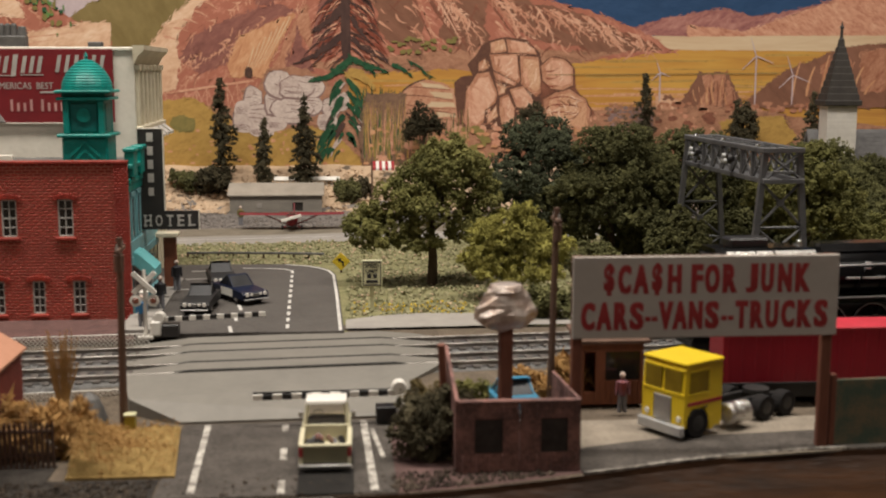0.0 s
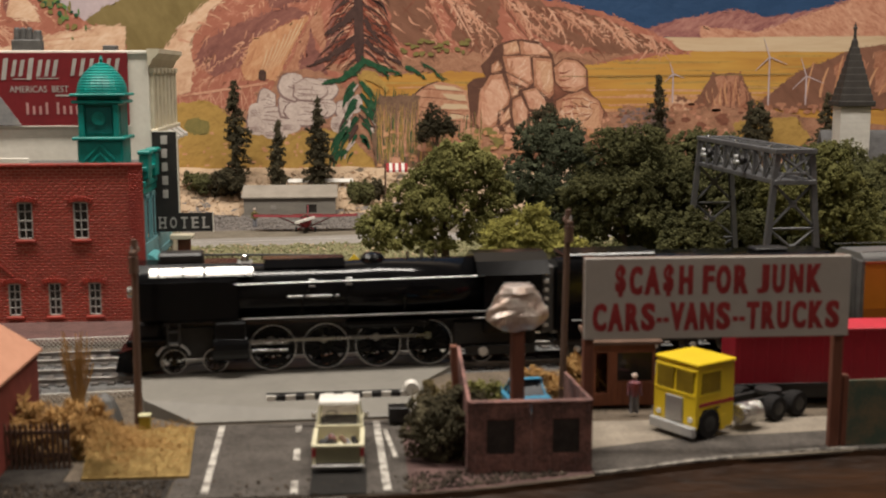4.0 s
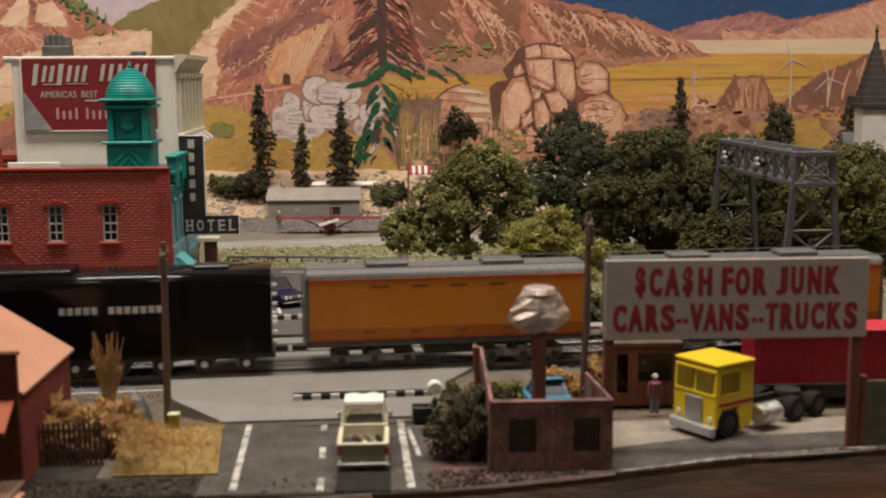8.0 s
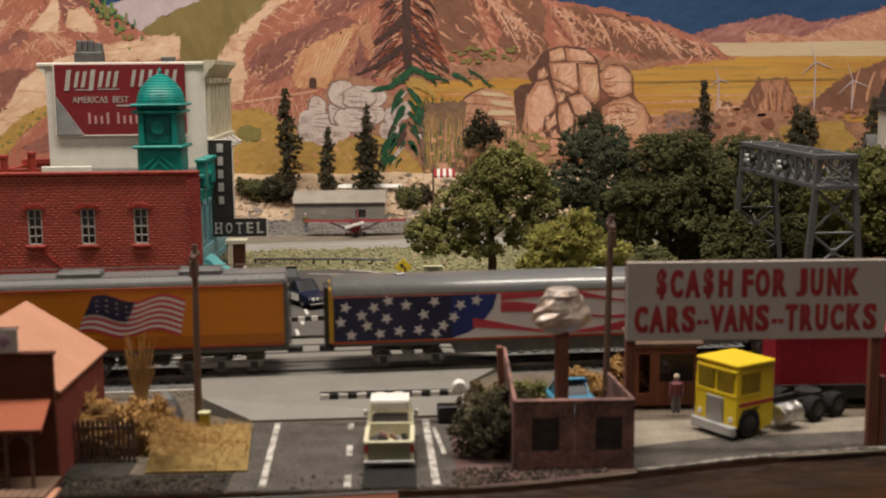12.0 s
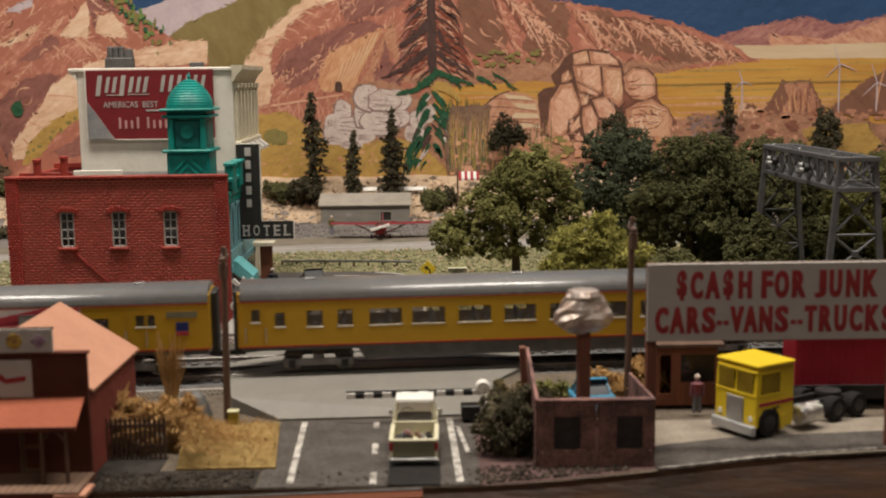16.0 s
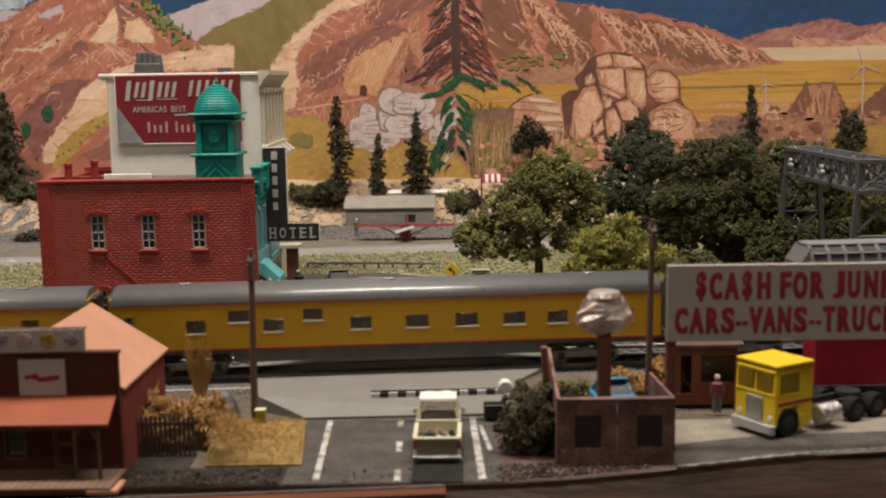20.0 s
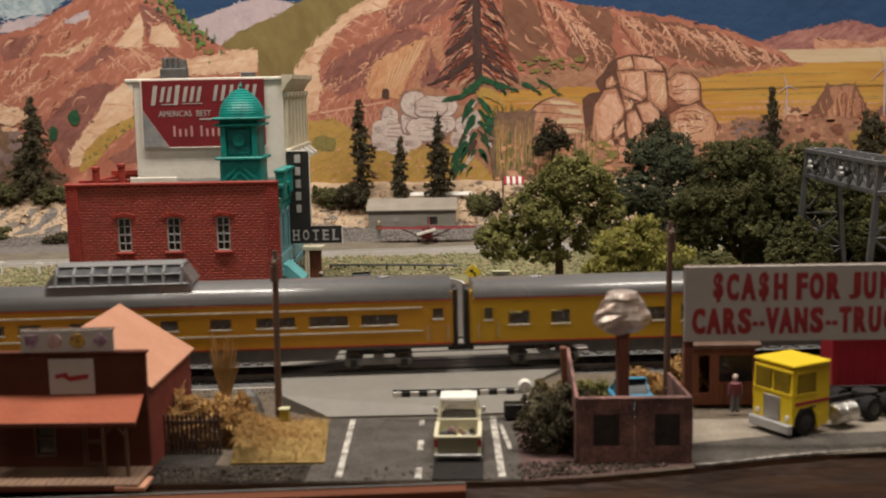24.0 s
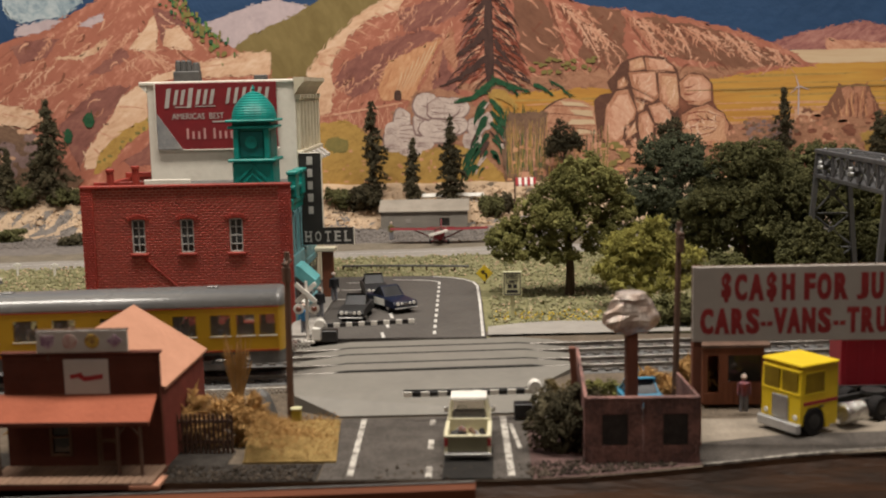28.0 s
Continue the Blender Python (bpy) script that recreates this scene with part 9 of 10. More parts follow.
part("scrap_heap", Shape().ball((0, 16, 0.0), 9.0, (1.25, 1.2, 0.6), 14, 0.16, random.Random(3)), rust, pn, "heap of brown scrap")
rng = random.Random(8)
for k in range(26):
    part("scrap_piece", Shape().box(-1.6, -1.0, -0.25, 1.6, 1.0, 0.25, 0.1, Matrix.Translation((rng.uniform(-10, 10), rng.uniform(6, 26), 4.0 + rng.uniform(-1, 2.0))) @ Euler((rng.uniform(-1, 1), rng.uniform(-1, 1), rng.uniform(-2, 2))).to_matrix().to_4x4()), (rust, dark_metal, post_wood, foil)[k % 4], pn)
motor_car("wrecked_car", 38.6, 293, -1.6, 8, "light blue wrecked car on the scrap heap", car_sky, pane_grey, 22, 10.5)

# crushed car on a post
cp = thing("crushed_car_sign", 35.4, 286, -7, 6, "crumpled metal car mounted on a brown post", "sign")
part("post", Shape().box(-1.5, -1.5, 0, 1.5, 1.5, 28.6, 0.3), post_wood, cp, "square brown post")
body = Shape()
rng = random.Random(21)
ringn, rows_ = 18, 9
vs, fs = [], []
for j in range(rows_):
    t = j / (rows_ - 1)
    zz = 28.2 + 10.0 * t
    rx = (3.8, 5.8, 6.9, 7.1, 6.9, 6.2, 5.4, 4.8, 3.6)[j]
    for i in range(ringn):
        a = 2 * math.pi * i / ringn
        k = 1 + rng.uniform(-0.09, 0.09)
        vs.append((rx * k * math.cos(a), 0.62 * rx * k * math.sin(a), zz + rng.uniform(-0.4, 0.4)))
for j in range(rows_ - 1):
    for i in range(ringn):
        q = (i + 1) % ringn
        fs.append((j * ringn + i, j * ringn + q, (j + 1) * ringn + q, (j + 1) * ringn + i))
fs += [tuple(range(ringn)), tuple(range((rows_ - 1) * ringn, rows_ * ringn))]
body.add(vs, fs)
part("crushed_body", body, foil, cp, "crumpled silvery brown metal")
part("crushed_roof", Shape().lathe([(4.4, 37.4), (3.8, 38.6), (3.2, 38.8)], 9, (0, 0, 0)), foil, cp)

# painted panel at the end of the yard
pp = thing("painted_fence_panel", 112, 279.5, -6.8, 3, "weathered green and brown painted fence panel", "fence")
part("panel", Shape().box(0, 0, 0, 30, 0.8, 16.0, 0.1), mat("weathered_panel", (0.16, 0.13, 0.08), (0.07, 0.10, 0.075), size=5, rough=0.8, sharp=0.3, fine=0.5), pp, "weathered painted board")
part("panel_post", Shape().box(-0.8, -0.4, 0, 0.6, 1.4, 17.4, 0.2), post_wood, pp)

# ---------------------------------------------------------------- poles, crossing signals and gates
def utility_pole(x, y, z, high, lean, label):
    p = thing("utility_pole", x, y, z, 0, label, "pole", "wooden poles")
    part("shaft", Shape().cyl((0, 0, 0), (lean, 0, high), 1.0, 0.75, 10), pole_wood, p)
    part("crossarm", Shape().box(lean - 0.6, -4.5, high - 3.4, lean + 0.6, 4.5, high - 2.4, 0.15), pole_wood, p)
    part("transformer", Shape().cyl((lean, -1.5, high - 8), (lean, -1.5, high - 4), 1.2, 1.2, 10), pole_wood, p)
    for yy in (-3.6, 0, 3.6):
        part("insulator", Shape().cyl((lean, yy, high - 2.4), (lean, yy, high - 1.2), 0.35, 0.25, 6), concrete, p)
    return p


utility_pole(-55.6, 301.5, -6.2, 47.5, 0.6, "dark brown wooden utility pole by the crossing")
utility_pole(49.4, 305.5, -6.4, 53.5, 1.0, "brown wooden utility pole in the junkyard")
yb_ = thing("relay_box", -53.8, 300.2, -6.4, 0, "small olive-yellow trackside box beside the pole", "box")
part("case", Shape().box(-1.3, -1.1, 0, 1.3, 1.1, 4.6, 0.2), mat("olive_yellow", (0.34, 0.27, 0.03), size=2, rough=0.6), yb_)
part("cap", Shape().box(-1.5, -1.3, 4.5, 1.5, 1.3, 5.1, 0.2), sign_pale, yb_)


def gate(x, y, z, rz, arm, sgn, cross, label):
    g = thing("crossing_gate", x, y, z, rz, label, "crossing gate", "level crossing gates")
    part("base", Shape().box(-2.4, -2.0, 0, 2.4, 2.0, 1.0, 0.2), white_paint, g)
    part("post", Shape().cyl((0, 0, 0.8), (0, 0, 21.0 if cross else 9.0), 0.6, 0.5, 10), white_paint, g, "white post")
    if cross:
        for q in (-1, 1):
            part("crossbuck", Shape().box(-4.6, -0.35, -0.75, 4.6, 0.35, 0.75, 0.1).moved(Matrix.Translation((0, -0.9 - 0.3 * q, 17.2)) @ Matrix.Rotation(q * 0.76, 4, "Y")), white_paint, g, "white crossbuck blade")
        part("lamp_bar", Shape().box(-3.4, -0.5, 11.4, 3.4, 0.3, 12.2, 0.15), white_paint, g)
        for q in (-1, 1):
            part("warning_lamp", Shape().lathe([(1.7, -0.5), (1.8, -1.1), (1.2, -1.2)], 16, (q * 2.6, 0, 11.8), "y"), white_paint, g, "cream lamp ring")
            part("lens", Shape().lathe([(1.0, -1.2), (0.7, -1.5)], 12, (q * 2.6, 0, 11.8), "y"), mat("lamp_lens", (0.22, 0.08, 0.05), size=2, rough=0.3, bump=0), g, "dull red lens")
    part("mechanism", Shape().box(sgn * 1.4, -1.8, 0.8, sgn * 4.8, 1.6, 5.6, 0.6), white_paint, g, "white gate mechanism")
    part("gate_head", Shape().lathe([(1.5, -1.4), (1.9, -0.8), (1.9, 0.8), (1.5, 1.4)], 18, (sgn * 4.2, 0, 6.4 if cross else 9.0), "y"), white_paint, g, "round white gate head")
    part("counterweight", Shape().box(sgn * 5.0, -2.2, 0.6, sgn * 10.0, 2.0, 4.4, 0.2), black_paint, g, "black counterweight box")
    n = 15
    for k in range(n):
        a, b = 4.6 + (arm - 4.6) * k / n, 4.6 + (arm - 4.6) * (k + 1) / n
        za = (5.6 if cross else 7.6)
        rise = 0.035 if cross else -0.01
        part("gate_band", Shape().box(sgn * a, -0.4, za + rise * a - 0.7, sgn * b, 0.3, za + rise * a + 0.7, 0.06), white_paint if k % 2 == 0 else black_paint, g)
    part("gate_backing", Shape().box(sgn * 4.6, 0.3, za + 0.2, sgn * arm, 0.5, za + 0.9, 0.05), black_paint, g)
    return g


gate(-62.4, 376.2, 0, 2, 36, 1, True, "white crossbuck signal with striped gate arm")
gate(15.5, 305.5, -6.4, 2, 40.2, -1, False, "white gate mechanism with striped arm before the crossing")

# road signs
sp = thing("speed_sign", 6.8, 410, 0.4, 0, "pale yellow speed limit sign on a thick post", "road sign", "road signs")
part("post", Shape().box(-0.7, 0, 0, 0.7, 1.0, 10, 0.15), sign_pale, sp)
part("plate", Shape().box(-3.5, -0.7, 8.4, 3.5, 0, 17.6, 0.4), sign_pale, sp, "pale yellow plate")
part("border", Shape().box(-3.0, -0.8, 8.9, 3.0, -0.68, 9.3, 0.05).box(-3.0, -0.8, 16.7, 3.0, -0.68, 17.1, 0.05).box(-3.0, -0.8, 8.9, -2.7, -0.68, 17.1, 0.05).box(2.7, -0.8, 8.9, 3.0, -0.68, 17.1, 0.05), black_paint, sp)
words("SPEED", "lettering", black_paint, sp, (0, -0.7, 15.7), (90, 0, 0), 1.4, 4.6, 0.1, "", 0.02)
words("LIMIT", "lettering", black_paint, sp, (0, -0.7, 13.8), (90, 0, 0), 1.4, 4.2, 0.1, "", 0.02)
part("digits", Shape().box(-1.6, -0.8, 11.4, -0.2, -0.68, 12.9, 0.05).box(0.3, -0.8, 11.4, 1.7, -0.68, 12.9, 0.05).box(-2.0, -0.8, 9.8, 2.0, -0.68, 10.8, 0.05), black_paint, sp, "dark bars")
cs = thing("curve_sign", -4.0, 489, -0.6, 0, "yellow diamond curve warning sign with black arrow", "road sign", "road signs")
part("post", Shape().box(-0.4, 0, 0, 0.4, 0.8, 5, 0.1), pole_wood, cs)
part("plate", Shape().box(-2.6, -0.5, -2.6, 2.6, 0, 2.6, 0.25).moved(Matrix.Translation((0, 0, 5.4)) @ Matrix.Rotation(radians(45), 4, "Y")), sign_yellow, cs, "yellow diamond plate")
part("arrow", Shape().prism([(0.5, 3.5), (1.1, 3.5), (1.1, 5.2), (-0.2, 6.1), (0.2, 6.8), (-1.6, 6.6), (-0.7, 5.1), (-0.4, 5.6), (0.5, 4.9)], -0.62, -0.5, "y"), black_paint, cs, "black bent arrow")

# guard rail beyond the road
gr = thing("guard_rail", -36, 526, 0.2, 0, "grey curved guard rail beyond the road bend", "guard rail")
pts = [(-34 + 6.5 * k, 3.4 - 0.0052 * (6.5 * k) ** 1.75 if k > 2 else 3.4) for k in range(10)]
for (xa_, ya_), (xb_, yb2) in zip(pts, pts[1:]):
    part("rail", Shape().box(0, -0.35, 2.0, math.hypot(xb_ - xa_, yb2 - ya_) + 0.2, 0.35, 3.0, 0.15).moved(Matrix.Translation((xa_, ya_, 0)) @ Matrix.Rotation(math.atan2(yb2 - ya_, xb_ - xa_), 4, "Z")), gear_grey, gr)
    part("post", Shape().box(xa_ - 0.4, ya_ + 0.3, -0.4, xa_ + 0.4, ya_ + 1.0, 2.8, 0.1), pole_wood, gr)

# picket fence
for mx, my in ((-224.7, 532), (-205, 527)):
    mp = thing("marker_post", mx, my, ground_z(mx, my), 0, "small white marker post beside the far track", "post", "white marker posts")
    part("post", Shape().box(-0.5, -0.4, -0.4, 0.5, 0.4, 6.5, 0.1), white_paint, mp)
    part("arm", Shape().box(-1.8, -0.45, 4.6, 1.8, 0.3, 6.0, 0.1), white_paint, mp, "short white board")
fe = thing("picket_fence", -73.2, 277, -6.9, 0.5, "dark brown little picket fence on the verge", "fence")
for z in (2.6, 8.0):
    part("fence_rail", Shape().box(-7.2, 0, z, 7.0, 0.5, z + 0.9, 0.1), pole_wood, fe)
for k in range(13):
    x = -7.0 + k * 1.15
    part("picket", Shape().prism([(x - 0.32, 0), (x + 0.32, 0), (x + 0.32, 10.0), (x, 10.8), (x - 0.32, 10.0)], -0.45, 0.0, "y"), pole_wood, fe)

# parasol and white fence behind the shed
ps = thing("striped_parasol", 18.5, 684, 6.0, 0, "red and white striped stall awning", "parasol")
part("pole", Shape().cyl((-6, 0, -2.5), (-6, 0, 24), 0.5, n=8), pole_wood, ps)
for k in range(7):
    part("stripe", Shape().prism([(0, 24.2), (-5, 20.6), (-5, 19.4), (0, 23.0)], -5.5 + 1.7 * k, -3.8 + 1.7 * k, "x"), white_paint if k % 2 else ink_red, ps)
wf = thing("white_rail_fence", -12, 716, 13.4, 0, "white low rail fence behind the shed", "fence")
for k in range(13):
    part("fence_post", Shape().box(-32 + 3 * k, -0.4, -8, -31.2 + 3 * k, 0.4, 4.4 + 0.5 * math.sin(k * 1.7), 0.1), white_paint, wf)
part("fence_rail", Shape().prism([(-0.5, 2.8), (-2.0, 3.6), (-0.6, 5.6), (0.3, 5.2)], -32, 6, "x"), white_paint, wf)

# little painted figures, each one plain shape
figure_skin = mat("figure_pale_head", (0.50, 0.34, 0.26), (0.55, 0.50, 0.46), size=1, rough=0.8, bump=0)


def figurine(x, y, z, rz, label, coat_m, high=11.0):
    s = Shape()
    k = high / 11.0
    for q in (-1, 1):
        s.cyl((q * 0.7 * k, 0, 0), (q * 0.6 * k, 0, 5 * k), 0.6 * k, 0.7 * k, 8)
        s.cyl((q * 1.5 * k, 0, 8.4 * k), (q * 1.7 * k, -0.3 * k, 5 * k), 0.45 * k, 0.4 * k, 6)
    s.lathe([(1.1 * k, 4.6 * k), (1.2 * k, 6 * k), (1.5 * k, 8.4 * k), (0.6 * k, 9.1 * k), (0.5 * k, 9.4 * k)], 10)
    s.ball((0, 0, 10.2 * k), 0.9 * k, n=8)
    ob = part("model_figurine", s, coat_m, None, label)
    for m_ in (figure_skin, cloth_grey):
        ob.data.materials.append(m_)
    for f_ in ob.data.polygons:
        f_.material_index = 1 if f_.center.z > 9.3 * k * M else 2 if f_.center.z < 4.4 * k * M else 0
    ob.matrix_basis = pose(x * M, y * M, z * M, 0, 0, rz)
    return tagged(ob, label, "figurine", "painted model figurines")


figurine(-62.8, 446, 1.95, 20, "small dark painted figurine standing on the pavement", cloth_dark)
figurine(-63.4, 412, 1.95, 0, "small dark painted figurine on the pavement", cloth_dark)
figurine(-66.4, 398, 1.95, 90, "small white painted figurine on the pavement", white_paint)
figurine(-64.8, 384, 1.95, 0, "small blue painted figurine beside the crossing", cloth_blue, 10)
figurine(68.6, 308, -6.0, 0, "small red-shirted painted figurine by the truck", mat("figure_dull_red", (0.24, 0.05, 0.045), (0.10, 0.10, 0.14), size=5, rough=0.8), 10.5)
figurine(-57, 640, 0.5, 0, "small olive painted figurine near the aircraft", mat("figure_olive", (0.16, 0.13, 0.05), size=2, rough=0.8, bump=0), 10)


# ---------------------------------------------------------------- trees and plants
CLUMP = np.array([(1, 0, 0), (-1, 0, 0), (0, 1, 0), (0, -1, 0), (0, 0, 1), (0, 0, -1)], float)
CLUMP_F = np.array([(0, 2, 4), (2, 1, 4), (1, 3, 4), (3, 0, 4), (2, 0, 5), (1, 2, 5), (3, 1, 5), (0, 3, 5)])


def clumps(centres, sizes, rs, long=1.0):
    """Many small uneven leaf clumps as one mesh (millimetres)."""
    n = len(centres)
    k = CLUMP[None] * rs.uniform(0.55, 1.35, (n, 6, 1)) * np.asarray(sizes)[:, None, None] * np.array((1 / long ** 0.5, 1 / long ** 0.5, long))
    q = rs.normal(size=(n, 4))
    q /= np.linalg.norm(q, axis=1)[:, None]
    w, x, y, z = q.T
    rot = np.stack([np.stack([1 - 2 * (y * y + z * z), 2 * (x * y - z * w), 2 * (x * z + y * w)], -1),
                    np.stack([2 * (x * y + z * w), 1 - 2 * (x * x + z * z), 2 * (y * z - x * w)], -1),
                    np.stack([2 * (x * z - y * w), 2 * (y * z + x * w), 1 - 2 * (x * x + y * y)], -1)], 1)
    v = np.einsum("nij,nkj->nki", rot, k) + np.asarray(centres)[:, None, :]
    f = CLUMP_F[None] + (np.arange(n) * 6)[:, None, None]
    return v.reshape(-1, 3), f.reshape(-1, 3)


def clump_mesh(name, centres, sizes, rs, material, long=1.0):
    v, f = clumps(centres, sizes, rs, long)
    me = bpy.data.meshes.new(name)
    me.from_pydata((v * M).tolist(), [], f.tolist())
    me.materials.append(material)
    me.update()
    return me


def foam_cover(lobes, rs, size, clump=2.0, per=20, under=-0.8, gaps=0.05):
    """Foam foliage: little lumps of granules over the outsides of a set of rounded lobes (x, y, z, rx, ry, rz)."""
    lobes = np.asarray(lobes, float)
    mids = []
    for k, lb in enumerate(lobes):
        n = max(4, int(3.6 * (lb[3] * lb[4] * lb[5]) ** (2 / 3) / clump ** 2))
        d = rs.normal(size=(n, 3))
        d /= np.linalg.norm(d, axis=1)[:, None]
        d = d[(d[:, 2] > under) & (rs.random(n) > gaps)]
        p = lb[:3] + d * lb[3:] * (0.86 + 0.2 * rs.random((len(d), 1)))
        for q, other in enumerate(lobes):
            if q != k and len(p):
                p = p[(((p - other[:3]) / other[3:]) ** 2).sum(1) > 0.62]
        mids.append(p)
    mids = np.concatenate(mids)
    rad = clump * rs.uniform(0.55, 1.3, len(mids))
    d = rs.normal(size=(len(mids), per, 3))
    d /= np.linalg.norm(d, axis=2)[:, :, None]
    pts = (mids[:, None] + d * rad[:, None, None] * (0.45 + 0.55 * rs.random((len(mids), per, 1)))).reshape(-1, 3)
    sizes = size * rs.uniform(0.55, 1.3, len(pts))
    inner = []
    for lb in lobes:
        d = rs.normal(size=(max(6, int(lb[3] * lb[5] * 0.5)), 3))
        d /= np.linalg.norm(d, axis=1)[:, None]
        inner.append(lb[:3] + d * lb[3:] * 0.62 * rs.random((len(d), 1)) ** 0.4)
    inner = np.concatenate(inner)
    return np.concatenate([pts, inner]), np.concatenate([sizes, np.full(len(inner), clump * 0.9)])


def tree(name, x, y, z, lobes, leaf, label, trunk_r=1.6, trunk_to=None, seed=1, size=0.52, limbs=5, sub=7, long=1.0, clump=2.0, per=20, knobs=False):
    t = thing(name, x, y, z, 0, label, "tree", "layout trees")
    rs = np.random.RandomState(seed)
    rng = random.Random(seed)
    full = []
    for lb in lobes:
        core, grow = (0.66, 1.35) if knobs else (0.82, 1.0)
        full.append((lb[0], lb[1], lb[2], lb[3] * core, lb[4] * core, lb[5] * core))
        for _ in range(sub):
            a, b = rng.uniform(0, 6.28), rng.uniform(-0.6, 1.3)
            k = rng.uniform(0.26, 0.46) * grow
            full.append((lb[0] + lb[3] * 0.78 * math.cos(a) * math.cos(b), lb[1] + lb[4] * 0.78 * math.sin(a) * math.cos(b), lb[2] + lb[5] * 0.82 * math.sin(b), lb[3] * k, lb[4] * k, lb[5] * k))
    p, sz = foam_cover(full, rs, size, clump, per)
    part("crown", clump_mesh("crown", p, sz, rs, leaf, long), leaf, t)
    top = trunk_to or lobes[0][2]
    s = Shape()
    pts = [(0, 0, -0.5), (0.3, 0, top * 0.3), (-0.3, 0.2, top * 0.62), (0.2, 0, top)]
    rr = [trunk_r * 1.25, trunk_r, trunk_r * 0.8, trunk_r * 0.4]
    for k in range(3):
        s.cyl(pts[k], pts[k + 1], rr[k], rr[k + 1], 9)
    part("trunk", s, bark, t, "brown tapered trunk")
    for k in range(limbs):
        lb = lobes[k % len(lobes)]
        z0 = top * rng.uniform(0.45, 0.75)
        part("limb", Shape().cyl((0, 0, z0), (lb[0] * 0.7, lb[1] * 0.7, lb[2]), trunk_r * 0.5, trunk_r * 0.18, 6), bark, t)
    return t


tree("broad_tree", 30.5, 460, 0, [(3, 0, 46, 12, 11, 10), (-13, -2, 30, 12, 10, 10), (12, 0, 42, 12, 11, 10), (1, -6, 30, 12, 10, 9), (20, 2, 31, 9, 9, 8), (-4, 3, 38, 10, 9, 9), (-25, 0, 22, 9, 8, 9), (-20, -3, 20, 10, 8, 8), (14, -2, 21, 10, 9, 8), (22, 0, 20, 7, 7, 7), (-6, -4, 18, 9, 8, 6)], leaf_mid, "broad mid-green foam tree with a brown trunk on the field", 1.7, 34, 1, size=0.5, clump=1.8, per=22)
tree("lime_tree", 57, 430, 0, [(0, 0, 24, 12, 11, 9), (-9, -2, 17, 11, 10, 9), (10, 0, 17, 11, 9, 9), (0, -5, 11, 15, 10, 8)], leaf_lime, "bushy lime-green foam tree beside the crossing", 1.2, 18, 2, size=0.36, long=2.4, clump=1.7, per=26)
tree("dark_tree", 78, 508, 0, [(0, 0, 46, 15, 12, 13), (-9, -3, 34, 12, 11, 11), (10, -2, 34, 13, 11, 12), (0, -4, 20, 16, 12, 12)], leaf_blue, "dense blue-green foam tree among dark trees", 1.8, 36, 3, size=0.44, sub=8, clump=1.7, per=22, knobs=True)
tree("dark_tree", 106, 494, 0, [(0, 0, 43, 17, 13, 13), (-14, -2, 31, 13, 12, 12), (15, -2, 35, 14, 12, 13), (0, -6, 24, 18, 12, 13), (18, 0, 18, 12, 11, 12), (-16, 0, 15, 12, 11, 12)], leaf_dark, "large dark green foam tree beyond the crossing", 1.9, 36, 4, size=0.44, sub=8, clump=1.7, per=22, knobs=True)
tree("dark_tree", 143, 515, 0, [(0, 0, 40, 16, 13, 13), (-12, -2, 26, 13, 12, 13), (13, -2, 28, 14, 12, 14)], leaf_dark, "dark green foam tree behind the gantry", 1.8, 32, 5, size=0.44, sub=8, clump=1.7, per=22, knobs=True)
tree("broad_tree", 179, 472, 0, [(2, 0, 40, 14, 12, 13), (-12, -2, 34, 13, 12, 12), (14, 0, 28, 13, 12, 12), (0, -4, 24, 15, 12, 12), (20, 0, 18, 9, 9, 9)], leaf_mid, "broad green foam tree behind the gantry", 1.7, 32, 6)
tree("dark_tree", 205, 520, 0, [(0, 0, 36, 16, 13, 13), (-14, -2, 24, 13, 12, 13), (13, -2, 24, 14, 12, 14)], leaf_dark, "dark green foam tree near the church", 1.8, 28, 7, size=0.44, sub=8, clump=1.7, per=22, knobs=True)
tree("dark_tree", 122, 540, 0, [(0, 0, 40, 18, 13, 14), (-16, 0, 26, 14, 12, 14), (16, 0, 26, 14, 12, 14)], leaf_dark, "dark green foam tree behind other trees", 1.8, 30, 17, sub=3)
tree("dark_tree", 156, 500, 0, [(0, 0, 34, 13, 11, 11), (-8, -2, 22, 12, 11, 12), (9, -2, 20, 13, 11, 12)], leaf_dark, "dark green foam tree close behind the gantry", 1.6, 26, 19, size=0.44, sub=8, clump=1.7, per=22, knobs=True)
tree("dark_tree", 240, 545, 0, [(0, 0, 26, 16, 13, 13), (-14, -2, 18, 13, 12, 11)], leaf_dark, "dark green foam tree below the church", 1.6, 20, 18, size=0.44, sub=8, clump=1.7, per=22, knobs=True)


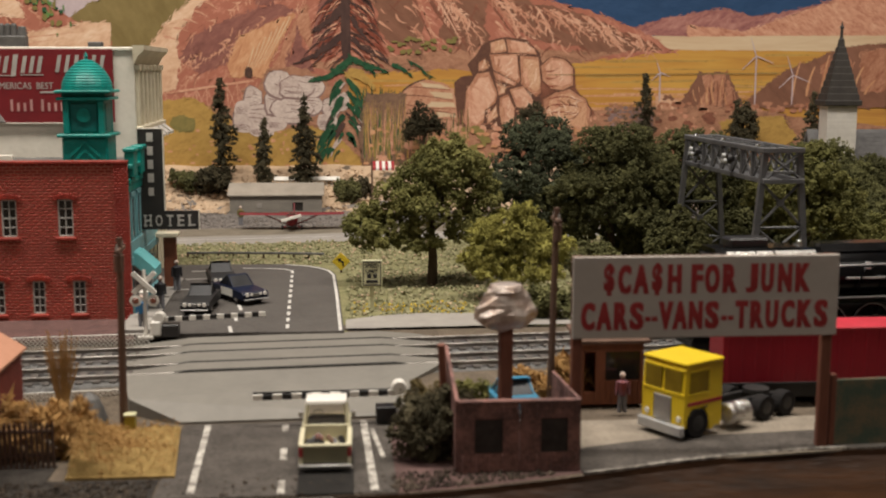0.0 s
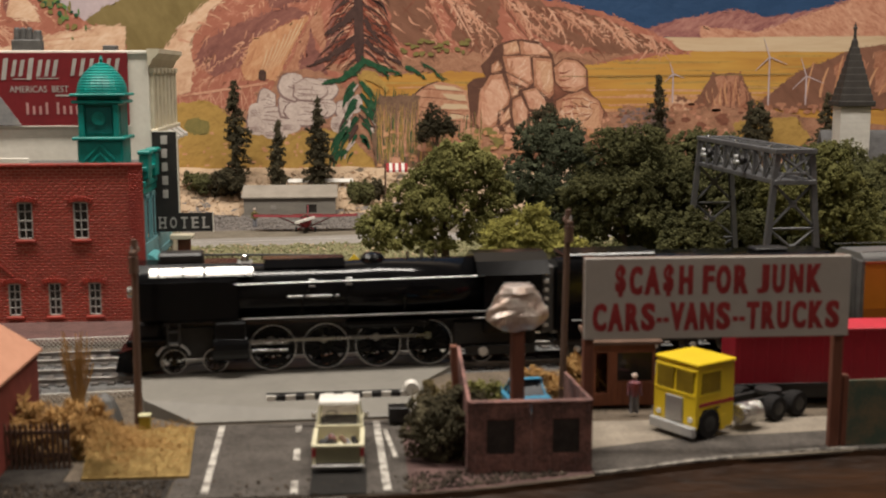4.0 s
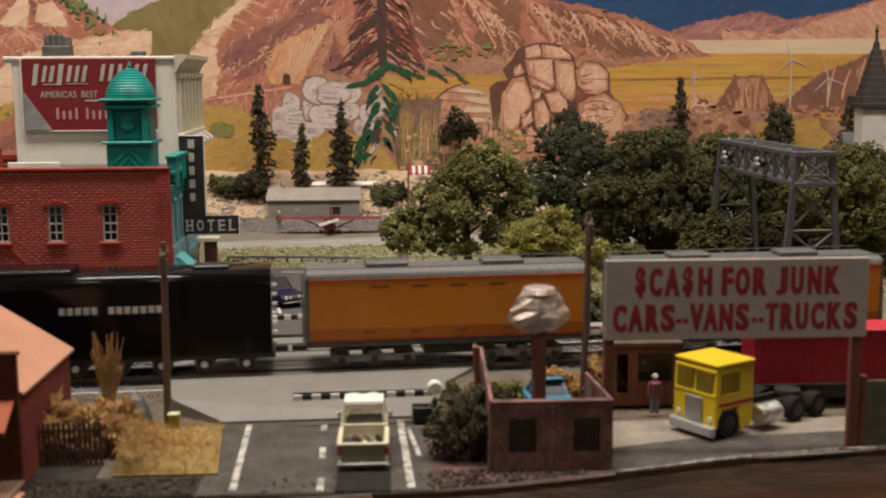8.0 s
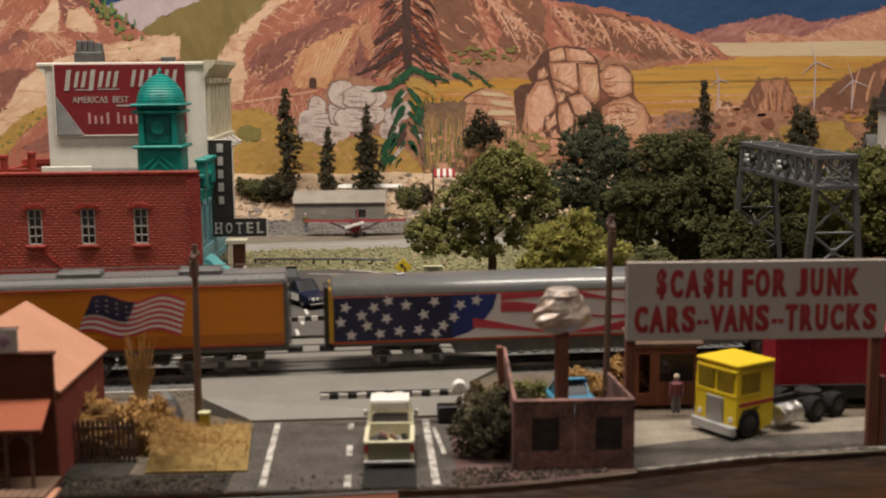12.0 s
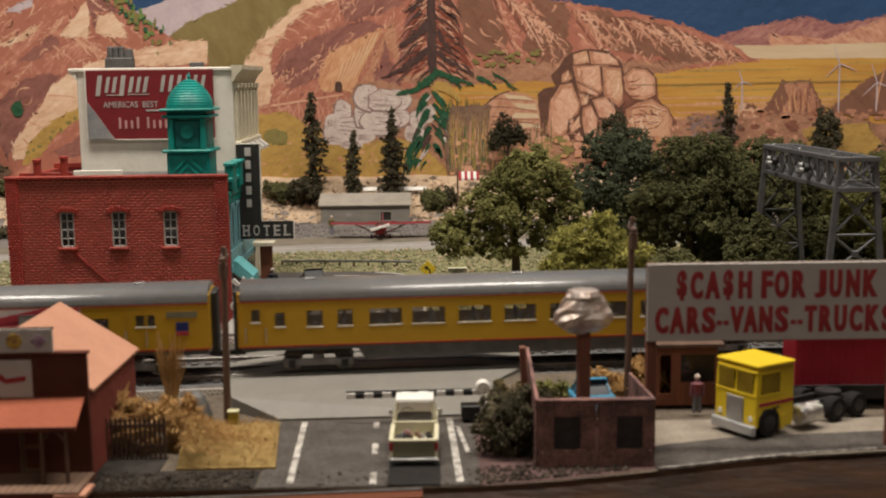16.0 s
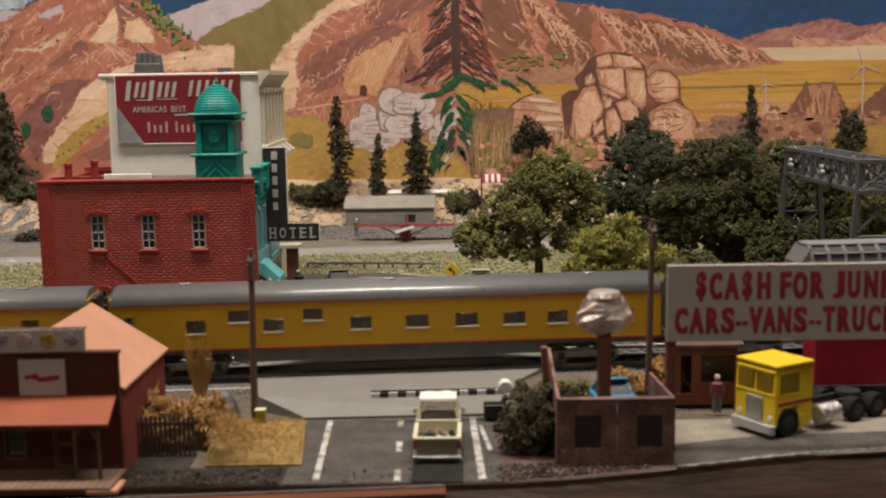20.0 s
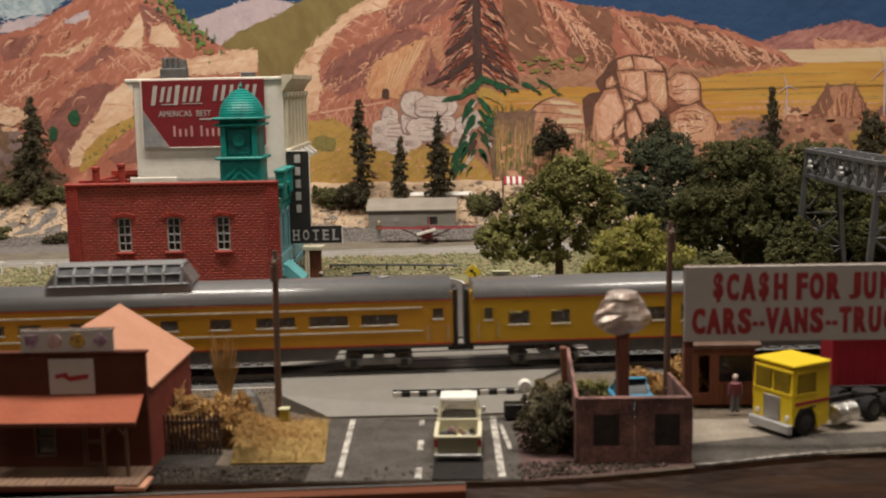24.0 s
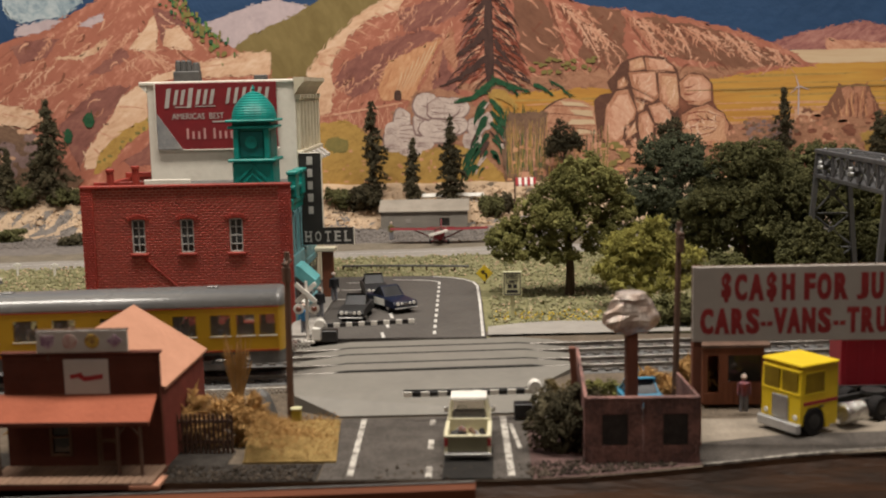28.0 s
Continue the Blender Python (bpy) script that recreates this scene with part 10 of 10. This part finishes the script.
def bush(x, y, z, r, h, leaf, label, seed, size=0.6, clump=1.7, per=16, gaps=0.15):
    b = thing("bush", x, y, z, 0, label, "bush", "layout bushes")
    rs = np.random.RandomState(seed)
    rng = random.Random(seed)
    lobes = [(rng.uniform(-0.4, 0.4) * r, rng.uniform(-0.3, 0.3) * r, h * rng.uniform(0.3, 0.6), r * rng.uniform(0.5, 0.7), r * rng.uniform(0.45, 0.6), h * rng.uniform(0.4, 0.5)) for _ in range(5)]
    lobes += [(q[0] + rng.uniform(-1, 1) * q[3], q[1] + rng.uniform(-1, 1) * q[4], q[2] + rng.uniform(-0.2, 1.0) * q[5], q[3] * 0.42, q[4] * 0.42, q[5] * 0.42) for q in lobes for _ in range(3)]
    p, sz = foam_cover(lobes, rs, size, clump, per, -1, gaps)
    part("foliage", clump_mesh("foliage", p, sz, rs, leaf, 3.0 if leaf is leaf_straw else 1.0), leaf, b)
    part("stem", Shape().cyl((0, 0, -0.6), (0, 0, h * 0.5), r * 0.09, r * 0.05, 7), bark, b)
    return b


for k, (x, y, r, h, lf) in enumerate(((128, 470, 14, 24, leaf_dark), (152, 488, 15, 26, leaf_dark), (118, 500, 15, 24, leaf_dark), (170, 505, 16, 26, leaf_dark), (190, 496, 15, 22, leaf_dark), (214, 505, 16, 24, leaf_dark), (96, 470, 11, 13, leaf_dark), (205, 478, 14, 20, leaf_mid), (232, 512, 16, 22, leaf_dark))):
    bush(x, y, -0.5, r, h, lf, "dense foam bush below the dark trees", 80 + k)
bush(19, 280, -7, 10.5, 15, leaf_conifer, "dark brownish green foam bush beside the front road", 31, 0.42, 1.5, 18, 0.35)
bush(17, 297, -6.6, 6, 12, leaf_scrub, "olive straggly foam bush by the gate", 32, 0.36, 1.3, 16, 0.4)
bush(27, 300, -6.6, 8, 11, leaf_mid, "green foam bush behind the scrap pen", 33, 0.42, 1.3)
bush(46, 312, -5.6, 8, 9, leaf_straw, "straw-coloured bush behind the scrap pen", 34, 0.42, 1.3)
bush(57, 322, -4, 7, 8, leaf_straw, "straw-coloured bush beside the track", 35, 0.42, 1.3)
bush(52, 396, 0, 8, 9, leaf_dark, "dark green foam bush beside the path", 36)
bush(63, 398, 0, 8, 10, leaf_dark, "dark green foam bush beside the path", 37)
bush(78, 402, 0, 9, 10, leaf_dark, "dark green foam bush beside the path", 38)
for k, (x, y, r, h) in enumerate(((-80, 712, 11, 14), (-2, 708, 8, 13), (-95, 716, 9, 10), (8, 712, 6, 9), (-262, 708, 12, 9), (-232, 706, 10, 8), (-212, 700, 8, 7), (-196, 704, 8, 8), (-290, 706, 12, 10), (-236, 640, 7, 6), (-285, 660, 10, 7))):
    bush(x, y, ground_z(x, y) - 1, r, h, leaf_dark if k % 3 else leaf_conifer, "dark scrubby bush below the painted hills", 40 + k, 0.8, 2.2)
for x, lobes_, lf, kind_ in ((44, [(0, 0, 34, 9, 6, 10), (-5, 0, 28, 8, 5, 8), (5, 0, 30, 7, 5, 8)], leaf_conifer, "dark"), (109, [(0, 0, 37, 7, 5, 8), (1, 0, 30, 8, 5, 7)], leaf_conifer, "dark"),
                              (240, [(0, 0, 34, 7, 5, 9), (0, 0, 26, 7, 5, 8)], leaf_conifer, "dark")):
    tree("small_tree", x, 722, ground_z(x, 722) - 0.5, lobes_, lf, kind_ + " scrubby little tree before the painted rocks", 0.9, lobes_[0][2], int(x), size=0.55, clump=1.6, per=14)


def conifer(x, y, high, wide, label, seed, cone=False):
    """A ragged model conifer: drooping sprays of needles in uneven whorls round a thin trunk."""
    z = ground_z(x, y) - 0.5
    t = thing("conifer", x, y, z, 0, label, "tree", "dark conifers")
    rs = np.random.RandomState(seed)
    rng = random.Random(seed)
    bend = 0.8 * math.sin(seed * 2.3)
    part("trunk", Shape().cyl((0, 0, -0.5), (bend, 0, high * 0.5), 1.1, 0.7, 7).cyl((bend, 0, high * 0.5), (0.3, 0, high * 0.97), 0.7, 0.2, 7), bark, t, "thin brown trunk")
    mids, rad = [], []
    zz = high * 0.10
    while zz < high:
        u = zz / high
        env = wide * ((1 - u) ** 0.85 + 0.05) if cone else wide * (0.16 + 0.84 * math.sin(math.pi * min(1.0, 0.30 + 0.70 * u)) ** 0.9) * (0.6 + 0.4 * min(1, u / 0.22))
        for k in range(rng.choice((7, 8, 9)) if cone else rng.choice((4, 5, 6))):
            a = rng.uniform(0, 6.283)
            reach = env * rng.uniform(0.45, 1.2)
            step = 1.5
            for i in range(max(1, int(reach / step))):
                r = step * (i + 0.6)
                mids.append((r * math.cos(a) + bend * min(1, 2 * (1 - u)), r * math.sin(a), zz - 0.35 * r + rng.uniform(-0.7, 0.7)))
                rad.append(rng.uniform(0.8, 1.5) * (1.1 - 0.35 * r / (env + 0.1)))
        zz += high * rng.uniform(0.022, 0.045)
    mids, rad = np.array(mids), np.array(rad)
    keep = rs.random(len(mids)) > 0.14
    mids, rad = mids[keep], rad[keep]
    d = rs.normal(size=(len(mids), 13, 3))
    p = (mids[:, None] + d * rad[:, None, None] * 0.55).reshape(-1, 3)
    part("needles", clump_mesh("needles", p, rs.uniform(0.3, 0.75, len(p)), rs, leaf_conifer, 1.6), leaf_conifer, t)
    return t


conifer(-74, 714, 66, 9.6, "tall ragged dark conifer on the ochre hill", 1)
conifer(-49, 712, 44, 7.0, "slender dark conifer on the ochre hill", 2)
conifer(-26, 714, 54, 10.0, "ragged dark conifer on the ochre hill", 3)
conifer(-275, 712, 62, 21, "broad dark conifer below the red mountain", 4, True)
conifer(-298, 704, 36, 9, "dark conifer at the edge of the airfield", 5, True)
conifer(-314, 712, 58, 18, "dark conifer at the edge of the airfield", 6, True)
conifer(177, 722, 61, 9.2, "slender dark cypress before the painted plain", 7)
conifer(234, 724, 44, 7.5, "dark conifer before the painted plain", 8)
conifer(272, 700, 66, 12, "tall dark conifer beside the church", 9)

# pale rocks of the bank and chips of the airfield
rs = np.random.RandomState(14)
n = 5200
qx, qy = rs.uniform(-330, 300, n), rs.uniform(686, 728, n)
sel = ~((qx > -70) & (qx < -14) & (qy < 719)) & (qy > 690 + 6 * np.sin(qx * 0.21))
qx, qy = qx[sel], qy[sel]
pts = np.stack([qx, qy, [ground_z(a, b) + 0.5 for a, b in zip(qx, qy)]], -1)
br = part("bank_rocks", clump_mesh("bank_rocks", pts, rs.uniform(0.4, 1.0, len(pts)) * rs.choice([1, 1, 1, 2.6], len(pts)), rs, sand), sand, None)
tagged(br, "pale cream rubble rocks on the sandy bank", "rocks", kind="stuff")
n = 15000
qx, qy = rs.uniform(-330, 300, n), rs.uniform(628, 696, n)
sel = qy > np.array([runway_y(a) + 46 for a in qx])
qx, qy = qx[sel], qy[sel]
pts = np.stack([qx, qy, [ground_z(a, b) + 0.4 for a, b in zip(qx, qy)]], -1)
gc = part("gravel_chips", clump_mesh("gravel_chips", pts, rs.uniform(0.3, 0.8, len(pts)), rs, gravel), gravel, None)
tagged(gc, "loose grey gravel chips on the airfield", "gravel", kind="stuff")

# small turf tufts over the field
rs = np.random.RandomState(4)
n = 24000
px_ = rs.uniform(-300, 260, n)
py_ = 384 + (rs.random(n) ** 1.15) * 195
keep = (py_ < [runway_y(a) - 1 for a in px_]) & ~((px_ > -73) & (px_ < -1.5) & (py_ < 511)) & ~((px_ > -152) & (px_ < -60) & (py_ < 511)) & ~((px_ > -3) & (py_ < 399 + 0.2 * np.maximum(px_, 0)))
px_, py_ = px_[keep], py_[keep]
pts = np.stack([px_, py_, [ground_z(a, b) + 0.5 for a, b in zip(px_, py_)]], -1)
tuft = part("field_tufts", clump_mesh("field_tufts", pts, rs.uniform(0.4, 1.25, len(pts)), rs, tuft_green), tuft_green, None)
pale = part("pale_tufts", clump_mesh("pale_tufts", pts[::4] + (0.6, 0.3, 0.2), rs.uniform(0.3, 0.8, len(pts[::4])), rs, sand), sand, None)
tagged(pale, "pale tan foam flecks scattered over the field", "grass", kind="stuff")
tagged(tuft, "small grey-green and tan foam tufts covering the field", "grass", kind="stuff")
n = 110
a_ = rs.uniform(0, 40, n)
pts = np.stack([a_, 402 + rs.uniform(0, 18, n), 0.8 + rs.random(n)], -1)
fl = part("wild_flowers", clump_mesh("wild_flowers", pts, rs.uniform(0.25, 0.6, n), rs, sign_yellow), sign_yellow, None)
tagged(fl, "tiny yellow and orange flower specks in the turf", "flowers", kind="stuff")

# straw mound by the pole
mo = thing("straw_mound", -51, 286, -7, 0, "straw-covered mound of dry grass on the verge", "mound")


def mound(x, y):
    """A flat straw mat with a clear edge and a steep tuft along its near left side."""
    right = 8.6 + 3.6 * (1 - (y + 18) / 36)
    r = max(-x / 11.0, x / right, abs(y) / 18)
    e = smooth01(1.0, 0.93, r)
    z = 1.9 * e + 6.5 * e * math.exp(-((x + 8.5) ** 2 / 22 + (y + 7) ** 2 / 150)) + 2.4 * e * math.exp(-((x - 1) ** 2 / 40 + (y + 9) ** 2 / 30)) + 0.5 * e * noise.noise((x * 0.5, y * 0.5, 2))
    return (min(max(x, -11.0), right), y, z - 0.2)


part("base", Shape().sheet([-11.0 + 0.62 * i for i in range(39)], [-18.0 + 0.9 * i for i in range(41)], mound), mound_mat, mo, "coarse straw surface", True)
part("mat_edge", Shape().prism([(-11.0, -18.1), (12.2, -18.1), (8.6, 18), (-11.0, 18)], -0.4, 0.9, "z"), mound_mat, mo, "cut edge of the straw mat")
n = 16000
qx, qy = rs.uniform(-10.5, 12, n), rs.uniform(-17.4, 17.4, n)
sel = (rs.random(n) < 0.10 + 0.9 * np.exp(-((qx + 7) ** 2 / 34 + (qy + 7) ** 2 / 110))) & (qx < 8.2 + 3.6 * (1 - (qy + 18) / 36))
qx, qy = qx[sel], qy[sel]
pts = np.array([mound(a, b) for a, b in zip(qx, qy)]) + rs.normal(size=(len(qx), 3)) * (0.5, 0.5, 0.7) + (0, 0, 0.5)
part("straw_cover", clump_mesh("straw_cover", pts, rs.uniform(0.10, 0.26, len(pts)), rs, leaf_straw, 3.8), leaf_straw, mo, "loose straw fibres")
bush(-73, 284.5, -7, 7.5, 11.5, leaf_straw, "straw-coloured dry bush behind the picket fence", 70, 0.26, 1.2, 26)
bush(-63.5, 285, -6.6, 4.5, 13, leaf_straw, "straw-coloured dry bush beside the picket fence", 71, 0.25, 1.1, 28)
bush(-118, 285, -7, 8, 10, leaf_straw, "straw-coloured dry grass beside the store", 72, 0.4, 1.5)

def smooth_x(x):
    return np.clip(x / 44, 0, 1) ** 1.5


n = 5200
qx = rs.uniform(-150, 44, n)
qy = 255.6 + rs.random(n) ** 1.6 * 11
sel = ~((qx > -43) & (qx < 8) & (rs.random(n) < 0.94))
qx, qy = qx[sel], qy[sel]
pts = np.stack([qx, qy + 9 * smooth_x(qx), np.full(len(qx), -6.6)], -1)
gt = part("edge_grit", clump_mesh("edge_grit", pts, rs.uniform(0.12, 0.42, len(pts)) * rs.choice([1, 1, 1, 1.8], len(pts)), rs, verge_grit), verge_grit, None)
tagged(gt, "dark and tan grit crumbs along the front edge", "grit", kind="stuff")
rd = thing("dry_reeds", -70.9, 306, -6.5, 0, "fan of dry straw reeds beside the track", "reeds")
rng = random.Random(9)
for k in range(90):
    a = rng.uniform(-1, 1)
    ln = rng.uniform(15, 25)
    part("reed", Shape().tube([(a * 0.8, rng.uniform(-0.8, 0.8), 0), (a * 1.6, 0, ln * 0.5), (a * 3.8 + rng.uniform(-0.6, 0.6), rng.uniform(-1, 1), ln)], 0.1, 4), reed_tan, rd)
rk = part("grey_rock", Shape().lathe([(4.6, -1), (4.4, 1.5), (3.4, 4.5), (2.4, 6.5), (0.6, 8.0)], 9), gear_grey, None)
rk.matrix_basis = pose(-65.2 * M, 309 * M, -6.4 * M)
tagged(rk, "smooth grey conical rock beside the track", "rock")

# ballast stones beside the rails
pts = []
for k in range(5200):
    u, v = rs.uniform(-140, 190), rs.choice([-1, 1]) * rs.uniform(6.0, 12.5)
    if -66 < u < 54:
        continue
    off = rs.choice([0.0, SPACING])
    p = TRACK @ Vector((u, off + v, 0))
    pts.append((p.x, p.y, -1.9 - max(abs(v) - 9.2, 0) * 1.2 + 0.15))
bl = part("ballast_stones", clump_mesh("ballast_stones", np.array(pts), rs.uniform(0.25, 0.6, len(pts)), rs, ballast), ballast, None)
tagged(bl, "loose grey ballast stones beside the rails", "ballast", kind="stuff")


motions()
